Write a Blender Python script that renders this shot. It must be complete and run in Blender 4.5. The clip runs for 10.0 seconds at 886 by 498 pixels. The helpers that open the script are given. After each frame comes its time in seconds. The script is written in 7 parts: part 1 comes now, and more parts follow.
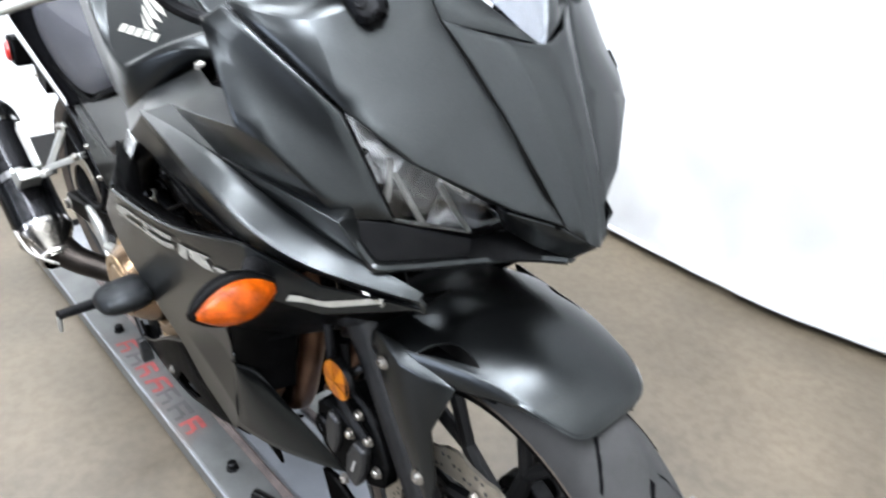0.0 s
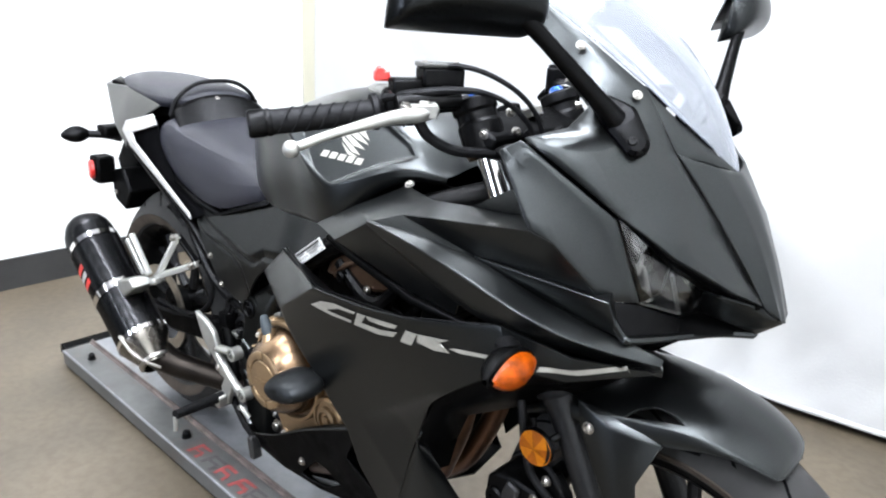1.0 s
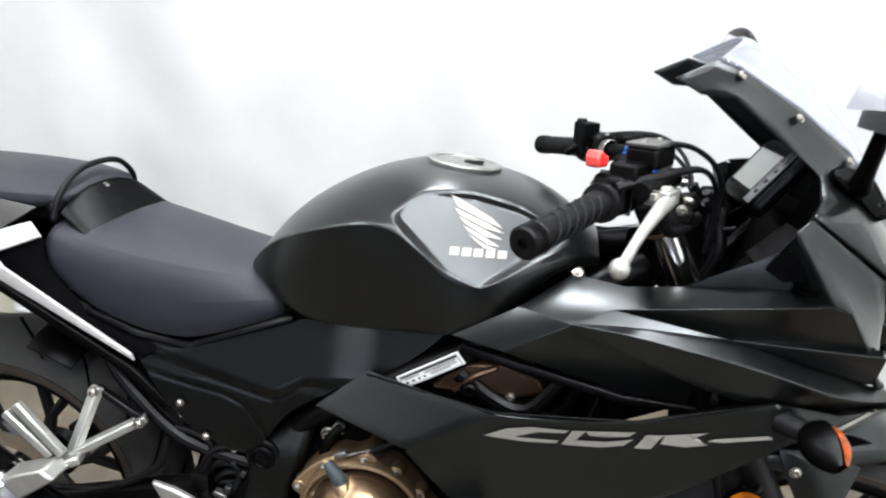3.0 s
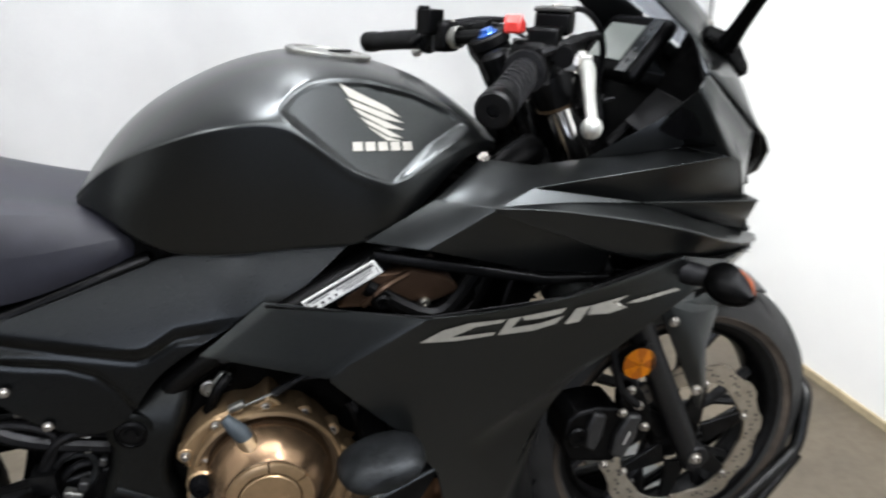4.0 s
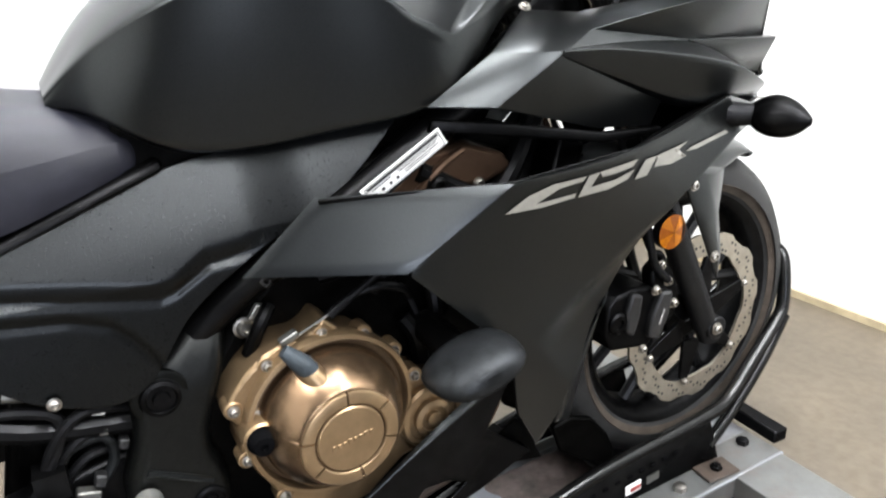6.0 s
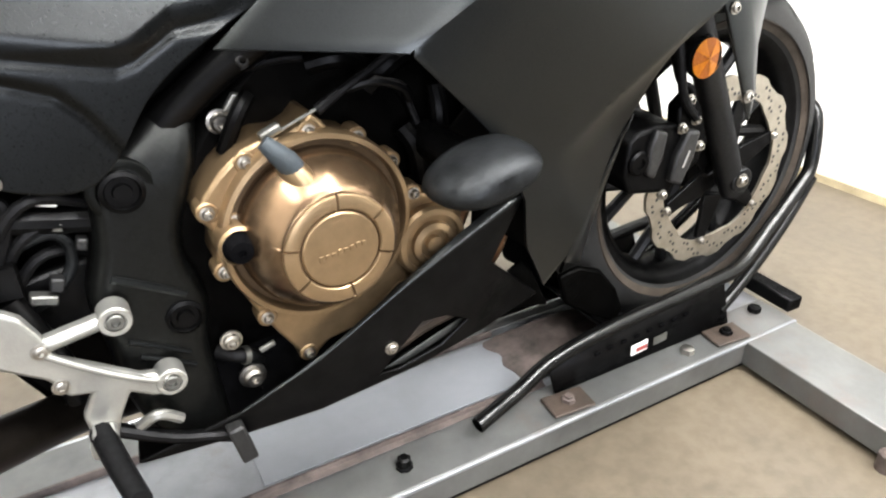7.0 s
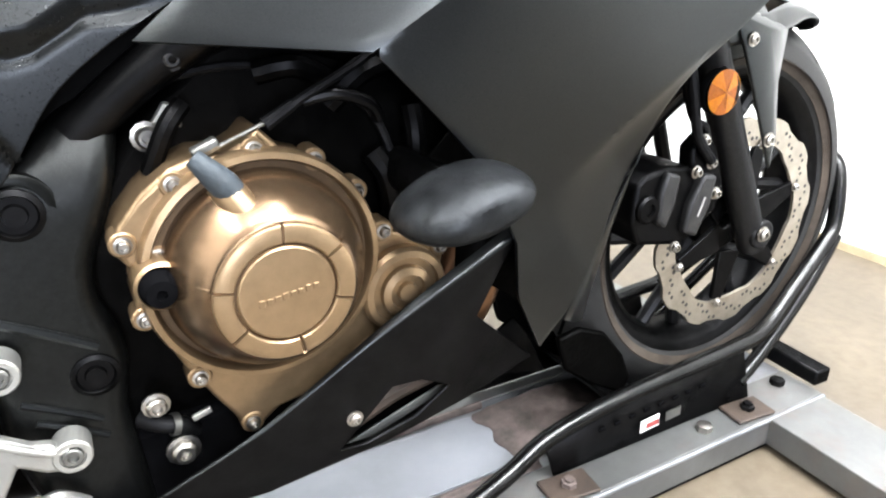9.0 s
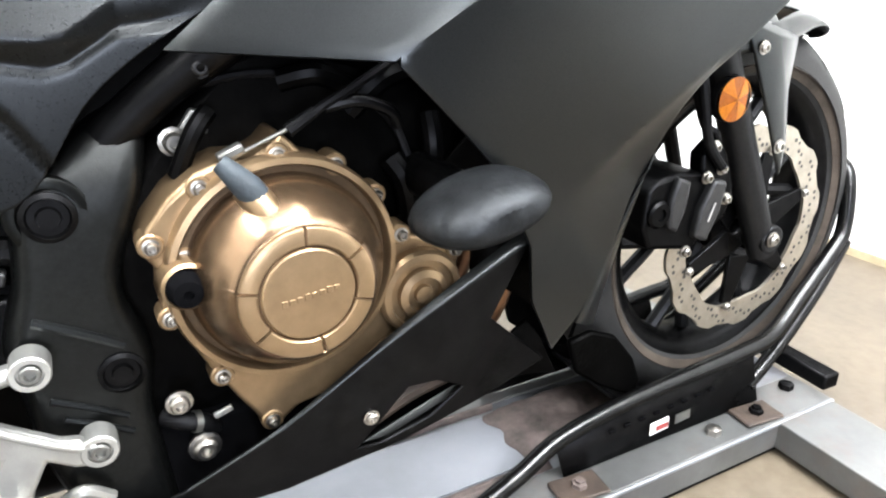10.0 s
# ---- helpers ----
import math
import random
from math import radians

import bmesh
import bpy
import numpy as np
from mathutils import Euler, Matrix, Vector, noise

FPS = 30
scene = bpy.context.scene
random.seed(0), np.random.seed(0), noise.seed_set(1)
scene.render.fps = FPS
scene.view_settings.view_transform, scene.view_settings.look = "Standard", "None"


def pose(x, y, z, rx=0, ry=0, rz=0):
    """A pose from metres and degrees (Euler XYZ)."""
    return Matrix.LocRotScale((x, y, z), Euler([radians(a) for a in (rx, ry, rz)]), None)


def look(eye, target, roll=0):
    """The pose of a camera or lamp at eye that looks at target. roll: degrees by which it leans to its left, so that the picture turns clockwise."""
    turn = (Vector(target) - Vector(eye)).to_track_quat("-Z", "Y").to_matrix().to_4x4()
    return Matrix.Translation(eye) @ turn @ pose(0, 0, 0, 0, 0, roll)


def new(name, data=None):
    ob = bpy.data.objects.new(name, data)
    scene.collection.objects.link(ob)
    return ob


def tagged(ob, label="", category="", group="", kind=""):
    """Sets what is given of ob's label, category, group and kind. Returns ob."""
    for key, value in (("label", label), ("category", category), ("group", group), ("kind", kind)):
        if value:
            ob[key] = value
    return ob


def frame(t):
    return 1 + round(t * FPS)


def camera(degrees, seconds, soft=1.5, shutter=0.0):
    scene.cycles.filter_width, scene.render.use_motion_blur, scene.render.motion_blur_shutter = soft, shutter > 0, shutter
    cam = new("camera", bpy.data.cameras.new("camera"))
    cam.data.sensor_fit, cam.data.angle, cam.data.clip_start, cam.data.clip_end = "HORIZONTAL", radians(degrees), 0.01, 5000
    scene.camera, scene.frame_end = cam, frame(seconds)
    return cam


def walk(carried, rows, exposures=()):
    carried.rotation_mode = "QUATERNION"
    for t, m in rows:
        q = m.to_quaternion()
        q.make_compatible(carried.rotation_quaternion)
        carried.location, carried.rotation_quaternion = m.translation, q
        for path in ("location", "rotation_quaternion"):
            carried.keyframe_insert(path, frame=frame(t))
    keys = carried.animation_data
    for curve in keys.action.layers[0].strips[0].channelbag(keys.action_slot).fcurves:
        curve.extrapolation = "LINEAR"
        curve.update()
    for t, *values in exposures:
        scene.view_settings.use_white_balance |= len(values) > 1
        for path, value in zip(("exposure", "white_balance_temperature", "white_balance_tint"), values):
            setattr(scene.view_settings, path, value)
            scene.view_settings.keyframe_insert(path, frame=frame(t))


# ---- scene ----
cam = camera(64.8, 10, soft=2.1, shutter=0.3)
PATH = [
    (0, (0.427, -0.506, 1.125), (-0.881, 0.674, 0.177), 0.9),
    (0.5, (0.367, -0.675, 1.146), (-1.001, 0.571, 0.388), 2.0),
    (1, (0.3, -0.884, 1.153), (-0.96, 0.535, 0.522), 2.9),
    (1.5, (0.145, -0.921, 1.159), (-0.944, 0.61, 0.473), 2.0),
    (2, (-0.056, -0.933, 1.175), (-1.061, 0.656, 0.491), -1.6),
    (2.5, (-0.239, -1.016, 1.198), (-0.809, 0.797, 0.573), 1.1),
    (2.7, (-0.342, -1.088, 1.203), (-0.774, 0.794, 0.68), 2.7),
    (3.8, (-0.67, -0.961, 1.143), (-0.424, 0.862, 0.357), 0.9),
    (4, (-0.7, -0.983, 1.114), (-0.214, 0.824, 0.406), 1.9),
    (4.5, (-0.808, -1.021, 1.117), (-0.012, 0.683, 0.44), 1.1),
    (5, (-0.82, -0.932, 1.048), (-0.052, 0.771, 0.333), -3.8),
    (5.2, (-0.835, -0.9, 1.003), (-0.074, 0.832, 0.355), -6.1),
    (6.3, (-0.941, -0.814, 0.913), (-0.013, 0.756, 0.092), -1.1),
    (6.5, (-0.938, -0.801, 0.877), (-0.036, 0.734, -0.034), -1.0),
    (7, (-0.915, -0.787, 0.804), (-0.062, 0.748, -0.154), -1.0),
    (7.5, (-0.879, -0.741, 0.746), (-0.021, 0.866, -0.079), -0.8),
    (8, (-0.857, -0.712, 0.726), (0.017, 0.913, -0.047), -0.3),
    (8.5, (-0.85, -0.71, 0.724), (0.034, 0.913, -0.04), -0.0),
    (9, (-0.846, -0.711, 0.727), (0.049, 0.901, -0.048), -0.1),
    (9.5, (-0.851, -0.714, 0.732), (0.032, 0.905, -0.043), -0.1),
    (10, (-0.86, -0.719, 0.733), (0.019, 0.906, -0.034), -0.0),
]
walk(cam, [(t, look(eye, target, roll)) for t, eye, target, roll in PATH], exposures=[(0.0, 0.90, 6250, 10), (1.0, 0.54, 6350, 10), (1.5, 0.30, 6500, 10), (2.5, 0.32, 6650, 10), (3.8, 0.0, 6650, 10), (4.0, 0.02, 6650, 10), (4.25, 0.28, 6650, 10), (4.5, 0.42, 6650, 10), (5.0, 0.16, 6700, 10), (5.2, 0.16, 6700, 10), (6.5, 1.08, 6800, 10), (7.0, 1.12, 7050, 10), (8.0, 1.5, 6650, 10), (10.0, 1.52, 6650, 10)])

# ---- light ----
world = bpy.data.worlds.new("world")
scene.world = world
world.use_nodes = True
world.node_tree.nodes["Background"].inputs[0].default_value = (0.9, 0.95, 1.0, 1)
world.node_tree.nodes["Background"].inputs[1].default_value = 0.3

X0, X1, Y0, Y1, HIGH = -2.8, 0.93, -1.9, 1.4, 3.2   # the white booth: rear wall, front wall, open side, sheet, ceiling
TOP = 0.06                                          # upper face of the dolly that carries the machine


# ---- helpers for meshes ----
def mat(name, colour, rough=0.5, metal=0.0, noise_scale=0.0, noise_amount=0.0, bump=0.0, bump_scale=200.0, coat=0.0, spec=0.5, rough_var=0.0, edge=1.0):
    """A principled material with colour and roughness broken up at two scales, and a fine relief."""
    m = bpy.data.materials.new(name)
    m.use_nodes = True
    nt = m.node_tree
    b = nt.nodes["Principled BSDF"]
    b.inputs["Base Color"].default_value = (*colour, 1)
    b.inputs["Roughness"].default_value = rough
    b.inputs["Metallic"].default_value = metal
    b.inputs["Coat Weight"].default_value = coat
    b.inputs["Coat Roughness"].default_value = 0.25
    b.inputs["Specular IOR Level"].default_value = spec
    b.inputs["Specular Tint"].default_value = (edge, edge, edge, 1)
    tc = nt.nodes.new("ShaderNodeTexCoord")
    if noise_scale:
        n1 = nt.nodes.new("ShaderNodeTexNoise")
        n1.inputs["Scale"].default_value = noise_scale
        n1.inputs["Detail"].default_value = 8
        n1.inputs["Roughness"].default_value = 0.65
        nt.links.new(tc.outputs["Object"], n1.inputs["Vector"])
        r = nt.nodes.new("ShaderNodeValToRGB")
        r.color_ramp.elements[0].position, r.color_ramp.elements[1].position = 0.3, 0.72
        r.color_ramp.elements[0].color = (*[c * (1 - noise_amount) for c in colour], 1)
        r.color_ramp.elements[1].color = (*[min(1, c * (1 + noise_amount)) for c in colour], 1)
        nt.links.new(n1.outputs["Fac"], r.inputs["Fac"])
        nt.links.new(r.outputs["Color"], b.inputs["Base Color"])
        if rough_var:
            mr = nt.nodes.new("ShaderNodeMapRange")
            mr.inputs["To Min"].default_value, mr.inputs["To Max"].default_value = rough - rough_var, rough + rough_var
            nt.links.new(n1.outputs["Fac"], mr.inputs["Value"])
            nt.links.new(mr.outputs["Result"], b.inputs["Roughness"])
    if bump:
        n2 = nt.nodes.new("ShaderNodeTexNoise")
        n2.inputs["Scale"].default_value = bump_scale
        n2.inputs["Detail"].default_value = 4
        nt.links.new(tc.outputs["Object"], n2.inputs["Vector"])
        bp = nt.nodes.new("ShaderNodeBump")
        bp.inputs["Strength"].default_value = bump
        bp.inputs["Distance"].default_value = 0.002
        nt.links.new(n2.outputs["Fac"], bp.inputs["Height"])
        nt.links.new(bp.outputs["Normal"], b.inputs["Normal"])
    return m


def clear(name, colour, rough, ior=1.45, weight=1.0):
    m = mat(name, colour, rough)
    b = m.node_tree.nodes["Principled BSDF"]
    b.inputs["Transmission Weight"].default_value = weight
    b.inputs["IOR"].default_value = ior
    return m


PAINT = mat("matte_black_paint", (0.0315, 0.0338, 0.0345), 0.285, 0.94, 900, 0.2, 0.03, 1500, rough_var=0.03, edge=1.0)
GLOSS = mat("gloss_dark_paint", (0.008, 0.009, 0.010), 0.22, 0.0, 700, 0.3, spec=0.5)
COVERPAINT = mat("satin_black_cover_paint", (0.0170, 0.0181, 0.0186), 0.28, 0.94, 600, 0.2, 0.04, 1200, rough_var=0.03, edge=0.8)
SATIN = mat("satin_black_plastic", (0.0115, 0.0121, 0.0116), 0.31, 0.9, 300, 0.2, 0.05, 900, rough_var=0.05, edge=0.45)
PLASTIC = mat("black_plastic", (0.0082, 0.0082, 0.0086), 0.36, 0.9, 60, 0.25, 0.12, 900, rough_var=0.08, edge=0.3)
BLACKMETAL = mat("black_coated_metal", (0.0125, 0.0125, 0.0130), 0.36, 0.9, 40, 0.3, 0.1, 500, rough_var=0.08, edge=0.35)
VINYL = mat("seat_vinyl", (0.0105, 0.0108, 0.0155), 0.40, 0.0, 35, 0.25, 0.3, 1200, spec=0.2, rough_var=0.06)
RUBBER = mat("tyre_rubber", (0.014, 0.0138, 0.0136), 0.75, 0.0, 18, 0.45, 0.2, 600, spec=0.3, rough_var=0.1)
DUSTY = mat("dusty_sidewall", (0.042, 0.033, 0.026), 0.85, 0.0, 14, 0.5, 0.2, 500, spec=0.2)
# black pushed darker, edge gloss cut: shade of the cavities put into colour
SHADEBLACK = mat("shade_darkened_black", (0.0035, 0.0034, 0.0033), 0.5, 0.9, 30, 0.4, 0.15, 200, rough_var=0.1, edge=0.12)
GRIP = mat("grip_rubber", (0.014, 0.014, 0.015), 0.5, 0.8, 90, 0.3, 0.3, 700, edge=0.3)
ALU = mat("cast_aluminium", (0.36, 0.36, 0.34), 0.42, 0.85, 30, 0.12, 0.08, 400, rough_var=0.08)
COPPERDIM = mat("dark_header_pipe", (0.14, 0.075, 0.045), 0.4, 0.9, 12, 0.4, 0.1, 200, rough_var=0.12)
CHROME = mat("chrome", (0.78, 0.76, 0.74), 0.12, 1.0, 25, 0.08)
STEEL = mat("brushed_steel", (0.336, 0.32, 0.296), 0.33, 1.0, 40, 0.2, rough_var=0.1)
BRONZE = mat("bronze_engine_paint", (0.25, 0.172, 0.098), 0.33, 0.8, 60, 0.12, 0.06, 700, rough_var=0.05)
COPPER = mat("heat_tinted_pipe", (0.256, 0.136, 0.072), 0.35, 0.9, 12, 0.4, 0.1, 200, rough_var=0.12)
GREYTRIM = mat("silver_trim", (0.336, 0.328, 0.32), 0.42, 0.3, 50, 0.1, 0.05, 800)
DECAL = mat("grey_decal", (0.215, 0.208, 0.185), 0.45, 0.2, 80, 0.12)
WHITE = mat("white_label", (0.8, 0.8, 0.78), 0.5, 0.0, 60, 0.06)
INK = mat("label_ink", (0.02, 0.02, 0.02), 0.6, 0.0, 60, 0.1)
RED = mat("red_plastic", (0.44, 0.016, 0.012), 0.35, 0.0, 40, 0.15, coat=0.3)
BLUE = mat("blue_anodised", (0.004, 0.055, 0.27), 0.3, 0.5, 40, 0.1)
AMBER = mat("amber_lens", (0.21, 0.034, 0.0006), 0.30, 0.0, 70, 0.65, 0.6, 130, spec=0.14)
YELLOW = mat("amber_reflector", (0.34, 0.105, 0.001), 0.3, 0.0, 60, 0.3, 0.3, 400, spec=0.2)
DEEPAMBER = mat("deep_amber_facets", (0.21, 0.052, 0.001), 0.3, 0.0, 60, 0.3, 0.3, 400, spec=0.2)
DARKBRONZE = mat("dull_and_shaded_bronze", (0.088, 0.0576, 0.032), 0.45, 0.6, 60, 0.2)
HEADBRONZE = mat("dark_bronze_paint", (0.125, 0.075, 0.048), 0.36, 0.8, 60, 0.15, 0.06, 700, rough_var=0.05)
CONEBRONZE = mat("polished_bronze_paint", (0.150, 0.097, 0.058), 0.25, 0.9, 90, 0.10, 0.04, 900, rough_var=0.04)
REFLECTOR = mat("lamp_reflector", (0.22, 0.225, 0.235), 0.2, 1.0, 45, 0.85, 0.35, 40)
BOOT = mat("blue_grey_rubber", (0.024, 0.031, 0.037), 0.6, 0.0, 60, 0.35, 0.3, 300, spec=0.3, rough_var=0.1)
GREYCAST = mat("dark_grey_casting", (0.034, 0.034, 0.035), 0.48, 0.8, 120, 0.2, 0.15, 500, rough_var=0.08)
FORKGREY = mat("dark_grey_fork_paint", (0.027, 0.027, 0.028), 0.42, 0.85, 160, 0.15, 0.08, 600, rough_var=0.06, edge=0.4)
FRAMEBLACK = mat("black_frame_casting", (0.0165, 0.0172, 0.0168), 0.36, 0.9, 260, 0.2, 0.08, 700, rough_var=0.06, edge=0.4)
ZINC = mat("dull_zinc", (0.16, 0.16, 0.15), 0.45, 0.9, 50, 0.3, 0.1, 300, rough_var=0.1)
# near-black without gloss: paints in the shade of recesses, grooves and hidden sheets
SHADE = mat("painted_shade_black", (0.0025, 0.0025, 0.0028), 0.8, 0.0, 60, 0.2, spec=0.0)
SCUFFED = mat("scuffed_black_plastic", (0.019, 0.0205, 0.022), 0.46, 0.75, 45, 0.45, 0.3, 160, rough_var=0.15, edge=0.4)
TAILGREY = mat("matte_grey_paint", (0.050, 0.050, 0.048), 0.42, 0.75, 400, 0.12, 0.03, 900, rough_var=0.05)
DARKRUST = mat("dark_rusty_steel", (0.032, 0.021, 0.015), 0.65, 0.2, 30, 0.55, 0.4, 120, rough_var=0.15)
FADEDRED = mat("faded_red_print", (0.20, 0.030, 0.028), 0.6, 0.0, 60, 0.45)
FADEDINK = mat("faded_black_print", (0.045, 0.042, 0.042), 0.6, 0.0, 60, 0.4)
CONE = mat("polished_steel_cone", (0.22, 0.205, 0.185), 0.26, 1.0, 30, 0.2, rough_var=0.08)
PIPE = mat("dark_steel_pipe", (0.016, 0.013, 0.011), 0.4, 0.9, 25, 0.35, 0.1, 300, rough_var=0.1)
DISC = mat("brake_disc_steel", (0.32, 0.288, 0.24), 0.38, 0.9, 45, 0.2, 0.1, 300, rough_var=0.08)
CARBON = mat("carbon_fibre", (0.018, 0.018, 0.019), 0.24, 0.9, 300, 0.6, edge=0.45)
SCREEN = clear("smoked_screen", (0.42, 0.44, 0.48), 0.06, weight=0.8)
LENS = clear("clear_lens", (0.97, 0.97, 0.97), 0.02)
GALV = mat("galvanised_steel", (0.110, 0.112, 0.110), 0.45, 0.55, 9, 0.30, 0.12, 60, rough_var=0.12)
RUST = mat("rusty_steel", (0.085, 0.066, 0.060), 0.6, 0.3, 22, 0.75, 0.4, 90, rough_var=0.15)
BLUISH = mat("worn_zinc_sheet", (0.205, 0.212, 0.228), 0.35, 0.6, 10, 0.25, 0.1, 60, rough_var=0.1)
TONGUE = mat("pale_zinc_plate", (0.205, 0.215, 0.238), 0.32, 0.5, 6, 0.16, 0.06, 60, rough_var=0.1)
BLACKTUBE = mat("black_gloss_enamel", (0.022, 0.022, 0.022), 0.24, 0.9, 30, 0.3, 0.1, 100, rough_var=0.08, edge=0.5)
WALLPAINT = mat("white_wall_paint", (0.72, 0.72, 0.70), 0.6, 0.0, 1.6, 0.035, 0.1, 40)
CLOTH = mat("white_sheet", (0.375, 0.378, 0.377), 0.8, 0.0, 2.0, 0.07, 0.25, 120)
BASEBOARD = mat("black_vinyl_base", (0.02, 0.02, 0.02), 0.5, 0.0, 8, 0.3)
CREAM = mat("cream_post", (0.40, 0.385, 0.30), 0.6, 0.0, 3, 0.05)
CEIL = mat("ceiling_paint", (0.75, 0.75, 0.73), 0.8, 0.0, 2, 0.05)
DISPLAY = mat("grey_display", (0.075, 0.082, 0.075), 0.3, 0.0, 30, 0.1)
# greys of the unseen surroundings, kept dark to deepen the paint's reflections
SHOP = mat("unseen_grey_wall", (0.06, 0.059, 0.058), 0.8, 0.0, 1.5, 0.3)
GREYCEIL = mat("unseen_grey_ceiling", (0.30, 0.305, 0.32), 0.85, 0.0, 1.5, 0.2)
SHOPFLOOR = mat("unseen_dark_floor", (0.026, 0.026, 0.027), 0.6, 0.0, 2.0, 0.3, 0.1, 60, rough_var=0.1)
SHOPCEIL = mat("white_ceiling", (0.66, 0.67, 0.70), 0.85, 0.0, 1.5, 0.2)

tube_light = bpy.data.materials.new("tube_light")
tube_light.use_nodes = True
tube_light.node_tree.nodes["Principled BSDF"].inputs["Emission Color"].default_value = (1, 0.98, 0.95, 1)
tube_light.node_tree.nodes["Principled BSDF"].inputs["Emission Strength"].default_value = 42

floor_mat = mat("concrete", (0.080, 0.064, 0.044), 0.5, 0.0, 1.7, 0.42, 0.12, 70, rough_var=0.14)
nt = floor_mat.node_tree
ramp = [n for n in nt.nodes if n.type == "VALTORGB"][0]
grain = nt.nodes.new("ShaderNodeTexNoise")
grain.inputs["Scale"].default_value, grain.inputs["Detail"].default_value = 38, 10
mixer = nt.nodes.new("ShaderNodeMix")
mixer.data_type, mixer.blend_type = "RGBA", "MULTIPLY"
mixer.inputs[0].default_value = 0.7
gr = nt.nodes.new("ShaderNodeValToRGB")
gr.color_ramp.elements[0].position, gr.color_ramp.elements[0].color = 0.35, (0.72, 0.70, 0.67, 1)
gr.color_ramp.elements[1].position, gr.color_ramp.elements[1].color = 0.6, (1, 1, 1, 1)
nt.links.new([n for n in nt.nodes if n.type == "TEX_COORD"][0].outputs["Object"], grain.inputs["Vector"])
nt.links.new(grain.outputs["Fac"], gr.inputs["Fac"])
nt.links.new(ramp.outputs["Color"], mixer.inputs[6])
nt.links.new(gr.outputs["Color"], mixer.inputs[7])
nt.links.new(mixer.outputs[2], nt.nodes["Principled BSDF"].inputs["Base Color"])

for worn in (BLUISH, GALV):                                # rust and grime stains on the dolly's sheet steel
    nt = worn.node_tree
    base = [n for n in nt.nodes if n.type == "VALTORGB"][0]
    stain = nt.nodes.new("ShaderNodeTexNoise")
    stain.inputs["Scale"].default_value, stain.inputs["Detail"].default_value, stain.inputs["Roughness"].default_value = 5.5, 9, 0.7
    sr = nt.nodes.new("ShaderNodeValToRGB")
    sr.color_ramp.elements[0].position, sr.color_ramp.elements[0].color = 0.55, (0, 0, 0, 1)
    sr.color_ramp.elements[1].position, sr.color_ramp.elements[1].color = 0.74, (0.8, 0.8, 0.8, 1)
    mx = nt.nodes.new("ShaderNodeMix")
    mx.data_type = "RGBA"
    mx.inputs[7].default_value = (0.13, 0.10, 0.085, 1)
    nt.links.new([n for n in nt.nodes if n.type == "TEX_COORD"][0].outputs["Object"], stain.inputs["Vector"])
    nt.links.new(stain.outputs["Fac"], sr.inputs["Fac"])
    nt.links.new(sr.outputs["Color"], mx.inputs[0])
    nt.links.new(base.outputs["Color"], mx.inputs[6])
    nt.links.new(mx.outputs[2], nt.nodes["Principled BSDF"].inputs["Base Color"])

weave = CARBON.node_tree
wc = weave.nodes.new("ShaderNodeTexChecker")
wc.inputs["Scale"].default_value = 320
wc.inputs["Color1"].default_value, wc.inputs["Color2"].default_value = (0.012, 0.012, 0.013, 1), (0.030, 0.030, 0.032, 1)
weave.links.new([n for n in weave.nodes if n.type == "TEX_COORD"][0].outputs["Object"], wc.inputs["Vector"])
weave.links.new(wc.outputs["Color"], weave.nodes["Principled BSDF"].inputs["Base Color"])


def thing(name, label, category, at=(0, 0, 0), group="", kind=""):
    ob = new(name)
    ob.location = at
    ob.empty_display_size = 0.1
    return tagged(ob, label, category, group, kind)


def part(name, bm, material, parent, label="", sharp=35, bevel=0.0, solid=0.0, sub=0, seg=2, smooth=True, limit=25):
    """Links a bmesh as one mesh object under a thing or a part (or at top level, with no parent)."""
    bmesh.ops.recalc_face_normals(bm, faces=bm.faces) if not solid else None
    me = bpy.data.meshes.new(name)
    bm.to_mesh(me)
    bm.free()
    me.materials.append(material)
    if smooth:
        me.polygons.foreach_set("use_smooth", [True] * len(me.polygons))
        if sharp:
            me.set_sharp_from_angle(angle=radians(sharp))
    ob = new(name, me)
    if parent is not None:
        ob.parent = parent
        if parent.type == "EMPTY":
            ob.matrix_parent_inverse = Matrix.Translation(-parent.location)
    if sub:
        m = ob.modifiers.new("sub", "SUBSURF")
        m.levels = m.render_levels = sub
        m.boundary_smooth = "PRESERVE_CORNERS"
    if solid:
        m = ob.modifiers.new("solid", "SOLIDIFY")
        m.thickness, m.offset = solid, -1
        if smooth and not bevel:
            m = ob.modifiers.new("rim", "BEVEL")
            m.width, m.segments, m.limit_method, m.angle_limit = solid * 0.3, 1, "ANGLE", radians(max(55, sharp))
    if bevel:
        m = ob.modifiers.new("bevel", "BEVEL")
        m.width, m.segments, m.limit_method, m.angle_limit = bevel, seg, "ANGLE", radians(limit)
    if label:
        ob["label"] = label
    return ob


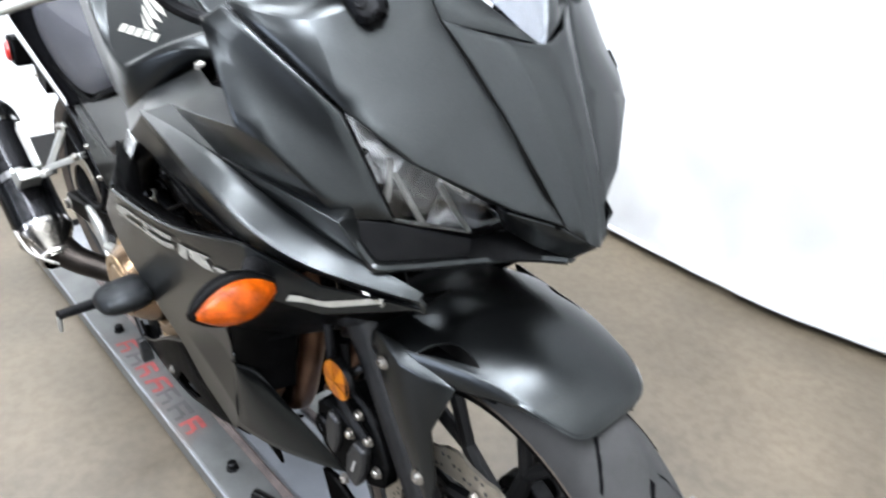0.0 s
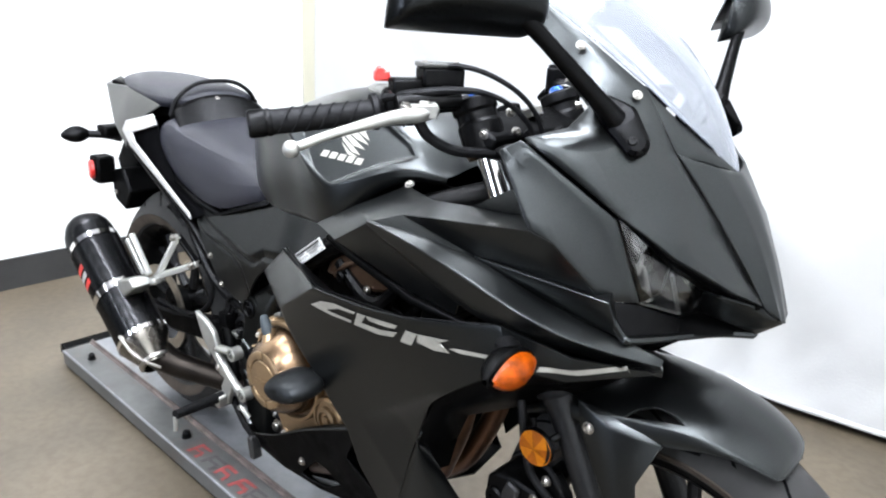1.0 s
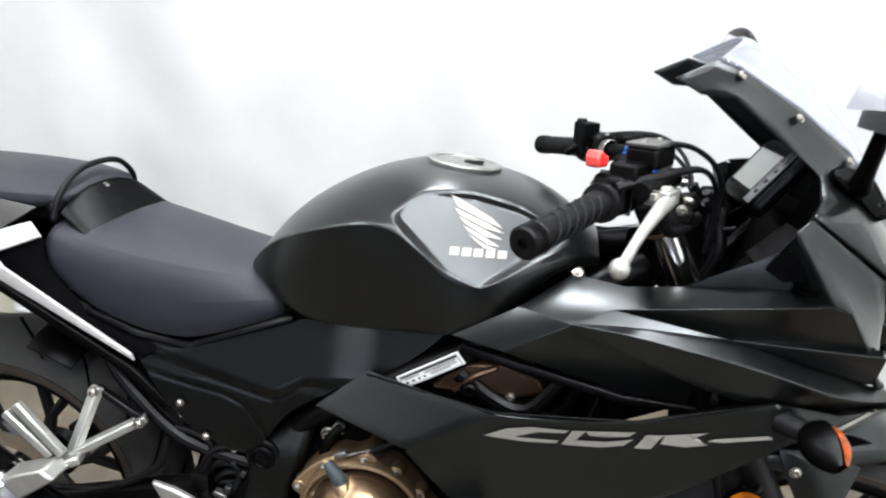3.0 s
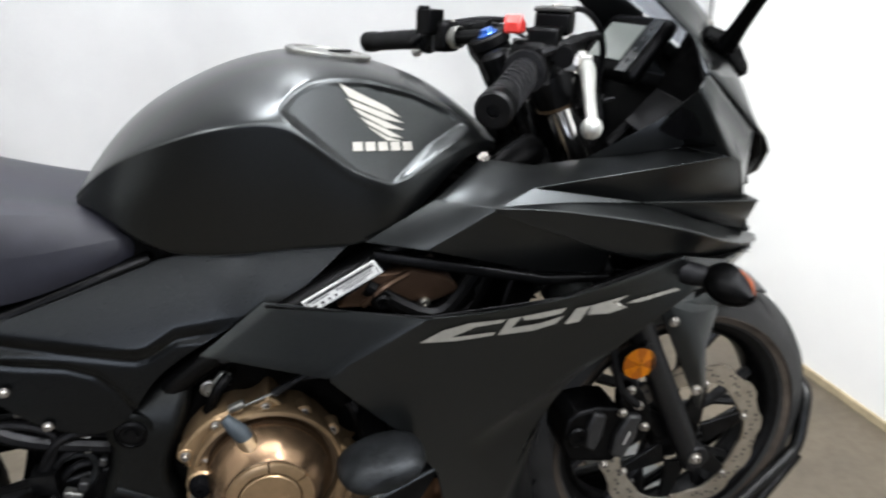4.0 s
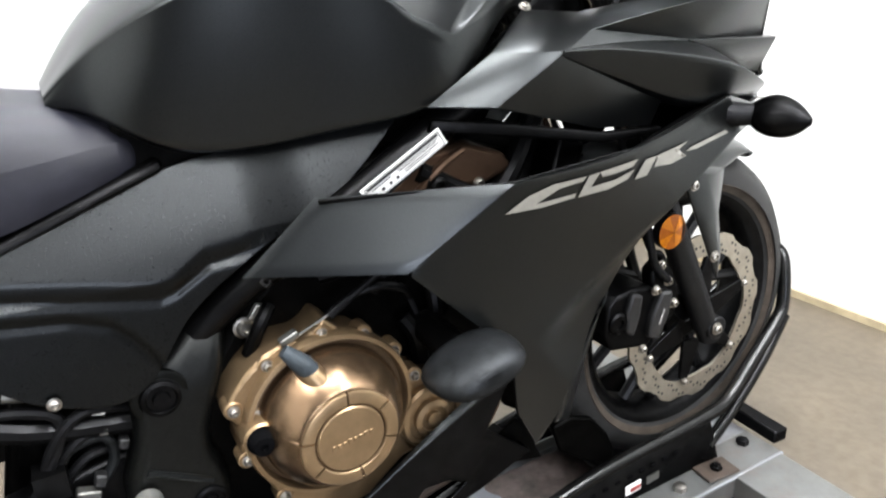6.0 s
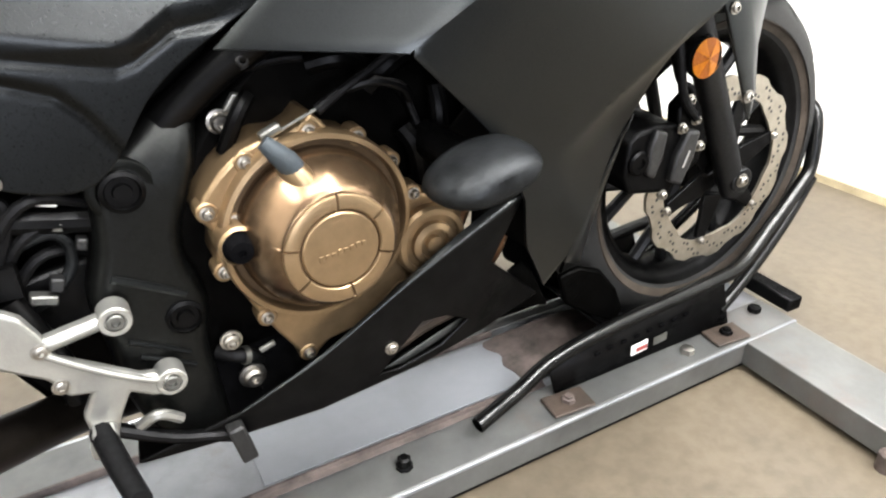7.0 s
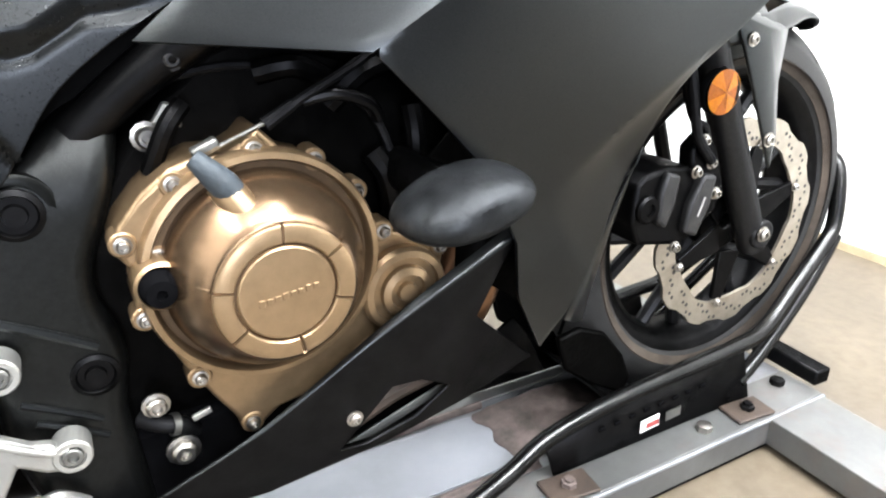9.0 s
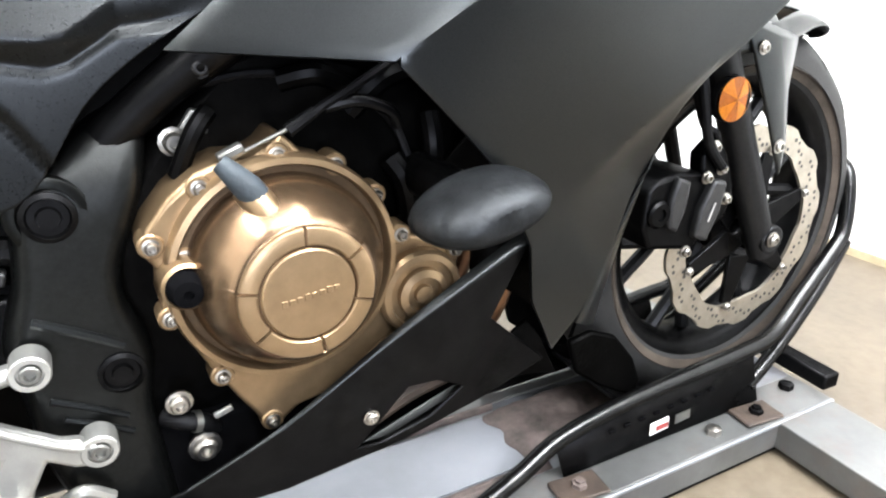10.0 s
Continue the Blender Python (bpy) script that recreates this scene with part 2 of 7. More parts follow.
def facets(verts, faces, side=-1, crease=22, amount=0.85, folds=()):
    """A shell from corners (x, half width, z) and faces; side -1 is the right of the machine. Sharp folds are creased."""
    bm = bmesh.new()
    vlay, lay = bm.verts.layers.float.new("crease_vert"), bm.edges.layers.float.new("crease_edge")
    vs = [bm.verts.new((x, side * w, z)) for x, w, z in verts]
    for f in faces:
        bm.faces.new([vs[i] for i in f])
    bmesh.ops.recalc_face_normals(bm, faces=bm.faces)
    c = sum((f.normal.y * f.calc_area() for f in bm.faces))
    if c * side < 0:
        bmesh.ops.reverse_faces(bm, faces=bm.faces)
    bm.normal_update()
    for v in bm.verts:
        if any(len(e.link_faces) < 2 for e in v.link_edges):
            v[vlay] = 1.0
    for a, b in folds:
        e = bm.edges.get((vs[a], vs[b]))
        if e:
            e[lay] = 1.0
    for e in bm.edges:
        if len(e.link_faces) == 2 and e.calc_face_angle() > radians(crease):
            e[lay] = max(e[lay], amount)
    return bm


def loft(rows, close=False, cap=False, crease_rows=(), crease_cols=(), amount=0.8, pin=False):
    """A skin over rows of points, all of one length."""
    bm = bmesh.new()
    vlay, lay = bm.verts.layers.float.new("crease_vert"), bm.edges.layers.float.new("crease_edge")
    grid = [[bm.verts.new(p) for p in r] for r in rows]
    n = len(rows[0])
    for a, b in zip(grid, grid[1:]):
        for i in range(n if close else n - 1):
            bm.faces.new((a[i], a[(i + 1) % n], b[(i + 1) % n], b[i]))
    if cap:
        bm.faces.new(list(reversed(grid[0])))
        bm.faces.new(grid[-1])
    if pin:
        for v in bm.verts:
            if any(len(e.link_faces) < 2 for e in v.link_edges):
                v[vlay] = 1.0
    for c in crease_cols:
        for a, b in zip(grid, grid[1:]):
            e = bm.edges.get((a[c], b[c]))
            if e:
                e[lay] = amount
    for r in crease_rows:
        for i in range(n - 1):
            e = bm.edges.get((grid[r][i], grid[r][i + 1]))
            if e:
                e[lay] = amount
    return bm


def along(pts, t):
    """The place at a share t of a polyline whose corners carry their own shares: [(share, (x, z)), ...]."""
    for (a, p), (b, q) in zip(pts, pts[1:]):
        if t <= b + 1e-9:
            k = (t - a) / (b - a)
            return (p[0] + (q[0] - p[0]) * k, p[1] + (q[1] - p[1]) * k)
    return pts[-1][1]


def bowed(corners, order=2):
    """A smooth half width over (x, z), fitted to the corners (x, half width, z, weight)."""
    def terms(x, z):
        x, z = x + 0.4, z - 0.6
        return [1, x, z, x * x, x * z, z * z] + ([x * x * x, x * x * z] if order > 2 else [])
    a = np.array([[v * k for v in terms(x, z)] for x, w, z, k in corners])
    b = np.array([w * k for x, w, z, k in corners])
    c = np.linalg.lstsq(a, b, rcond=None)[0]
    return lambda x, z: float(np.dot(c, terms(x, z)))


def patch(top, bottom, rear, front, width, side, nu=26, nv=40):
    """A smooth panel between four edges, each a line of (share, (x, z)), bowed outwards by width(x, z)."""
    rows = []
    c00, c10, c01, c11 = along(top, 0), along(top, 1), along(bottom, 0), along(bottom, 1)
    for j in range(nv + 1):
        v, row = j / nv, []
        d0, d1 = along(rear, v), along(front, v)
        for i in range(nu + 1):
            u = i / nu
            a, b = along(top, u), along(bottom, u)
            q = [(1 - v) * a[k] + v * b[k] + (1 - u) * d0[k] + u * d1[k] - ((1 - u) * (1 - v) * c00[k] + u * (1 - v) * c10[k] + (1 - u) * v * c01[k] + u * v * c11[k]) for k in (0, 1)]
            row.append((q[0], side * width(q[0], q[1]), q[1]))
        rows.append(row)
    return rows


def outward(bm, side):
    """Turns all faces of a side shell away from the machine's middle."""
    bmesh.ops.recalc_face_normals(bm, faces=bm.faces)
    bm.normal_update()
    if sum(f.normal.y * f.calc_area() for f in bm.faces) * side < 0:
        bmesh.ops.reverse_faces(bm, faces=bm.faces)
    return bm


def smooth_line(pts, n=6):
    """A Catmull-Rom curve through the points."""
    p = [Vector(q) for q in pts]
    if len(p) < 3:
        return p
    out = []
    for i in range(len(p) - 1):
        a, b, c, d = p[max(i - 1, 0)], p[i], p[i + 1], p[min(i + 2, len(p) - 1)]
        for k in range(n):
            t = k / n
            out.append(0.5 * ((2 * b) + (c - a) * t + (2 * a - 5 * b + 4 * c - d) * t * t + (3 * b - a - 3 * c + d) * t ** 3))
    return out + [p[-1]]


def tube(pts, r, seg=10, n=6, hole=0.0):
    """A round bar or hose along a smooth line; r may be a list, one a point of the line given."""
    line = smooth_line(pts, n)
    rs = [r] * len(line) if not isinstance(r, (list, tuple)) else [float(np.interp(i / (len(line) - 1), np.linspace(0, 1, len(r)), r)) for i in range(len(line))]
    bm = bmesh.new()
    rings, up = [], None
    for i, p in enumerate(line):
        d = (line[min(i + 1, len(line) - 1)] - line[max(i - 1, 0)]).normalized()
        if up is None:
            up = d.orthogonal().normalized()
        up = (up - d * up.dot(d)).normalized()
        s = d.cross(up)
        rings.append([bm.verts.new(p + (up * math.cos(a) + s * math.sin(a)) * rs[i]) for a in np.linspace(0, 2 * math.pi, seg, endpoint=False)])
    for a, b in zip(rings, rings[1:]):
        for i in range(seg):
            bm.faces.new((a[i], a[(i + 1) % seg], b[(i + 1) % seg], b[i]))
    for ring in (rings[0], rings[-1]):
        if hole:
            c = sum((v.co for v in ring), Vector()) / seg
            inner = [bm.verts.new(c + (v.co - c) * hole) for v in ring]
            for i in range(seg):
                bm.faces.new((ring[i], ring[(i + 1) % seg], inner[(i + 1) % seg], inner[i]))
        else:
            bm.faces.new(ring)
    return bm


def lathe(profile, at, axis=(0, 1, 0), seg=32, closed=False):
    """Turns (radius, height along the axis) round an axis through a place."""
    ax = Vector(axis).normalized()
    u = Vector((1, 0, 0)) if abs(ax.x) < 0.9 else Vector((0, 0, 1))
    u = (u - ax * u.dot(ax)).normalized()
    v = ax.cross(u)
    bm = bmesh.new()
    at = Vector(at)
    rings = []
    for r, h in profile:
        if r < 1e-5:
            rings.append([bm.verts.new(at + ax * h)] * seg)
        else:
            rings.append([bm.verts.new(at + ax * h + (u * math.cos(a) + v * math.sin(a)) * r) for a in np.linspace(0, 2 * math.pi, seg, endpoint=False)])
    pairs = list(zip(rings, rings[1:])) + ([(rings[-1], rings[0])] if closed else [])
    for a, b in pairs:
        for i in range(seg):
            f = list(dict.fromkeys((a[i], a[(i + 1) % seg], b[(i + 1) % seg], b[i])))
            if len(f) > 2:
                bm.faces.new(f)
    return bm


def prism(outline, y0, y1):
    """A plate with a side outline of (x, z), from y0 to y1."""
    bm = bmesh.new()
    a = [bm.verts.new((x, y0, z)) for x, z in outline]
    b = [bm.verts.new((x, y1, z)) for x, z in outline]
    n = len(a)
    bm.faces.new(a)
    bm.faces.new(list(reversed(b)))
    for i in range(n):
        bm.faces.new((a[i], b[i], b[(i + 1) % n], a[(i + 1) % n]))
    bmesh.ops.recalc_face_normals(bm, faces=bm.faces)
    bmesh.ops.triangulate(bm, faces=[f for f in bm.faces if len(f.verts) > 4])
    return bm


def box(c, size, turn=None):
    bm = bmesh.new()
    bmesh.ops.create_cube(bm, size=1, matrix=(turn or Matrix()) @ Matrix.Diagonal((*size, 1)))
    bmesh.ops.translate(bm, vec=c, verts=bm.verts)
    return bm


def join(*bms):
    """Several bmeshes of one part in one."""
    out = bms[0]
    for b in bms[1:]:
        me = bpy.data.meshes.new("t")
        b.to_mesh(me)
        out.from_mesh(me)
        bpy.data.meshes.remove(me)
        b.free()
    return out


def bolt(at, r=0.008, out=-1, h=0.006, axis=None, seg=12):
    """A button-head screw with a hexagon socket, facing outwards."""
    ax = axis or (0, out, 0)
    return join(lathe([(r * 1.35, 0), (r * 1.35, h * 0.25), (r, h * 0.3), (r, h * 0.75), (r * 0.75, h), (r * 0.5, h), (r * 0.45, h * 0.5), (0, h * 0.5)], at, ax, seg))


def decal(name, polys, target, material, parent, label="", off=0.002, cuts=2, width=None):
    """Flat shapes of (x, z) laid on the right-hand surface of a part."""
    dg = bpy.context.evaluated_depsgraph_get()
    ev = target.evaluated_get(dg)
    inv = ev.matrix_world.inverted()
    bm = bmesh.new()
    for poly in polys:
        f = bm.faces.new([bm.verts.new((x, 0, z)) for x, z in poly])
    bmesh.ops.triangulate(bm, faces=bm.faces, ngon_method="EAR_CLIP")
    for _ in range(cuts):
        bmesh.ops.subdivide_edges(bm, edges=bm.edges, cuts=1)
        bmesh.ops.triangulate(bm, faces=bm.faces)
    last = None
    for v in bm.verts:
        if width:
            v.co.y = -width(v.co.x, v.co.z) - off
            continue
        hit, p, nrm, _ = ev.ray_cast(inv @ Vector((v.co.x, -1, v.co.z)), (0, 1, 0))
        if hit:
            last = p.y
            v.co.y = p.y - off
        else:
            v.co.y = (last if last is not None else -0.2) - off
    return part(name, bm, material, parent, label, sharp=0)


# ---- the room ----
def slab(name, lo, hi, material, label):
    c = [(a + b) / 2 for a, b in zip(lo, hi)]
    return tagged(part(name, box(c, [b - a for a, b in zip(lo, hi)]), material, None, smooth=False), label, name.split("_")[0], kind="structure")


slab("floor", (-8.15, -1.6, -0.2), (6.15, Y1 + 0.6, 0), floor_mat, "stained beige-grey concrete workshop floor")
# unseen floor, added dark so that the machine's flanks reflect less
slab("floor_shop", (-8.15, -8.15, -0.2), (6.15, -1.6, 0), SHOPFLOOR, "unseen dark floor added to darken reflections in the paint")
slab("wall_rear", (X0 - 0.15, Y0, 0), (X0, Y1 + 0.3, HIGH), WALLPAINT, "plain white painted wall with black vinyl base")
slab("wall_front", (X1, -2.6, 0), (X1 + 0.15, Y1 + 0.3, HIGH), WALLPAINT, "plain white painted wall beside the machine")
slab("wall_side", (X0 - 0.15, Y1 + 0.3, 0), (X1 + 0.15, Y1 + 0.45, HIGH), WALLPAINT, "plain white wall behind the hung sheet")
# unseen walls that close the space, dark for contrast in reflections
slab("wall_shop", (-8.0, -8.15, 0), (-3.1, -8.0, HIGH), SHOP, "unseen dull grey wall closing the far side")
slab("wall_shop_two", (-1.7, -8.15, 0), (6.0, -8.0, HIGH), SHOP, "unseen dull grey wall closing the far side")
slab("wall_shop_above", (-3.1, -8.15, 2.4), (-1.7, -8.0, HIGH), SHOP, "unseen dull grey wall above a door")
window = thing("door_1", "daylit glazed double door in a grey wall", "door", (-2.4, -8.07, 0), kind="structure")
for cx, cz, w, h in ((-2.4, 0.06, 1.4, 0.12), (-2.4, 2.375, 1.4, 0.05), (-3.075, 1.235, 0.05, 2.23), (-1.725, 1.235, 0.05, 2.23), (-2.4, 1.235, 0.06, 2.23)):
    part("door_frame", box((cx, -8.07, cz), (w, 0.06, h)), CEIL, window, bevel=0.004)
for cx in (-2.735, -2.065):
    part("pane", box((cx, -8.07, 1.235), (0.61, 0.006, 2.23)), LENS, window).visible_shadow = False
day = bpy.data.lights.new("door_daylight", "AREA")
day.shape, day.size, day.size_y, day.energy, day.color = "RECTANGLE", 1.3, 2.2, 120, (0.86, 0.94, 1.12)
day_ob = new("door_daylight", day)
day_ob.location, day_ob.rotation_euler = (-2.4, -8.03, 1.23), (radians(90), 0, 0)
slab("wall_shop_end", (-8.15, -8.0, 0), (-8.0, Y0, HIGH), SHOP, "unseen dull grey end wall")
slab("wall_shop_end_two", (6.0, -8.0, 0), (6.15, -2.45, HIGH), SHOP, "unseen dull grey end wall")
slab("wall_shop_back", (-8.0, Y0, 0), (X0 - 0.15, Y0 + 0.15, HIGH), SHOP, "unseen dull grey partition beside the white booth")
slab("wall_shop_back_two", (X1 + 0.15, -2.6, 0), (6.0, -2.45, HIGH), SHOP, "unseen dull grey partition beside the white booth")
slab("ceiling", (-8.15, -2.6, HIGH), (6.15, Y1 + 0.45, HIGH + 0.15), SHOPCEIL, "white painted workshop ceiling")
# unseen ceiling part, added darker to weaken broad reflections
slab("ceiling_shop", (-8.15, -8.15, HIGH), (6.15, -2.6, HIGH + 0.15), GREYCEIL, "unseen grey ceiling added to dim reflections in the paint")
slab("baseboard", (X0, Y0, 0), (X0 + 0.012, Y1 - 0.05, 0.13), BASEBOARD, "black vinyl baseboard along a white wall")
slab("trim", (X1 - 0.012, -2.6, 0), (X1, Y1 + 0.1, 0.022), mat("tan_base", (0.33, 0.27, 0.17), 0.7, 0, 12, 0.35), "low tan base strip along a white wall")
slab("trim_corner_post", (X0 + 0.005, Y1 + 0.02, 0), (X0 + 0.15, Y1 + 0.12, HIGH - 0.01), CREAM, "cream post in the corner of the room")

# the hung sheet: a wavy cloth with a thick, uneven hem
rows = []
for k in range(46):
    z = 0.034 + (HIGH - 0.05) * (k / 45) ** 1.7
    row = []
    for i in range(221):
        x = X0 + 0.14 + (X1 - X0 - 0.16) * i / 220
        amp = 0.010 + 0.016 * math.exp(-z * 1.2)
        y = Y1 + amp * (math.sin(x * 5.1 + 0.6 * math.sin(z * 1.3)) + 0.5 * math.sin(x * 11.7 + z * 0.9)) + (0.011 + 0.009 * math.exp(-z * 1.2)) * noise.noise((x * 1.7, z * 1.1, 3)) + (0.006 + 0.038 * math.exp(-z * 1.7)) * noise.noise((x * 3.6 + z * 2, z * 2.6, 7)) + 0.008 * math.exp(-z * 1.2) * noise.noise((x * 11 - z * 5, z * 8, 2))
        y -= 0.04 * max(0, min(1, (x + 0.9) / 0.8)) * math.exp(-z * 1.5)
        zz = z + (0.004 + 0.012 * noise.noise((x * 4, 0, 1)) if k == 0 else 0)
        row.append((x, y, zz))
    rows.append(row)
sheet = part("backdrop_sheet", loft(rows), CLOTH, None, solid=0.006, sharp=60)
tagged(sheet, "white hanging sheet with soft folds and uneven hem", "sheet", kind="structure")
tagged(part("sheet_hem", tube([(x, Y1 - 0.006 - 0.04 * max(0, min(1, (x + 0.9) / 0.8)) + 0.02 * noise.noise((x * 1.7, 0, 3)) + 0.02 * math.sin(x * 5.1), 0.036 + 0.008 * noise.noise((x * 7, 1, 1))) for x in np.linspace(X0 + 0.16, X1 - 0.03, 60)], 0.009, 8, 2), CLOTH, None), "rolled white hem hanging just above the floor", "hem", kind="structure")

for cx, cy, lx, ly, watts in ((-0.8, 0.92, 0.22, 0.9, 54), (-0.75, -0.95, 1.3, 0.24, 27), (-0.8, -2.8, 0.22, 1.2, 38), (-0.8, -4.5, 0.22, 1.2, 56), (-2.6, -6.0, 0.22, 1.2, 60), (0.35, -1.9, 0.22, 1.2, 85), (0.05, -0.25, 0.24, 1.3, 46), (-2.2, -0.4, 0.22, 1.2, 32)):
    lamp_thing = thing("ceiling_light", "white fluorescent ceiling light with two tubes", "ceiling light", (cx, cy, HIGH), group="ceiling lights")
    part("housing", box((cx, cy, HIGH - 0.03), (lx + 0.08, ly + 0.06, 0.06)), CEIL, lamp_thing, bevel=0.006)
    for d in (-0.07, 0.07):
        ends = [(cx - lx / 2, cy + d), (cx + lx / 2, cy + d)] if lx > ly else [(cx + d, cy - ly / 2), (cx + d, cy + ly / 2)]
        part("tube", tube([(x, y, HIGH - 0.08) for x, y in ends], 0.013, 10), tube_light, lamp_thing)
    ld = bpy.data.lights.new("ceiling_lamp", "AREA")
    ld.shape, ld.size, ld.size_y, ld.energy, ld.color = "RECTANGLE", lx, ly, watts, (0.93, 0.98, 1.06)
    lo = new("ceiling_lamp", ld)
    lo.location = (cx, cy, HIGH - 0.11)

# ---- the motorcycle: x forwards from the front axle, half width outwards ----
bike = thing("motorcycle", "matte black faired sport motorcycle standing upright in a wheel chock", "motorcycle", (-0.7, 0, TOP))
AXF, AXR, RF, RR = Vector((0, 0, TOP + 0.30)), Vector((-1.41, 0, TOP + 0.312)), 0.30, 0.312


def fork_x(z):
    return -0.02 - 0.477 * (z - 0.36)


def groove(centre, radius, hw, a0, a1, y0, y1, wide=0.0035):
    """A flat strip laid over the crown of a tyre as a tread groove, from one angle and side to another."""
    rows = []
    for k in range(13):
        t = k / 12
        a, y = a0 + (a1 - a0) * t, y0 + (y1 - y0) * (t ** 0.8)
        r = radius - 0.75 * y * y / hw - 0.0002 + 0.0008
        rows.append([(centre.x + r * math.sin(a + s * wide / radius), y + s * wide * 0.3, centre.z + r * math.cos(a + s * wide / radius)) for s in (-1, 1)])
    return loft(rows)


def wheel(name, c, radius, hw, rim_r, label):
    w = part(name, lathe([(radius * 0.16, -0.055), (radius * 0.16, -0.03), (radius * 0.11, -0.025), (radius * 0.11, 0.025), (radius * 0.16, 0.03), (radius * 0.16, 0.055), (0.012, 0.06), (0.012, -0.06)], c, (0, 1, 0), 32, True), BLACKMETAL, bike, label, bevel=0.002)
    prof = [(radius - 0.75 * y * y / hw, y) for y in np.linspace(-hw * 0.92, hw * 0.92, 15)]
    side = [(radius - 0.058, hw), (rim_r + 0.022, hw * 0.95), (rim_r + 0.006, hw * 0.82), (rim_r, hw * 0.7)]
    prof = [(r, -y) for r, y in reversed(side)] + prof + side
    part("tyre", lathe(prof, c, (0, 1, 0), 96, True), RUBBER, w, "black sport tyre with dusty shoulders", sharp=50)
    for s in (-1, 1):
        part("sidewall", lathe([(rim_r + 0.010, s * (hw * 0.86 + 0.0012)), (rim_r + 0.024, s * (hw * 0.955 + 0.0012)), (radius - 0.060, s * (hw + 0.0012))], c, (0, 1, 0), 96), DUSTY, w, "brown dusty tyre sidewall", sharp=60)
    part("rim", lathe([(rim_r + 0.012, -hw * 0.80), (rim_r + 0.012, -hw * 0.70), (rim_r - 0.004, -hw * 0.62), (rim_r - 0.012, -0.02), (rim_r - 0.012, 0.02), (rim_r - 0.004, hw * 0.62), (rim_r + 0.012, hw * 0.70), (rim_r + 0.012, hw * 0.80), (rim_r - 0.004, hw * 0.78), (rim_r - 0.020, hw * 0.5), (rim_r - 0.024, 0), (rim_r - 0.020, -hw * 0.5), (rim_r - 0.004, -hw * 0.78)], c, (0, 1, 0), 96, True), BLACKMETAL, w, sharp=50)
    for k in range(6):
        a = 2 * math.pi * k / 6 + 0.25
        root = c + Vector((math.cos(a), 0, math.sin(a))) * radius * 0.13
        fork = c + Vector((math.cos(a), 0, math.sin(a))) * radius * 0.36
        bms = [tube([root, fork], [0.015, 0.011], 8, 2)]
        for da in (-0.2, 0.2):
            end = c + Vector((math.cos(a + da), 0, math.sin(a + da))) * (rim_r - 0.014)
            bms.append(tube([fork, end], [0.010, 0.0085, 0.011], 8, 2))
        part("spoke", join(*bms), FORKGREY, w)
    # tread grooves are flat strips, the shade inside them painted near-black
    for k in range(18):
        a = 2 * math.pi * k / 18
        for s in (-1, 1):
            part("groove_shade", groove(c, radius, hw, a, a + 0.30, s * 0.006, s * hw * 0.80), SHADE, w, smooth=False)
    return w


front = wheel("front_wheel", AXF, RF, 0.06, 0.218, "black cast front wheel with split spokes")
rear = wheel("rear_wheel", AXR, RR, 0.078, 0.218, "black cast rear wheel with a wide tyre")

# wave-cut front disc
DY = -0.078
bm = bmesh.new()
inner, outer = [], []
for k in range(144):
    a = 2 * math.pi * k / 144
    ro = 0.1575 + 0.0035 * math.tanh(2.5 * math.sin(12 * a))
    ri = 0.121 + 0.003 * math.tanh(2.5 * math.sin(6 * a + 1))
    for r, lst in ((ri, inner), (ro, outer)):
        lst.append([bm.verts.new((AXF.x + r * math.cos(a), DY + s * 0.0025, AXF.z + r * math.sin(a))) for s in (-1, 1)])
for k in range(144):
    j = (k + 1) % 144
    for s in (0, 1):
        bm.faces.new((inner[k][s], outer[k][s], outer[j][s], inner[j][s]))
    bm.faces.new((outer[k][0], outer[k][1], outer[j][1], outer[j][0]))
    bm.faces.new((inner[k][0], inner[k][1], inner[j][1], inner[j][0]))
disc = part("brake_disc", bm, DISC, front, "drilled wave-cut steel brake disc", sharp=40)
# drilled holes drawn as flat dark discs, their shade put into the colour
holes = []
for k in range(48):
    a = 2 * math.pi * k / 48
    r = (0.130, 0.139, 0.148)[k % 3]
    holes.append(lathe([(0.0, 0), (0.0032, 0)], (AXF.x + r * math.cos(a), DY - 0.0029, AXF.z + r * math.sin(a)), (0, -1, 0), 8))
    holes.append(lathe([(0.0, 0), (0.0028, 0)], (AXF.x + (r + (0.009 if k % 3 < 2 else -0.018)) * math.cos(a + 0.06), DY - 0.0029, AXF.z + (r + (0.009 if k % 3 < 2 else -0.018)) * math.sin(a + 0.06)), (0, -1, 0), 8))
part("disc_hole", join(*holes), INK, front, smooth=False)
for k in range(6):
    a = 2 * math.pi * k / 6 + 0.35
    d = Vector((math.cos(a), 0, math.sin(a)))
    n = Vector((-math.sin(a), 0, math.cos(a)))
    o = AXF + Vector((0, DY - 0.002, 0))
    arm = prism([((o + d * 0.04 - n * 0.022).x, (o + d * 0.04 - n * 0.022).z), ((o + d * 0.04 + n * 0.022).x, (o + d * 0.04 + n * 0.022).z), ((o + d * 0.118 + n * 0.010).x, (o + d * 0.118 + n * 0.010).z), ((o + d * 0.118 - n * 0.010).x, (o + d * 0.118 - n * 0.010).z)], DY - 0.004, DY + 0.004)
    part("disc_carrier", arm, BLACKMETAL, front, bevel=0.0015)
    part("rivet", bolt(o + d * 0.122 + Vector((0, -0.003, 0)), 0.0055), STEEL, front)
part("rear_disc", lathe([(0.09, -0.082), (0.118, -0.082), (0.118, -0.087), (0.09, -0.087)], AXR, (0, 1, 0), 64, True), DISC, rear)

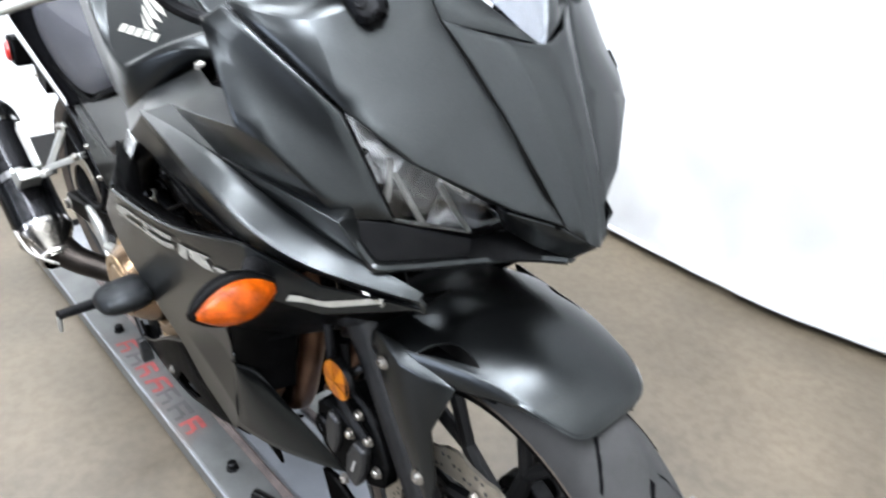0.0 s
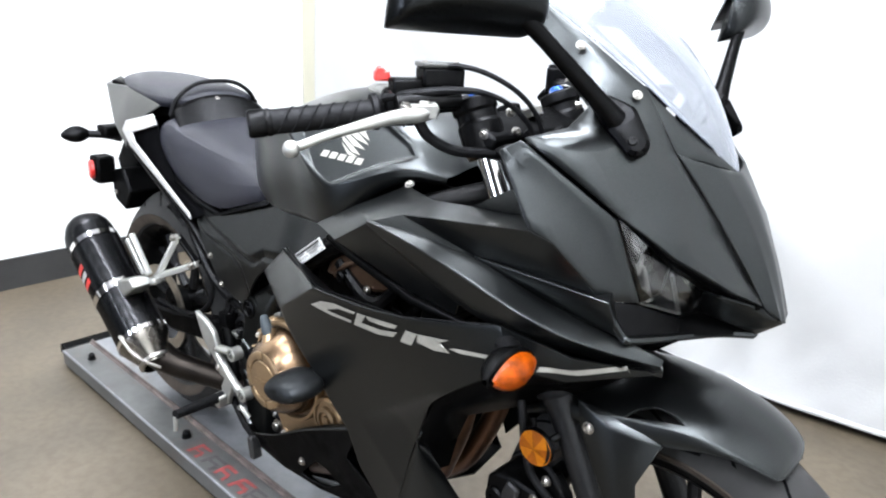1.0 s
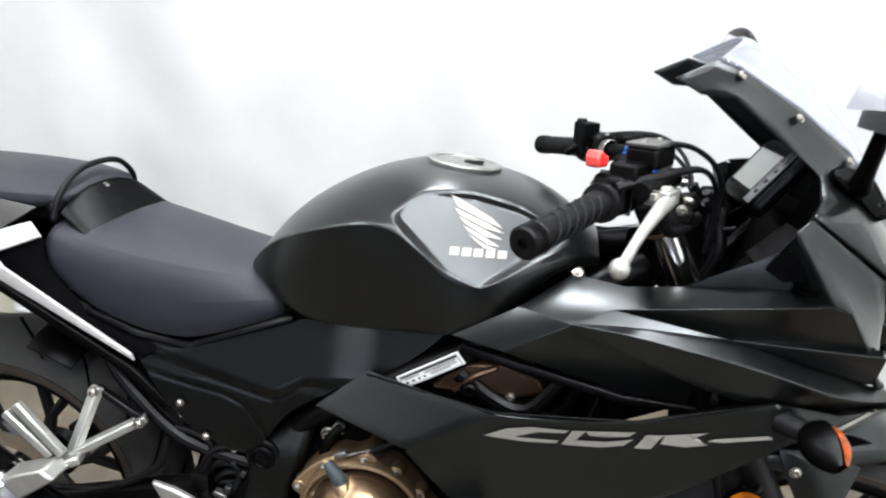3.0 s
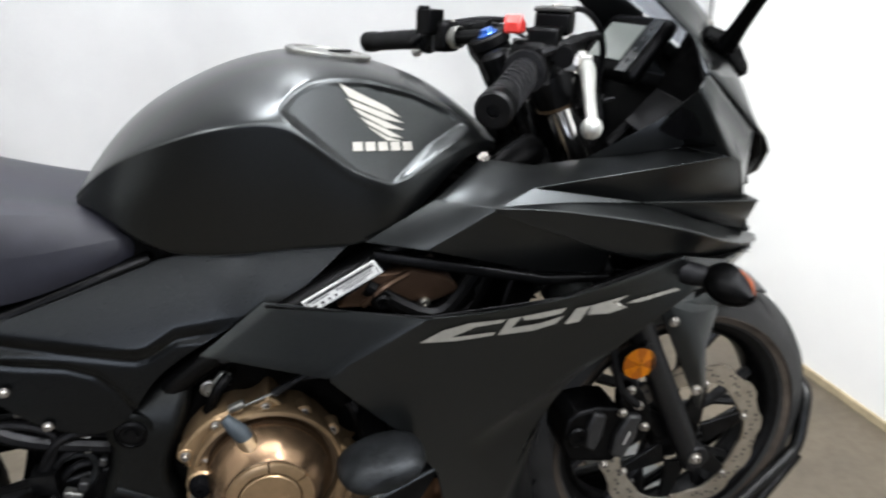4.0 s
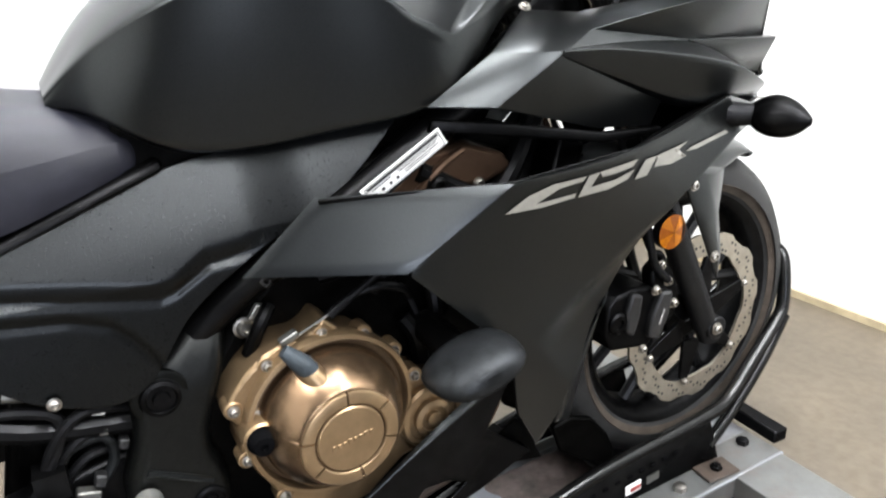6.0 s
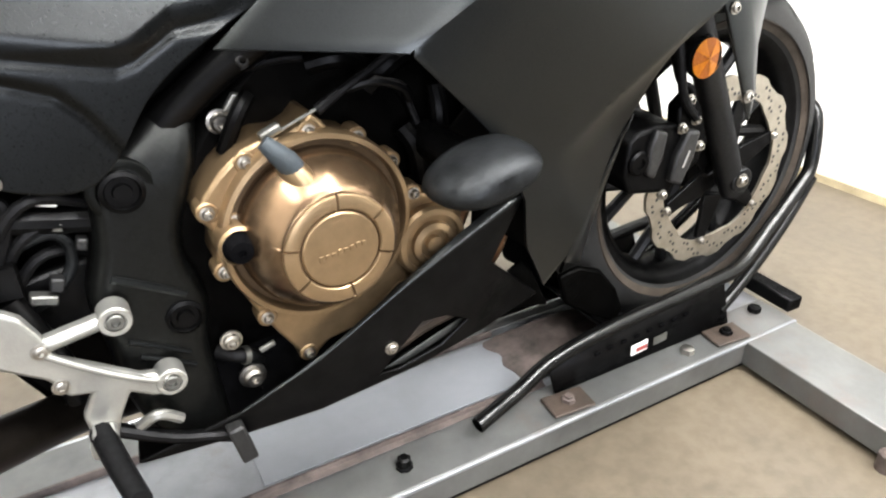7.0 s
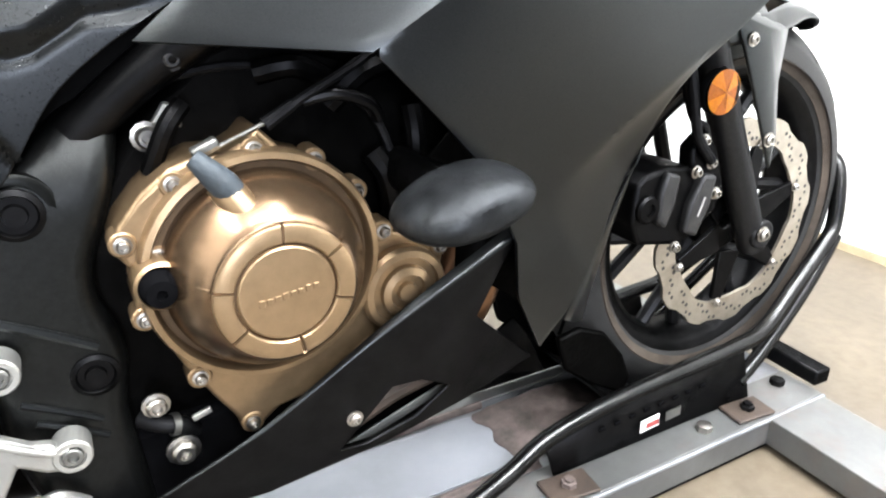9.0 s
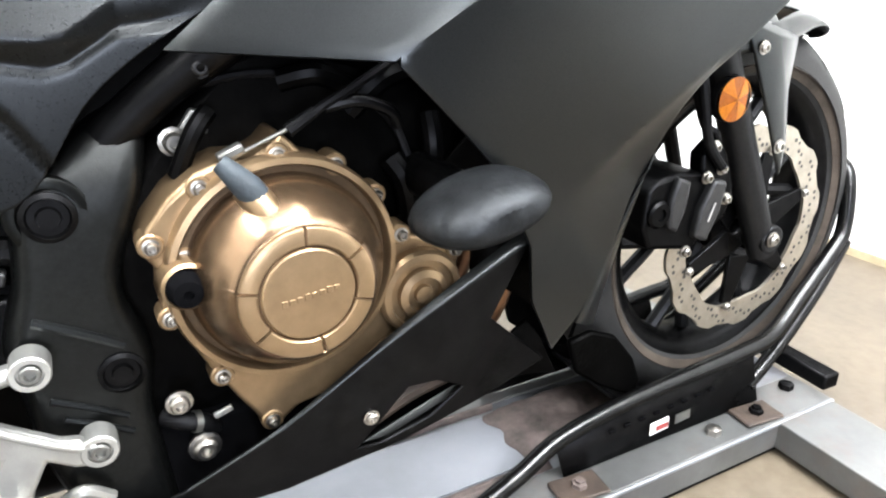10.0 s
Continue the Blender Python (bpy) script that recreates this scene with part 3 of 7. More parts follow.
# fork legs, axle, caliper
for s in (-1, 1):
    y = s * 0.105
    leg = part("fork_leg", tube([(fork_x(0.335) + 0.014, y, 0.335), (fork_x(0.42) + 0.012, y, 0.42), (fork_x(0.60) + 0.006, y, 0.60), (fork_x(0.655), y, 0.655)], [0.020, 0.0215, 0.0225, 0.026], 20, 3), FORKGREY, bike, "dark grey lower fork leg")
    part("fork_tube", tube([(fork_x(0.64), y, 0.64), (fork_x(1.02), y, 1.02)], 0.0205, 24, 2), CHROME, leg, "chrome upper fork tube")
    part("dust_seal", lathe([(0.0295, 0), (0.031, 0.004), (0.030, 0.014), (0.022, 0.018)], (fork_x(0.65), y, 0.65), (-0.43, 0, 0.9), 24), GRIP, leg)
    part("axle_clamp", tube([(fork_x(0.36) + 0.02, y - s * 0.02, 0.36), (fork_x(0.36) + 0.02, y + s * 0.021, 0.36)], 0.0215, 20, 2), FORKGREY, leg, bevel=0.003)
    part("axle_bolt", bolt((AXF.x - 0.008, y + s * 0.024, AXF.z + 0.004), 0.0085, s, 0.008), STEEL, leg, "zinc axle bolt")
    part("fork_cap", lathe([(0.016, 0), (0.016, 0.010), (0.012, 0.012), (0.009, 0.018), (0, 0.018)], (fork_x(1.036), y, 1.036), (-0.43, 0, 0.9), 16), BLUE, leg, "blue anodised fork cap")
    part("fork_guard", prism([(-0.105, 0.545), (-0.075, 0.50), (-0.068, 0.505), (-0.09, 0.56)], y - 0.01, y + 0.01), BLACKMETAL, leg, bevel=0.002)
caliper = part("brake_caliper", prism([(-0.256, 0.470), (-0.238, 0.484), (-0.205, 0.489), (-0.165, 0.484), (-0.148, 0.455), (-0.150, 0.395), (-0.168, 0.378), (-0.244, 0.392), (-0.259, 0.424)], -0.126, -0.052), PLASTIC, bike, "black two-piston brake caliper", bevel=0.006, seg=3)
part("caliper_bracket", prism([(-0.165, 0.505), (-0.140, 0.525), (-0.118, 0.500), (-0.098, 0.455), (-0.105, 0.415), (-0.145, 0.392), (-0.155, 0.43)], -0.122, -0.098), PLASTIC, caliper, bevel=0.004)
part("caliper_face", prism([(-0.176, 0.400), (-0.170, 0.440), (-0.152, 0.474), (-0.128, 0.470), (-0.134, 0.430), (-0.152, 0.390)], -0.137, -0.120), GREYCAST, caliper, "dark grey ribbed caliper face", bevel=0.005, seg=3)
part("piston_housing", prism([(-0.222, 0.420), (-0.222, 0.460), (-0.213, 0.486), (-0.190, 0.478), (-0.194, 0.440), (-0.206, 0.410)], -0.1345, -0.12), GREYCAST, caliper, bevel=0.005, seg=3)
part("piston_cap", lathe([(0.018, 0), (0.018, 0.006), (0.015, 0.009), (0.008, 0.009), (0.007, 0.006), (0, 0.006)], (-0.236, -0.124, 0.440), (0, -1, 0), 24), PLASTIC, caliper)
part("caliper_mark", box((-0.152, -0.1375, 0.432), (0.003, 0.001, 0.026), Matrix.Rotation(0.35, 4, "Y")), GREYTRIM, caliper, "worn grey mark", smooth=False)
for x, z in ((-0.149, 0.515), (-0.115, 0.441), (-0.163, 0.478), (-0.184, 0.381), (-0.131, 0.484)):
    part("bolt", bolt((x, -0.124 if x > -0.16 else -0.130, z), 0.0062, -1, 0.008), STEEL, caliper, "zinc bolt")
part("brake_hose", tube([(-0.135, -0.128, 0.488), (-0.172, -0.134, 0.525), (-0.188, -0.134, 0.575), (-0.20, -0.13, 0.62), (-0.215, -0.12, 0.66), (-0.25, -0.10, 0.80)], 0.0065, 10), GRIP, bike, "black rubber brake hose")
part("brake_hose", tube([(-0.12, -0.11, 0.49), (-0.145, -0.12, 0.53), (-0.17, -0.12, 0.545), (-0.19, -0.115, 0.60)], 0.005, 10), GRIP, bike)
for s in (-1, 1):
    c = Vector((-0.158, s * 0.146, 0.579))
    base = part("side_reflector", lathe([(0.0275, 0), (0.0275, 0.007), (0.0262, 0.009), (0, 0.009)], c - Vector((0, s * 0.006, 0)), (0.12 * -s * -1, s, 0), 28), BLACKMETAL, bike, "round amber side reflector on a bracket")
    rim_ = [c + Vector((0.0268 * math.cos(a), s * 0.0048, 0.0268 * math.sin(a))) for a in np.linspace(0.3, 0.3 + 2 * math.pi, 32, endpoint=False)]
    for turn_, tone in ((0, YELLOW), (1, DEEPAMBER)):
        wedges = bmesh.new()
        for k in range(turn_, 8, 2):
            mid = wedges.verts.new(c + Vector((0, s * (0.0085 - 0.001 * turn_), 0)))
            arc = [wedges.verts.new(rim_[(4 * k + n_) % 32]) for n_ in range(5)]
            for a, b in zip(arc, arc[1:]):
                wedges.faces.new((mid, a, b))
        part("lens", wedges, tone, base, "faceted amber lens", smooth=False)
    part("bracket", tube([(fork_x(0.60), s * 0.125, 0.60), (-0.15, s * 0.138, 0.585), (-0.16, s * 0.14, 0.575)], 0.006, 8), BLACKMETAL, base)

# front fender: crowned skin, a shoulder and a skirt on each side, with a slot through each shoulder
CROWN = ((-44, 0.352, 0.095), (-30, 0.350, 0.110), (-16, 0.341, 0.116), (-5, 0.335, 0.104), (4, 0.331, 0.093), (12, 0.327, 0.082), (19, 0.322, 0.072), (24, 0.315, 0.060), (26.2, 0.309, 0.046), (27.2, 0.304, 0.024))
SKIRT = ((-44, 0.325, 0.010), (-30, 0.320, 0.020), (-16, 0.309, 0.030), (-5, 0.304, 0.029), (4, 0.306, 0.025), (12, 0.308, 0.014), (19, 0.308, 0.005), (24, 0.306, 0.002), (26.2, 0.303, 0.001), (27.2, 0.302, 0.0005))
crown_, skirt_ = (smooth_line([Vector(p) for p in line], 26) for line in (CROWN, SKIRT))
spread = [*np.linspace(0, 0.78, 12), *np.linspace(0.79, 1.0, 26)]
spread = [-u for u in reversed(spread[1:])] + spread
bm = bmesh.new()
grid = []
for top_, side_ in zip(crown_, skirt_):
    a, r, hw, er, sk = radians(top_.x), top_.y, top_.z, side_.y, side_.z
    row = [(hw * u, r - (r - er) * abs(u) ** 2.6) for u in spread]
    edge_ = [(hw + 0.0015, er - 0.002), (hw + 0.004, er - 0.35 * sk), (hw + 0.005, er - 0.7 * sk), (hw + 0.004, er - sk)]
    row = [(-y, q) for y, q in reversed(edge_)] + row + edge_
    grid.append([bm.verts.new((AXF.x + q * math.sin(a), y, AXF.z + q * math.cos(a))) for y, q in row])
across = [-1.1] * 4 + spread + [1.1] * 4
for ra, rb in zip(grid, grid[1:]):
    for k in range(len(ra) - 1):
        x, u = (ra[k].co.x + rb[k].co.x) / 2, min(1.05, abs(across[k] + across[k + 1]) / 2)
        t = (x + 0.050) / 0.086
        if 0 < t < 1 and 1 - 0.20 * math.sin(math.pi * t ** 0.75) < u < 1.0 - 0.10 * t:
            continue
        bm.faces.new((ra[k], ra[k + 1], rb[k + 1], rb[k]))
bmesh.ops.recalc_face_normals(bm, faces=bm.faces)
bm.normal_update()
if sum(f.normal.z * f.calc_area() for f in bm.faces) < 0:
    bmesh.ops.reverse_faces(bm, faces=bm.faces)
fender = part("front_fender", bm, PAINT, bike, "matte black front fender with vent slots", solid=0.003, sharp=38)
for s in (-1, 1):
    bm = facets([(-0.118, 0.119, 0.664), (-0.062, 0.126, 0.645), (-0.030, 0.117, 0.640), (-0.018, 0.119, 0.575), (-0.006, 0.121, 0.505), (-0.014, 0.126, 0.458), (-0.062, 0.128, 0.545), (-0.104, 0.127, 0.625), (-0.038, 0.127, 0.570), (-0.018, 0.127, 0.500), (0.004, 0.104, 0.640), (-0.060, 0.110, 0.662)], [(0, 1, 7), (1, 2, 3, 8), (1, 8, 6, 7), (3, 4, 9, 8), (8, 9, 5, 6), (4, 5, 9), (2, 10, 3), (0, 11, 1), (11, 10, 2, 1)], s)
    part("fender_side", bm, PAINT, fender, solid=0.005, bevel=0.002)
    part("screw", bolt((-0.092, s * 0.127, 0.633), 0.0065, s), STEEL, fender, "zinc socket screw")
    part("screw", bolt((-0.030, s * 0.1275, 0.502), 0.0075, s), STEEL, fender, "zinc socket screw")
    # sheet below the slot, coloured as deep shade
    part("slot_floor", facets([(-0.060, 0.075, 0.650), (0.045, 0.065, 0.645), (0.045, 0.084, 0.636), (-0.060, 0.100, 0.636)], [(0, 1, 2, 3)], s), SHADE, fender, "sheet with painted shade inside the vent slot", smooth=False)



# ---- upper cowl ----
nose_rows = []
for xe, we, ze, xc, zc in ((0.070, 0.028, 0.834, 0.090, 0.812), (0.045, 0.042, 0.880, 0.072, 0.868), (0.013, 0.055, 0.928, 0.044, 0.930), (-0.018, 0.070, 0.974, 0.020, 0.968), (-0.045, 0.085, 1.012, 0.003, 0.988)):
    row = []
    for k in range(9):
        u = (k - 4) / 4
        e = abs(u) ** 1.5
        ridge = 0.004 if k in (2, 6) else 0.0
        row.append((xc + (xe - xc) * e + ridge, we * u, zc + (ze - zc) * e))
    nose_rows.append(row)
cowl = part("nose_cowl", loft(nose_rows, crease_cols=(2, 6), amount=0.5, pin=True), PAINT, bike, "matte black pointed nose panel", sub=2, solid=0.004)
SIDE = [(0.069, 0.029, 0.836), (0.012, 0.056, 0.928), (-0.045, 0.087, 1.011), (-0.090, 0.092, 1.083), (-0.165, 0.109, 1.135), (-0.250, 0.115, 1.186), (-0.327, 0.118, 1.170), (-0.293, 0.122, 1.151), (-0.253, 0.125, 1.150), (-0.183, 0.132, 1.093), (-0.140, 0.140, 1.060), (-0.145, 0.172, 1.037), (-0.169, 0.226, 1.026), (-0.056, 0.186, 0.949), (0.000, 0.153, 0.908), (0.048, 0.080, 0.861), (-0.086, 0.143, 1.043), (-0.277, 0.113, 1.194), (-0.017, 0.117, 0.962), (-0.094, 0.194, 1.019), (-0.027, 0.173, 0.931)]
SIDE_F = [(0, 1, 14, 15), (1, 2, 18), (1, 18, 14), (2, 16, 18), (14, 18, 20), (20, 18, 13), (18, 16, 19, 13), (2, 3, 10, 16), (3, 4, 9, 10), (4, 5, 8, 9), (5, 17, 6, 7, 8), (10, 11, 16), (11, 19, 16), (11, 12, 19), (12, 13, 19)]
CHEEK = [(-0.190, 0.243, 1.010), (-0.171, 0.228, 1.023), (-0.060, 0.186, 0.944), (-0.033, 0.153, 0.842), (-0.062, 0.194, 0.847), (-0.110, 0.236, 0.915), (-0.136, 0.248, 0.927), (-0.085, 0.207, 0.925)]
CHEEK_F = [(0, 1, 2, 7), (0, 7, 5), (0, 5, 6), (7, 2, 3, 4), (7, 4, 5)]
for s in (-1, 1):
    panel = part("cowl_side", facets(SIDE, SIDE_F, min(s, 0.96), 70, 0.4), PAINT, bike, "matte black cowl side panel sweeping up beside the screen", sub=2, solid=0.004)
    part("cheek_panel", facets(CHEEK, CHEEK_F, min(s, 0.95), 75, 0.6), PAINT, panel, sub=2, solid=0.004)
    for p in ((-0.096, 0.105, 1.076), (-0.171, 0.121, 1.128), (-0.248, 0.122, 1.177)):
        part("screw", bolt((p[0], s * p[1], p[2]), 0.0045, axis=(0.55, s * 0.6, 0.58), h=0.003), STEEL, panel, "zinc screen screw")
    part("lamp_brow", facets([(-0.056, 0.186, 0.947), (-0.036, 0.174, 0.935), (-0.006, 0.146, 0.902), (0.042, 0.074, 0.856), (0.062, 0.030, 0.833), (-0.060, 0.180, 0.944), (-0.045, 0.165, 0.930), (-0.022, 0.126, 0.890), (0.002, 0.070, 0.850), (0.030, 0.035, 0.835)], [(0, 1, 6, 5), (1, 2, 7, 6), (2, 3, 8, 7), (3, 4, 9, 8)], s, 90), PLASTIC, panel, "black underside of the cowl brow over the lamp", solid=0.003)
    # gloss black bar from the lamp to the nose tip, and the chin
    bar = facets([(0.030, 0.068, 0.846), (0.067, 0.029, 0.832), (0.088, 0.0, 0.810), (0.060, 0.0, 0.786), (-0.010, 0.030, 0.806), (0.000, 0.052, 0.838), (0.035, 0.035, 0.803)], [(0, 1, 6, 5), (1, 2, 6), (2, 3, 6), (3, 4, 6), (4, 5, 6)], s, 20, 0.6)
    part("nose_bar", bar, PAINT, panel, "gloss black strip between lamp and nose", solid=0.004, sub=1)
    chin = facets([(-0.062, 0.193, 0.846), (-0.033, 0.152, 0.840), (-0.016, 0.069, 0.804), (-0.010, 0.029, 0.804), (0.058, 0.0, 0.784), (-0.034, 0.171, 0.800), (-0.012, 0.080, 0.782), (-0.095, 0.0, 0.770), (-0.130, 0.150, 0.785), (-0.10, 0.19, 0.82)], [(0, 1, 5), (1, 2, 6, 5), (2, 3, 4, 6), (6, 4, 7), (5, 6, 7, 8), (0, 5, 8, 9)], s, 20, 0.9)
    part("chin_panel", chin, PLASTIC, panel, "black plastic duct below the lamp", solid=0.004, bevel=0.002)
    part("chin_lip", tube([(-0.060, s * 0.190, 0.842), (-0.040, s * 0.176, 0.806), (-0.030, s * 0.166, 0.799), (-0.012, s * 0.082, 0.783), (0.020, s * 0.030, 0.783), (0.056, s * 0.002, 0.785)], 0.0055, 8, 4), PAINT, panel, "black rolled lip of the duct")
    # headlamp: reflector bowl with bars, clear lens over it
    HL = [(-0.059, 0.183, 0.946), (-0.020, 0.127, 0.892), (0.004, 0.070, 0.850), (-0.008, 0.031, 0.815), (-0.016, 0.069, 0.808), (-0.033, 0.150, 0.841)]
    deep = [(x - 0.035, w * 0.94, z + 0.002) for x, w, z in HL]
    lamp = part("headlight", facets([*HL, *deep], [(6, 7, 8, 9, 10, 11), *[(i, (i + 1) % 6, (i + 1) % 6 + 6, i + 6) for i in range(6)]], s, 20, 1), REFLECTOR, bike, "clear angular headlight with dark chrome reflector", smooth=False)
    part("lens", facets(HL, [(0, 1, 5), (1, 2, 4, 5), (2, 3, 4)], s, 90, 0), LENS, lamp, "clear lens", sub=1, solid=0.002).visible_shadow = False
    part("lamp_mask", join(facets([(-0.050, 0.146, 0.870), (-0.035, 0.100, 0.850), (-0.04, 0.105, 0.828), (-0.052, 0.14, 0.845)], [(0, 1, 2, 3)], s), facets([(-0.075, 0.170, 0.925), (-0.06, 0.155, 0.902), (-0.062, 0.15, 0.88), (-0.08, 0.16, 0.90)], [(0, 1, 2, 3)], s)), PLASTIC, lamp, solid=0.004)
    for a, b in (((-0.036, 0.150, 0.842), (-0.018, 0.070, 0.811)), ((-0.018, 0.070, 0.811), (-0.018, 0.112, 0.872)), ((-0.045, 0.148, 0.845), (-0.040, 0.150, 0.900)), ((-0.030, 0.118, 0.830), (-0.040, 0.145, 0.885))):
        part("lamp_bar", tube([(a[0], s * a[1], a[2]), (b[0], s * b[1], b[2])], 0.0026, 8, 2), ZINC, lamp)
    part("projector", lathe([(0.0, 0.004), (0.012, 0.003), (0.018, -0.004), (0.02, -0.02)], (-0.038, s * 0.115, 0.858), (0.75, s * 0.45, 0.2), 20), BLACKMETAL, lamp)

    part("cowl_seam", tube([(x - 0.005, s * w * 0.97, z - 0.004) for x, w, z in ((0.068, 0.029, 0.836), (0.045, 0.042, 0.880), (0.013, 0.055, 0.928), (-0.018, 0.070, 0.974), (-0.045, 0.086, 1.011), (-0.092, 0.089, 1.082))], 0.006, 8, 4), SHADEBLACK, cowl, "dark joint between nose and side panel")
# panel that fills the notch between nose and screen
for s in (-1, 1):
    part("screen_base", facets([(0.002, 0.0, 0.987), (-0.025, 0.034, 1.015), (-0.056, 0.064, 1.046), (-0.092, 0.090, 1.082), (-0.068, 0.0885, 1.046), (-0.045, 0.085, 1.010), (-0.020, 0.046, 1.000)], [(0, 1, 6), (1, 2, 5, 6), (2, 3, 4, 5)], s, 90), PAINT, cowl, solid=0.003)

# windscreen
rows = []
for xe, we, ze, xc, zc in ((0.000, 0.006, 0.986, 0.002, 0.986), (-0.025, 0.032, 1.018, -0.012, 1.016), (-0.055, 0.062, 1.050, -0.035, 1.056), (-0.092, 0.088, 1.086, -0.066, 1.104), (-0.165, 0.105, 1.138, -0.130, 1.168), (-0.250, 0.111, 1.188, -0.205, 1.222), (-0.272, 0.104, 1.197, -0.228, 1.226)):
    rows.append([(xc + (xe - xc) * abs(u) ** 2, we * u, zc + (ze - zc) * abs(u) ** 2) for u in np.linspace(-1, 1, 9)])
screen = part("windscreen", loft(rows, pin=True), SCREEN, bike, "lightly smoked clear windscreen", sub=1, solid=0.003)
screen.visible_shadow = False

# mirrors
for s in (-1, 1):
    m = part("mirror", tube([(-0.098, s * 0.150, 1.050), (-0.108, s * 0.185, 1.078), (-0.128, s * 0.255, 1.132), (-0.140, s * 0.300, 1.165)], [0.014, 0.0105, 0.0088, 0.010], 14, 5), PLASTIC, bike, "black folding mirror on a stalk")
    foot_ = join(lathe([(0.020, 0), (0.020, 0.010), (0.015, 0.014), (0, 0.014)], (-0.094, s * 0.140, 1.046), (0.3, s * 0.75, 0.55), 20), lathe([(0.015, 0), (0.015, 0.010), (0.010, 0.013), (0, 0.013)], (-0.072, s * 0.140, 1.022), (0.4, s * 0.75, 0.45), 18), lathe([(0.014, 0), (0.014, 0.010), (0.010, 0.013), (0, 0.013)], (-0.118, s * 0.137, 1.058), (0.3, s * 0.75, 0.55), 18))
    hull = bmesh.ops.convex_hull(foot_, input=foot_.verts)
    bmesh.ops.delete(foot_, geom=list({g for g in hull["geom_interior"] + hull["geom_unused"] if isinstance(g, bmesh.types.BMVert)}), context="VERTS")
    part("mount", foot_, PLASTIC, m, "black triangular mirror foot")
    part("bolt", bolt((-0.072, s * 0.150, 1.028), 0.006, axis=(0.4, s * 0.75, 0.45)), BLACKMETAL, m)
    SECT = [(-0.172, 1.140), (-0.150, 1.146), (-0.125, 1.160), (-0.112, 1.180), (-0.114, 1.205), (-0.124, 1.230), (-0.138, 1.250), (-0.146, 1.256), (-0.150, 1.250), (-0.158, 1.215), (-0.166, 1.175)]
    rows = []
    for y, k, kz in ((0.258, 0.35, 0.35), (0.266, 0.7, 0.62), (0.282, 0.92, 0.88), (0.32, 1.0, 1.0), (0.375, 1.0, 0.98), (0.412, 0.9, 0.85), (0.432, 0.68, 0.62), (0.440, 0.40, 0.36)):
        rows.append([(-0.155 + (x + 0.155) * k - 0.14 * (y - 0.30), s * y, 1.137 + (z - 1.142) * kz + 0.03 * (y - 0.3)) for x, z in SECT])
    part("housing", loft(rows, close=True, cap=True, crease_cols=(0, 8), amount=0.8), COVERPAINT, m, "black mirror housing", sub=2)
    glass = [(-0.146, 0.266, 1.222), (-0.160, 0.395, 1.238), (-0.188, 0.415, 1.160), (-0.172, 0.272, 1.152)]
    part("mirror_glass", facets([(x - 0.0035, w, z) for x, w, z in glass], [(0, 1, 2, 3)], s), CHROME, m, "mirror glass", solid=0.002, smooth=False)

# ---- side fairings ----
UPPER = [(-0.587, 0.200, 0.822), (-0.430, 0.150, 0.908), (-0.430, 0.228, 0.865), (-0.515, 0.222, 0.815), (-0.300, 0.160, 0.860), (-0.185, 0.175, 0.965), (-0.191, 0.241, 1.006), (-0.137, 0.247, 0.925), (-0.110, 0.234, 0.913), (-0.063, 0.192, 0.847), (-0.235, 0.221, 0.863), (-0.36, 0.206, 0.770), (-0.275, 0.206, 0.762), (-0.500, 0.192, 0.869), (-0.380, 0.211, 0.884), (-0.304, 0.228, 0.899), (-0.240, 0.235, 0.9085), (-0.182, 0.242, 0.918), (-0.363, 0.165, 0.9015), (-0.2925, 0.165, 0.908), (-0.228, 0.166, 0.913), (-0.160, 0.185, 0.924)]
UPPER_F = [(0, 13, 3), (13, 2, 3), (13, 1, 2), (1, 14, 2), (1, 18, 14), (18, 19, 15, 14), (19, 20, 16, 15), (20, 21, 17, 16), (21, 7, 17), (2, 14, 10), (14, 15, 10), (15, 16, 10), (16, 17, 10), (17, 7, 8), (17, 8, 10), (10, 8, 9), (3, 2, 11), (2, 10, 12, 11), (19, 5, 21, 20), (5, 6, 7, 21), (1, 4, 18), (18, 4, 19)]
BLADE_TOP = [(-0.432, 0.229, 0.868), (-0.353, 0.227, 0.869), (-0.285, 0.225, 0.866), (-0.231, 0.222, 0.860), (-0.181, 0.215, 0.846), (-0.137, 0.205, 0.829), (-0.074, 0.185, 0.809), (-0.013, 0.158, 0.788), (0.010, 0.147, 0.778)]
BLADE_FOLD = [(-0.433, 0.231, 0.866), (-0.375, 0.238, 0.864), (-0.319, 0.243, 0.857), (-0.256, 0.248, 0.847), (-0.194, 0.249, 0.834), (-0.150, 0.244, 0.821), (-0.109, 0.231, 0.806), (-0.069, 0.211, 0.794), (-0.010, 0.167, 0.777), (0.008, 0.152, 0.773)]
BLADE_LOW = [(-0.434, 0.230, 0.861), (-0.306, 0.230, 0.812), (-0.228, 0.230, 0.788), (-0.170, 0.227, 0.782), (-0.113, 0.206, 0.775), (0.002, 0.147, 0.764)]
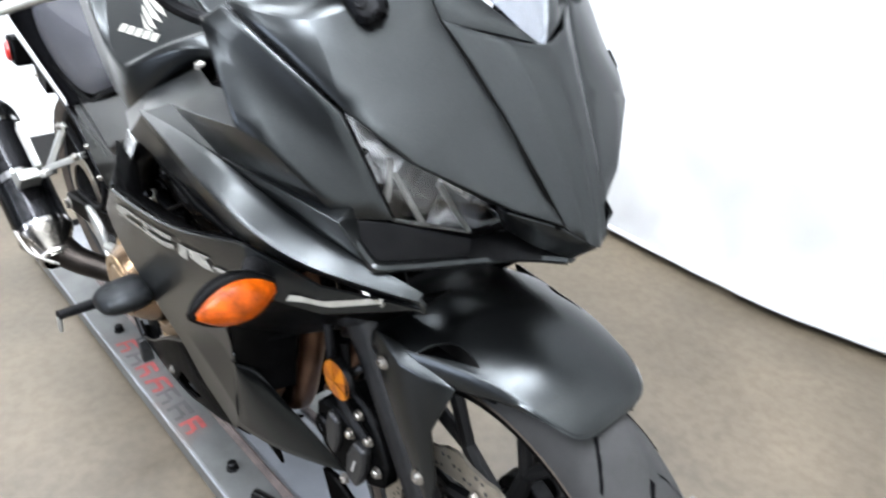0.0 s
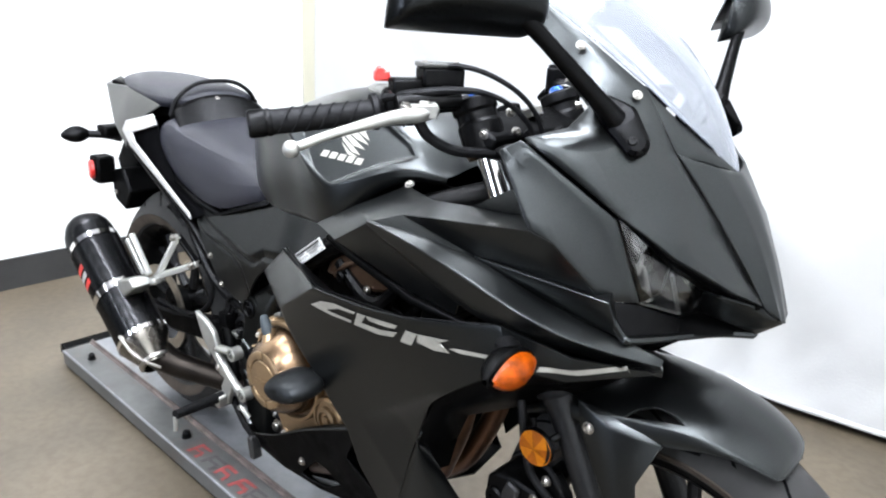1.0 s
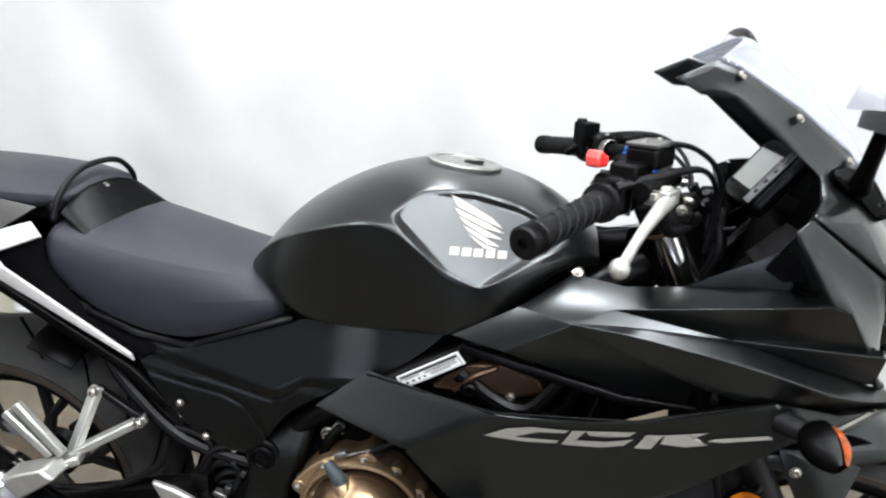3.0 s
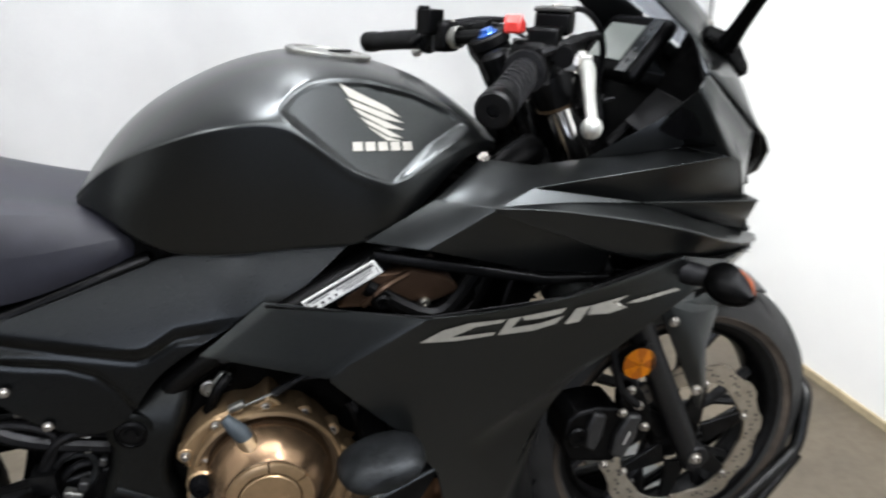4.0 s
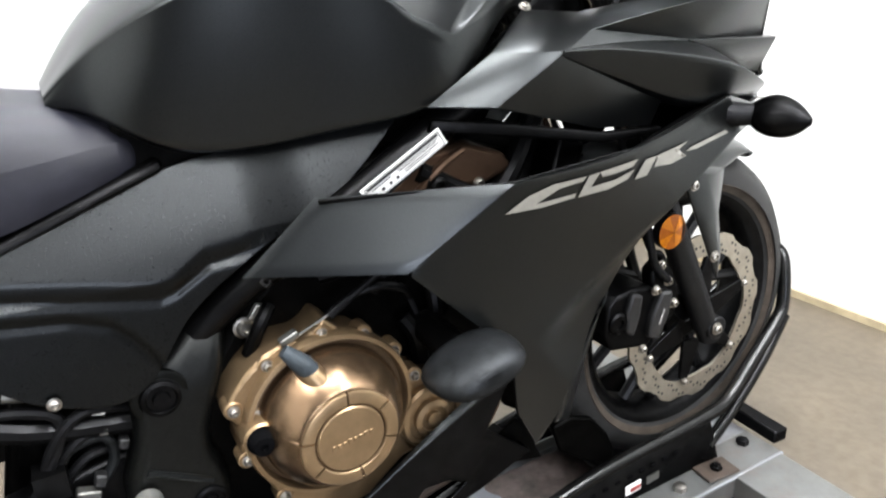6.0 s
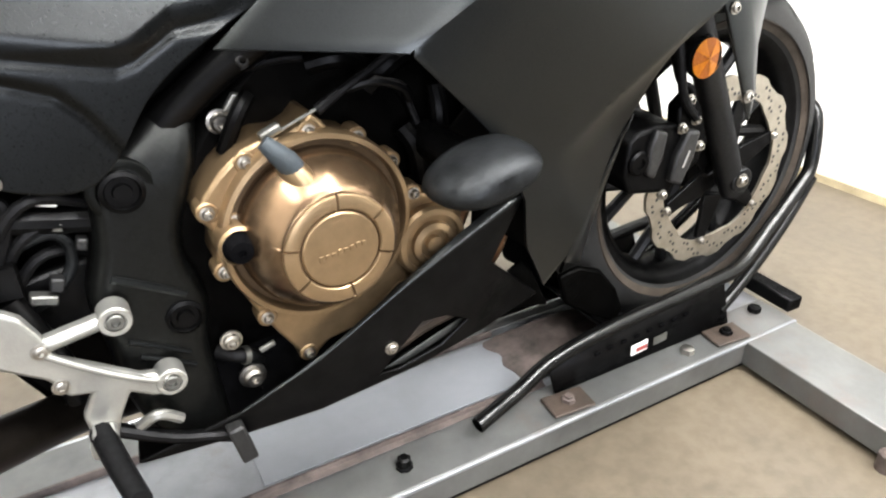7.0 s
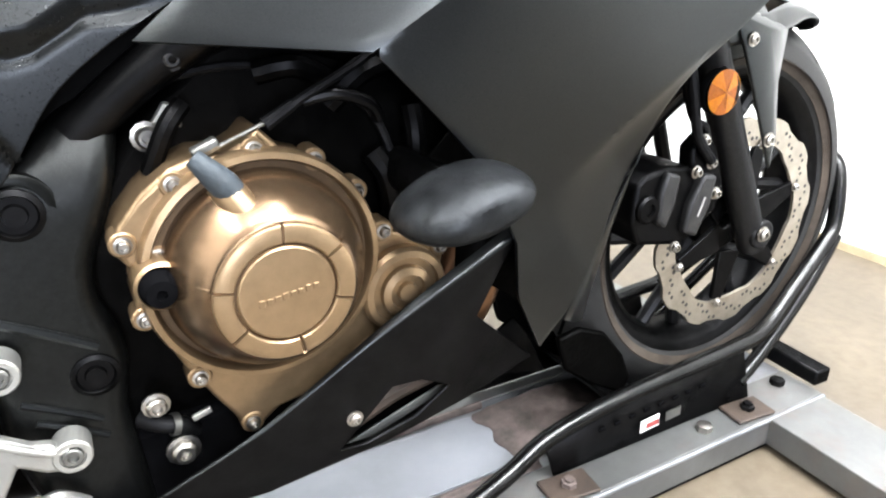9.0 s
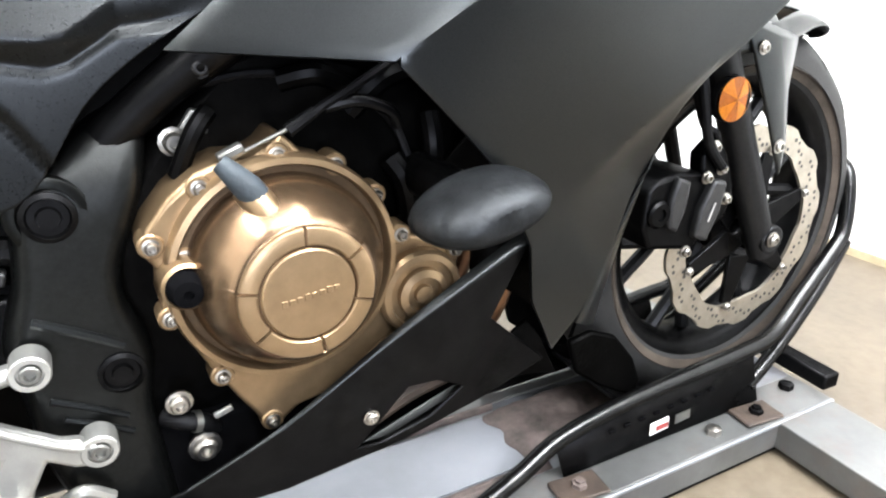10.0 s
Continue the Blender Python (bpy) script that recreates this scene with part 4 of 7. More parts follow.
LOWER = [(-0.791, 0.156, 0.673), (-0.709, 0.190, 0.743), (-0.521, 0.261, 0.743), (-0.337, 0.252, 0.752), (-0.172, 0.238, 0.791), (-0.641, 0.241, 0.664), (-0.147, 0.240, 0.742), (-0.236, 0.234, 0.674), (-0.298, 0.225, 0.617), (-0.330, 0.215, 0.556), (-0.354, 0.204, 0.498), (-0.374, 0.195, 0.430), (-0.396, 0.186, 0.372), (-0.430, 0.180, 0.330), (-0.475, 0.195, 0.410), (-0.490, 0.212, 0.479), (-0.549, 0.234, 0.571), (-0.430, 0.252, 0.650), (-0.090, 0.204, 0.733), (0.002, 0.149, 0.760), (-0.085, 0.206, 0.768), (-0.30, 0.247, 0.705)]
def rolled(base):
    """Turns the panel's skin inwards ahead of a crease that runs down from the wheel arch and dies out."""
    def half(x, z):
        d, along_ = (x + 0.285) * 0.587 - (z - 0.645) * 0.81, (x + 0.285) * -0.81 - (z - 0.645) * 0.587
        k = max(0, min(1, d / 0.045))
        return base(x, z) - 0.013 * k * (2 - k) * max(0, min(1, (0.215 - along_) / 0.09)) * max(0, min(1, (along_ + 0.03) / 0.04))
    return half


fairing_right = None
for s in (-1, 0.94):
    L = [(x, z) for x, w, z in LOWER]
    bow = bowed([(*LOWER[i], 6 if i in (2, 5, 4, 6, 13) else 1) for i in (2, 3, 4, 5, 6, 7, 8, 9, 10, 11, 12, 13, 14, 15, 16, 17, 21)], 3)
    ends = smooth_line([Vector((*L[i], 0)) for i in (6, 7, 8, 9, 10, 11, 12)], 4)
    front_edge = [(0, L[4]), *[(0.12 + 0.88 * k / (len(ends) - 1), (p.x, p.y)) for k, p in enumerate(ends)]]
    brow = smooth_line([Vector((*L[i], 0)) for i in (2, 3, 4)], 6)
    rows = patch([(k / (len(brow) - 1), (p.x, p.y)) for k, p in enumerate(brow)], [(0, L[13]), (1, L[12])], [(0, L[2]), (0.2, L[5]), (0.45, L[16]), (0.65, L[15]), (0.8, L[14]), (1, L[13])], front_edge, rolled(bow), s, 34, 52)
    body = loft(rows)
    plane = np.linalg.lstsq(np.array([[k, k * x, k * z] for x, w, z, k in ((*LOWER[0], 1), (*LOWER[1], 1), (L[2][0], 0, L[2][1], 20), (L[5][0], 0, L[5][1], 20))]), np.array([LOWER[0][1], LOWER[1][1], 20 * bow(*L[2]), 20 * bow(*L[5])]), rcond=None)[0]
    flat = lambda x, z: float(plane[0] + plane[1] * x + plane[2] * z)
    body = join(body, loft([[(p[0], s * flat(*p), p[1]) for p in ((a[0] + (b[0] - a[0]) * i / 8, a[1] + (b[1] - a[1]) * i / 8) for i in range(9))] for a, b in (((L[0][0] + (L[1][0] - L[0][0]) * k / 6, L[0][1] + (L[1][1] - L[0][1]) * k / 6), (L[5][0] + (L[2][0] - L[5][0]) * k / 6, L[5][1] + (L[2][1] - L[5][1]) * k / 6)) for k in range(7))]), facets([LOWER[i] for i in (4, 20, 18, 6, 19)], [(0, 1, 2, 3), (1, 4, 2)], s))
    bmesh.ops.remove_doubles(body, verts=body.verts, dist=0.0015)
    f = part("side_fairing", outward(body, s), PAINT, bike, "matte black side fairing with grey graphics", solid=0.004, sharp=14, bevel=0.0018, limit=20)
    fairing_right, fairing_bow = (f, bow) if s < 0 else (fairing_right, fairing_bow)
    part("upper_panel", facets(UPPER, UPPER_F, s, 20, 0.9), PAINT, f, "black panel between tank and cowl", solid=0.004, bevel=0.003)
    upper_, ridge_, lower_ = (smooth_line([Vector((x, s * w, z)) for x, w, z in line], 10) for line in (BLADE_TOP, BLADE_FOLD, BLADE_LOW))
    rows = []
    for k in range(31):
        xs = -0.433 + 0.438 * k / 30
        p, r, q = (Vector((xs, float(np.interp(xs, [v.x for v in line], [v.y for v in line])), float(np.interp(xs, [v.x for v in line], [v.z for v in line])))) for line in (upper_, ridge_, lower_))
        tuck = Vector((0, -s * 0.045 * (1 - k / 30), -0.008))
        rows.append([tuple(p.lerp(r, v)) for v in (0, 0.3, 0.6, 0.85, 0.95)] + [tuple(r.lerp((p + q) / 2, 0.02))] + [tuple(r.lerp(q, v)) for v in (0.03, 0.15, 0.4, 0.7, 1.0)] + [tuple(q + tuck * 0.5), tuple(q + tuck)])
    part("blade_panel", outward(loft(rows), s), PAINT, f, "long satin blade ending in a pointed beak", solid=0.004, sharp=80, bevel=0.0015, limit=50)
    part("blade_fin", facets([(-0.235, 0.223, 0.863), (-0.046, 0.205, 0.852), (-0.042, 0.178, 0.802), (-0.137, 0.203, 0.826), (-0.060, 0.170, 0.860), (-0.200, 0.190, 0.866), (-0.188, 0.214, 0.846)], [(0, 1, 2, 3, 6), (0, 5, 4, 1), (1, 4, 2)], s, 20, 0.9), PAINT, f, "short black fin above the blade", solid=0.004, bevel=0.003)
    lip = facets([(-0.709, 0.187, 0.741), (-0.521, 0.255, 0.741), (-0.337, 0.250, 0.750), (-0.172, 0.236, 0.789), (-0.175, 0.205, 0.778), (-0.337, 0.215, 0.728), (-0.515, 0.222, 0.722), (-0.70, 0.165, 0.722)], [(0, 1, 6, 7), (1, 2, 5, 6), (2, 3, 4, 5)], s, 90)
    part("inner_lip", lip, PLASTIC, f, solid=0.003)
    fin = facets([(-0.575, 0.190, 0.806), (-0.49, 0.205, 0.793), (-0.354, 0.212, 0.765), (-0.26, 0.212, 0.760), (-0.26, 0.212, 0.751), (-0.354, 0.212, 0.752), (-0.49, 0.205, 0.778), (-0.58, 0.19, 0.793)], [(0, 1, 6, 7), (1, 2, 5, 6), (2, 3, 4, 5)], s, 90)
    part("inner_fin", fin, PLASTIC, f, solid=0.012, bevel=0.003)
    # flat dark patch that paints an opening's shade on the panel
    part("panel_recess", facets([(-0.200, 0.184, 0.946), (-0.184, 0.206, 0.938), (-0.164, 0.220, 0.946), (-0.176, 0.221, 0.982), (-0.186, 0.203, 0.980)], [(0, 1, 2, 3, 4)], s), SHADE, f, "dark triangle painting the shade of an opening", smooth=False)
    part("screw", bolt((-0.426, s * 0.149, 0.909), 0.0055, axis=(0, s * 0.5, 0.85)), STEEL, f, "zinc fairing screw")
    edge_in = [(-0.147, 0.239, 0.740), (-0.236, 0.229, 0.672), (-0.298, 0.215, 0.615), (-0.328, 0.204, 0.556), (-0.354, 0.196, 0.498), (-0.374, 0.190, 0.430), (-0.396, 0.184, 0.372)]
    duct = facets([*edge_in, *[(x + 0.020, w - 0.088, z - 0.006) for x, w, z in edge_in], (-0.090, 0.203, 0.732), (0.000, 0.148, 0.758), (-0.03, 0.08, 0.738), (-0.137, 0.085, 0.645)], [(0, 1, 17), (1, 2, 17), (2, 3, 10, 17), (3, 4, 11, 10), (4, 5, 12, 11), (0, 17, 14), (14, 17, 16, 15)], s, 60)
    # added black panel that stands in for the shade behind the blade
    part("shade_panel", facets([(-0.225, 0.135, 0.795), (-0.06, 0.125, 0.780), (-0.045, 0.118, 0.728), (-0.13, 0.125, 0.712), (-0.215, 0.132, 0.735)], [(0, 1, 2, 3, 4)], s), PLASTIC, f, "added black panel darkening the opening behind the blade", solid=0.003)
    rows = []
    for k in range(13):
        t = k / 12
        a = Vector((-0.332 - 0.070 * t, 0.203 - 0.018 * t, 0.548 - 0.190 * t))
        b = Vector((-0.350 + 0.075 * t, 0.170 - 0.100 * t, 0.500 - 0.222 * t))
        rows.append([(a.lerp(b, v).x, s * (a.lerp(b, v).y + 0.012 * math.sin(math.pi * v)), a.lerp(b, v).z) for v in np.linspace(0, 1, 7)])
    part("lower_scoop", outward(loft(rows), s), PAINT, f, "black lower scoop curling in under the radiator", solid=0.003, sharp=60)
    part("duct_panel", duct, PLASTIC, f, "black inner duct face behind the wheel", solid=0.003)
    # belly pan with a window
    B = [(-0.480, 0.200, 0.479), (-0.572, 0.200, 0.436), (-0.640, 0.198, 0.400), (-0.738, 0.192, 0.340), (-0.829, 0.182, 0.296), (-0.936, 0.150, 0.250), (-0.844, 0.168, 0.256), (-0.737, 0.174, 0.256), (-0.668, 0.178, 0.268), (-0.613, 0.178, 0.272), (-0.513, 0.172, 0.289), (-0.425, 0.160, 0.306), (-0.520, 0.194, 0.398), (-0.667, 0.184, 0.284), (-0.612, 0.190, 0.343), (-0.580, 0.190, 0.341), (-0.546, 0.184, 0.320), (-0.640, 0.180, 0.279), (-0.930, 0.06, 0.225), (-0.70, 0.06, 0.215), (-0.50, 0.05, 0.235), (-0.42, 0.06, 0.29), (-0.585, 0.183, 0.294)]
    BF = [(0, 1, 12), (1, 2, 14, 15), (1, 15, 16, 12), (12, 16, 10, 11), (2, 3, 13, 14), (3, 4, 6, 7), (4, 5, 6), (3, 7, 8, 13), (13, 8, 9, 17), (17, 9, 10, 22), (22, 10, 16), (5, 18, 19, 7, 6), (7, 19, 9, 8), (9, 19, 20, 10), (10, 20, 21, 11)]
    pan = part("belly_pan", facets(B, BF, s, 25, 0.8), BLACKMETAL, bike, "black plastic belly pan with a slotted window", solid=0.005, bevel=0.002)
    edge_ = smooth_line([Vector(p) for p in ((-0.482, s * 0.200, 0.480), (-0.572, s * 0.200, 0.437), (-0.640, s * 0.198, 0.401), (-0.738, s * 0.192, 0.341), (-0.826, s * 0.182, 0.298))], 6)
    part("pan_edge", outward(loft([[tuple(p + Vector((0, s * dy, dz)) * max(0.12, 1 - 1.05 * k / len(edge_))) for dy, dz in ((0.0012, -0.004), (0.0012, -0.0005), (-0.003, 0.0035), (-0.011, 0.0065), (-0.014, 0.002))] for k, p in enumerate(edge_)]), s), PAINT, pan, "smooth rolled upper edge", sharp=60)
    part("screw", bolt((-0.653, s * 0.190, 0.322), 0.0062, s), STEEL, pan, "zinc screw")
    part("window_pipe", tube([(-0.665, s * 0.155, 0.285), (-0.60, s * 0.158, 0.315), (-0.545, s * 0.160, 0.328)], 0.011, 10), DARKRUST, pan, "dark brown pipe inside the slot")
    part("window_plate", facets([(-0.655, 0.168, 0.277), (-0.55, 0.168, 0.312), (-0.53, 0.166, 0.306), (-0.625, 0.166, 0.274)], [(0, 1, 2, 3)], s), GALV, pan, solid=0.002)

# grey graphics on the right-hand fairing: plain slanted shapes
def slant(x0, z0, x1, z1, h, lean=0.0, cut=0.0):
    return [(x0, z0), (x1, z1), (x1 + lean, z1 + h), (x0 + lean + cut, z0 + h)]


GR = [[(-0.531, 0.710), (-0.502, 0.726), (-0.470, 0.733), (-0.422, 0.733), (-0.427, 0.728), (-0.461, 0.726), (-0.491, 0.714)],
      [(-0.531, 0.710), (-0.491, 0.714), (-0.434, 0.715), (-0.436, 0.710), (-0.482, 0.708)],
      [(-0.418, 0.733), (-0.401, 0.734), (-0.412, 0.718), (-0.374, 0.719), (-0.341, 0.726), (-0.351, 0.715), (-0.381, 0.709), (-0.430, 0.709)],
      [(-0.401, 0.734), (-0.339, 0.738), (-0.346, 0.730), (-0.374, 0.727), (-0.396, 0.727)],
      [(-0.325, 0.735), (-0.304, 0.736), (-0.317, 0.713), (-0.338, 0.712)],
      [(-0.304, 0.736), (-0.272, 0.741), (-0.249, 0.745), (-0.271, 0.733), (-0.248, 0.726), (-0.275, 0.720), (-0.306, 0.722), (-0.299, 0.728)],
      [(-0.250, 0.732), (-0.241, 0.736), (-0.178, 0.748), (-0.172, 0.744), (-0.230, 0.732)]]
decal("graphic", GR, fairing_right, DECAL, fairing_right, "warm grey slanted graphic", width=fairing_bow)
decal("graphic", [[(-0.122, 0.7415), (-0.076, 0.7455), (-0.046, 0.7555), (-0.020, 0.7645), (-0.034, 0.7665), (-0.060, 0.7580), (-0.082, 0.7515), (-0.120, 0.7480)]], fairing_right, DECAL, fairing_right, "warm grey stripe", off=0.0015)


# ---- turn signals ----
def almond(c, length, h, d, front):
    rows = []
    for t in np.linspace(0, 1, 11):
        k = math.sin(math.pi * min(max(t * 0.93 + 0.05, 0), 1)) ** 0.7
        rows.append([(c[0] + (d * k * math.cos(a) if front else -d * k * math.cos(a)), c[1] + length * (t - 0.5), c[2] + h * k * math.sin(a)) for a in np.linspace(-math.pi / 2, math.pi / 2, 9)])
    return loft(rows)


for s in (-1, 0.94):
    c = (-0.121 if s < 0 else -0.15, s * 0.277, 0.763)
    sig = part("turn_signal", join(almond((c[0] - 0.003, c[1], c[2]), s * 0.090, 0.0275, 0.033, False), almond((c[0] - 0.003, c[1], c[2]), s * 0.090, 0.0275, 0.006, True)), PLASTIC, bike, "black front turn signal with amber lens", sub=1)
    part("lens", almond((c[0] + 0.002, c[1], c[2]), s * 0.080, 0.0225, 0.018, True), AMBER, sig, "amber lens", sub=1)
    part("stalk", tube([(-0.165, s * 0.228, 0.765), (-0.142, s * 0.250, 0.764), (-0.135, s * 0.265, 0.763)], [0.017, 0.014, 0.016], 14), GRIP, sig)
    c = (-1.645, s * 0.172, 0.813)
    sig = part("rear_turn_signal", almond(c, s * 0.075, 0.022, 0.030, True), PLASTIC, bike, "black rear turn signal", sub=1)
    part("lens", almond(c, s * 0.073, 0.021, 0.016, False), PLASTIC, sig, sub=1)
    part("stalk", tube([(-1.60, s * 0.07, 0.80), (-1.62, s * 0.11, 0.81), (-1.64, s * 0.15, 0.813)], 0.010, 12), GRIP, sig)

# ---- fuel tank ----
TANK = [(-0.925, 0.862, 0.045, 0.859, 0.070, 0.853, 0.070, 0.846),
        (-0.900, 0.900, 0.065, 0.890, 0.100, 0.880, 0.105, 0.850),
        (-0.865, 0.939, 0.075, 0.931, 0.132, 0.908, 0.132, 0.825),
        (-0.820, 0.972, 0.085, 0.962, 0.162, 0.934, 0.142, 0.797),
        (-0.750, 1.008, 0.110, 0.994, 0.186, 0.956, 0.157, 0.797),
        (-0.684, 1.028, 0.160, 0.983, 0.193, 0.966, 0.170, 0.805),
        (-0.650, 1.030, 0.152, 0.997, 0.198, 0.945, 0.178, 0.809),
        (-0.610, 1.029, 0.148, 1.002, 0.203, 0.914, 0.188, 0.812),
        (-0.550, 1.017, 0.144, 0.992, 0.205, 0.886, 0.198, 0.825),
        (-0.490, 0.998, 0.130, 0.978, 0.180, 0.912, 0.172, 0.882),
        (-0.440, 0.970, 0.114, 0.951, 0.150, 0.930, 0.144, 0.918),
        (-0.395, 0.932, 0.078, 0.921, 0.100, 0.915, 0.094, 0.905)]
rows = []
for i, (x, zt, ws, zs, wc_, zc, wb, zb) in enumerate(TANK):
    dip = 0.004
    half = [(0, zt), (ws * 0.55, zt - (zt - zs) * 0.2), (ws, zs), ((ws + wc_) / 2 + dip, (zs + zc) / 2 + dip * 0.5), (wc_, zc + 0.004), (wc_, zc), ((wc_ + wb) / 2 + 0.004, (zc + zb) / 2), (wb, zb), (wb * 0.6, zb - 0.012)]
    rows.append([(x, -w, z) for w, z in reversed(half)] + [(x, w, z) for w, z in half[1:]])
bm = loft(rows, amount=0.75, crease_cols=(1, 3, 13, 15))
tank = part("fuel_tank", bm, PAINT, bike, "matte black sculpted fuel tank with recessed knee panels", sub=4)
# the knee panels: pressed in behind a hard rim at the rear and below, running out at the top and front
KNEE = [(-0.641, 1.012), (-0.668, 1.000), (-0.682, 0.983), (-0.673, 0.969), (-0.599, 0.907), (-0.553, 0.887), (-0.492, 0.922), (-0.429, 0.947), (-0.459, 0.970), (-0.510, 0.992), (-0.572, 1.008)]


def gap(p, a, b):
    a, b, p = Vector(a), Vector(b), Vector(p)
    k = max(0, min(1, (p - a).dot(b - a) / (b - a).length_squared))
    return (p - a - (b - a) * k).length


def within(p, ring):
    odd = False
    for (x0, z0), (x1, z1) in zip(ring, ring[1:] + ring[:1]):
        if (z0 > p[1]) != (z1 > p[1]) and p[0] < x0 + (p[1] - z0) * (x1 - x0) / (z1 - z0):
            odd = not odd
    return odd


bpy.context.view_layer.update()
rim_pts = []
for x, z in KNEE:
    ok, at_, n_, f_ = tank.evaluated_get(bpy.context.evaluated_depsgraph_get()).ray_cast((x, -1, z - 0.004), (0, 1, 0))
    if ok and at_.y < -0.05:
        rim_pts.append((x, z, -at_.y))
plane = np.linalg.lstsq(np.array([[1, x, z] for x, z, w in rim_pts]), np.array([w for x, z, w in rim_pts]), rcond=None)[0]
skin = bpy.data.meshes.new_from_object(tank.evaluated_get(bpy.context.evaluated_depsgraph_get()))
tank.modifiers.clear()
tank.data = skin
for v in skin.vertices:
    x, z = p = v.co.x, v.co.z
    if abs(v.co.y) > 0.07 and -0.70 < x < -0.41 and z > 0.87:
        hard = min(gap(p, a, b) for a, b in zip(KNEE[2:5], KNEE[3:6]))
        soft = min(gap(p, a, b) * (2.0 if i < 2 else 1) for i, (a, b) in enumerate(zip(KNEE[5:] + KNEE[:2], KNEE[6:] + KNEE[:3])))
        side = math.copysign(1, v.co.y)
        if within(p, KNEE):
            flat_y = min(float(plane[0] + plane[1] * x + plane[2] * z) - 0.003, abs(v.co.y) + 0.004)
            rise, run = min(1, hard / 0.006), min(1, soft / 0.016)
            v.co.y += (side * flat_y - v.co.y) * rise * run * run * (3 - 2 * run)
        elif hard < 0.012:
            v.co.y += side * 0.0008 * math.exp(-((hard - 0.003) / 0.004) ** 2) * min(1, soft / 0.03)
bpy.context.view_layer.update()
top = tank.evaluated_get(bpy.context.evaluated_depsgraph_get())
crown = [top.ray_cast((x, 0, 2), (0, 0, -1))[1].z for x in (-0.66, -0.55)]
cap_tilt, cap_z = (crown[1] - crown[0]) / 0.11, (crown[0] + crown[1]) / 2 + 0.003
cap_ = part("filler_cap", lathe([(0.058, -0.004), (0.058, 0.002), (0.054, 0.004), (0.046, 0.004), (0.044, 0.002), (0, 0.003)], (-0.605, 0, cap_z), (-cap_tilt, 0, 1), 40), ZINC, tank, "round aircraft-style filler cap")
part("cap_flap", box((-0.590, -0.004, cap_z + 0.003), (0.030, 0.016, 0.003)), PLASTIC, cap_, bevel=0.001)
wing = [[(-0.607, 1.001), (-0.591, 0.993), (-0.548, 0.972), (-0.531, 0.959), (-0.552, 0.967), (-0.595, 0.985)],
        [(-0.599, 0.984), (-0.552, 0.9655), (-0.528, 0.953), (-0.553, 0.959), (-0.590, 0.975)],
        [(-0.592, 0.974), (-0.553, 0.957), (-0.529, 0.946), (-0.553, 0.950), (-0.583, 0.966)],
        [(-0.585, 0.964), (-0.553, 0.949), (-0.532, 0.938), (-0.549, 0.941), (-0.576, 0.956)],
        [(-0.577, 0.954), (-0.553, 0.941), (-0.534, 0.935), (-0.553, 0.937), (-0.568, 0.947)]]
bars = [slant(-0.597 + 0.0157 * k, 0.930 - 0.0012 * k, -0.597 + 0.0157 * k + 0.012, 0.9295 - 0.0012 * k, 0.009) for k in range(5)]
bpy.context.view_layer.update()
decal("graphic", wing, tank, DECAL, tank, "dull grey wing-shaped graphic", cuts=1)
decal("graphic", bars, tank, DECAL, tank, "row of pale grey blocks", cuts=1)

# ---- seats and tail ----
def cushion(stations):
    rows = []
    for x, zt, we, ze, wl, zl in stations:
        half = [(0, zt), (we * 0.6, zt - (zt - ze) * 0.3), (we, ze), (wl, (ze + zl) / 2 + 0.004), (wl - 0.004, zl), (wl * 0.5, zl - 0.006)]
        rows.append([(x, -w, z) for w, z in reversed(half)] + [(x, w, z) for w, z in half[1:]])
    return loft(rows, crease_cols=(1, 9), amount=0.5, cap=True)


seat = part("rider_seat", cushion([(-0.838, 0.828, 0.055, 0.825, 0.095, 0.795), (-0.87, 0.848, 0.080, 0.842, 0.128, 0.785), (-0.93, 0.852, 0.100, 0.846, 0.138, 0.765), (-1.01, 0.868, 0.118, 0.858, 0.140, 0.735), (-1.09, 0.893, 0.130, 0.872, 0.148, 0.752), (-1.17, 0.908, 0.138, 0.888, 0.154, 0.786), (-1.225, 0.918, 0.138, 0.905, 0.152, 0.842), (-1.24, 0.91, 0.125, 0.895, 0.14, 0.86)]), VINYL, bike, "smooth black vinyl rider seat", sub=2)
part("seat_base", facets([(-0.838, 0.128, 0.792), (-0.93, 0.137, 0.760), (-1.01, 0.138, 0.730), (-1.09, 0.147, 0.747), (-1.17, 0.153, 0.781), (-1.17, 0.150, 0.771), (-1.09, 0.144, 0.736), (-1.01, 0.134, 0.719), (-0.93, 0.133, 0.749), (-0.838, 0.124, 0.780)], [(0, 1, 8, 9), (1, 2, 7, 8), (2, 3, 6, 7), (3, 4, 5, 6)], -1, 90), PLASTIC, seat, solid=0.02)
pillion = part("passenger_seat", cushion([(-1.215, 0.955, 0.060, 0.945, 0.085, 0.934), (-1.235, 0.972, 0.075, 0.958, 0.108, 0.928), (-1.30, 0.980, 0.090, 0.965, 0.120, 0.921), (-1.42, 0.985, 0.095, 0.970, 0.115, 0.928), (-1.52, 0.985, 0.080, 0.974, 0.095, 0.944), (-1.575, 0.978, 0.050, 0.968, 0.06, 0.958)]), VINYL, bike, "black passenger seat with a raised welt", sub=2)
part("strap", tube([(-1.235, -0.112, 0.910), (-1.230, -0.098, 0.947), (-1.226, -0.055, 0.977), (-1.225, 0, 0.984), (-1.226, 0.055, 0.977), (-1.230, 0.098, 0.947), (-1.235, 0.112, 0.910)], 0.005, 8), GRIP, pillion, "black grab strap across the seat")
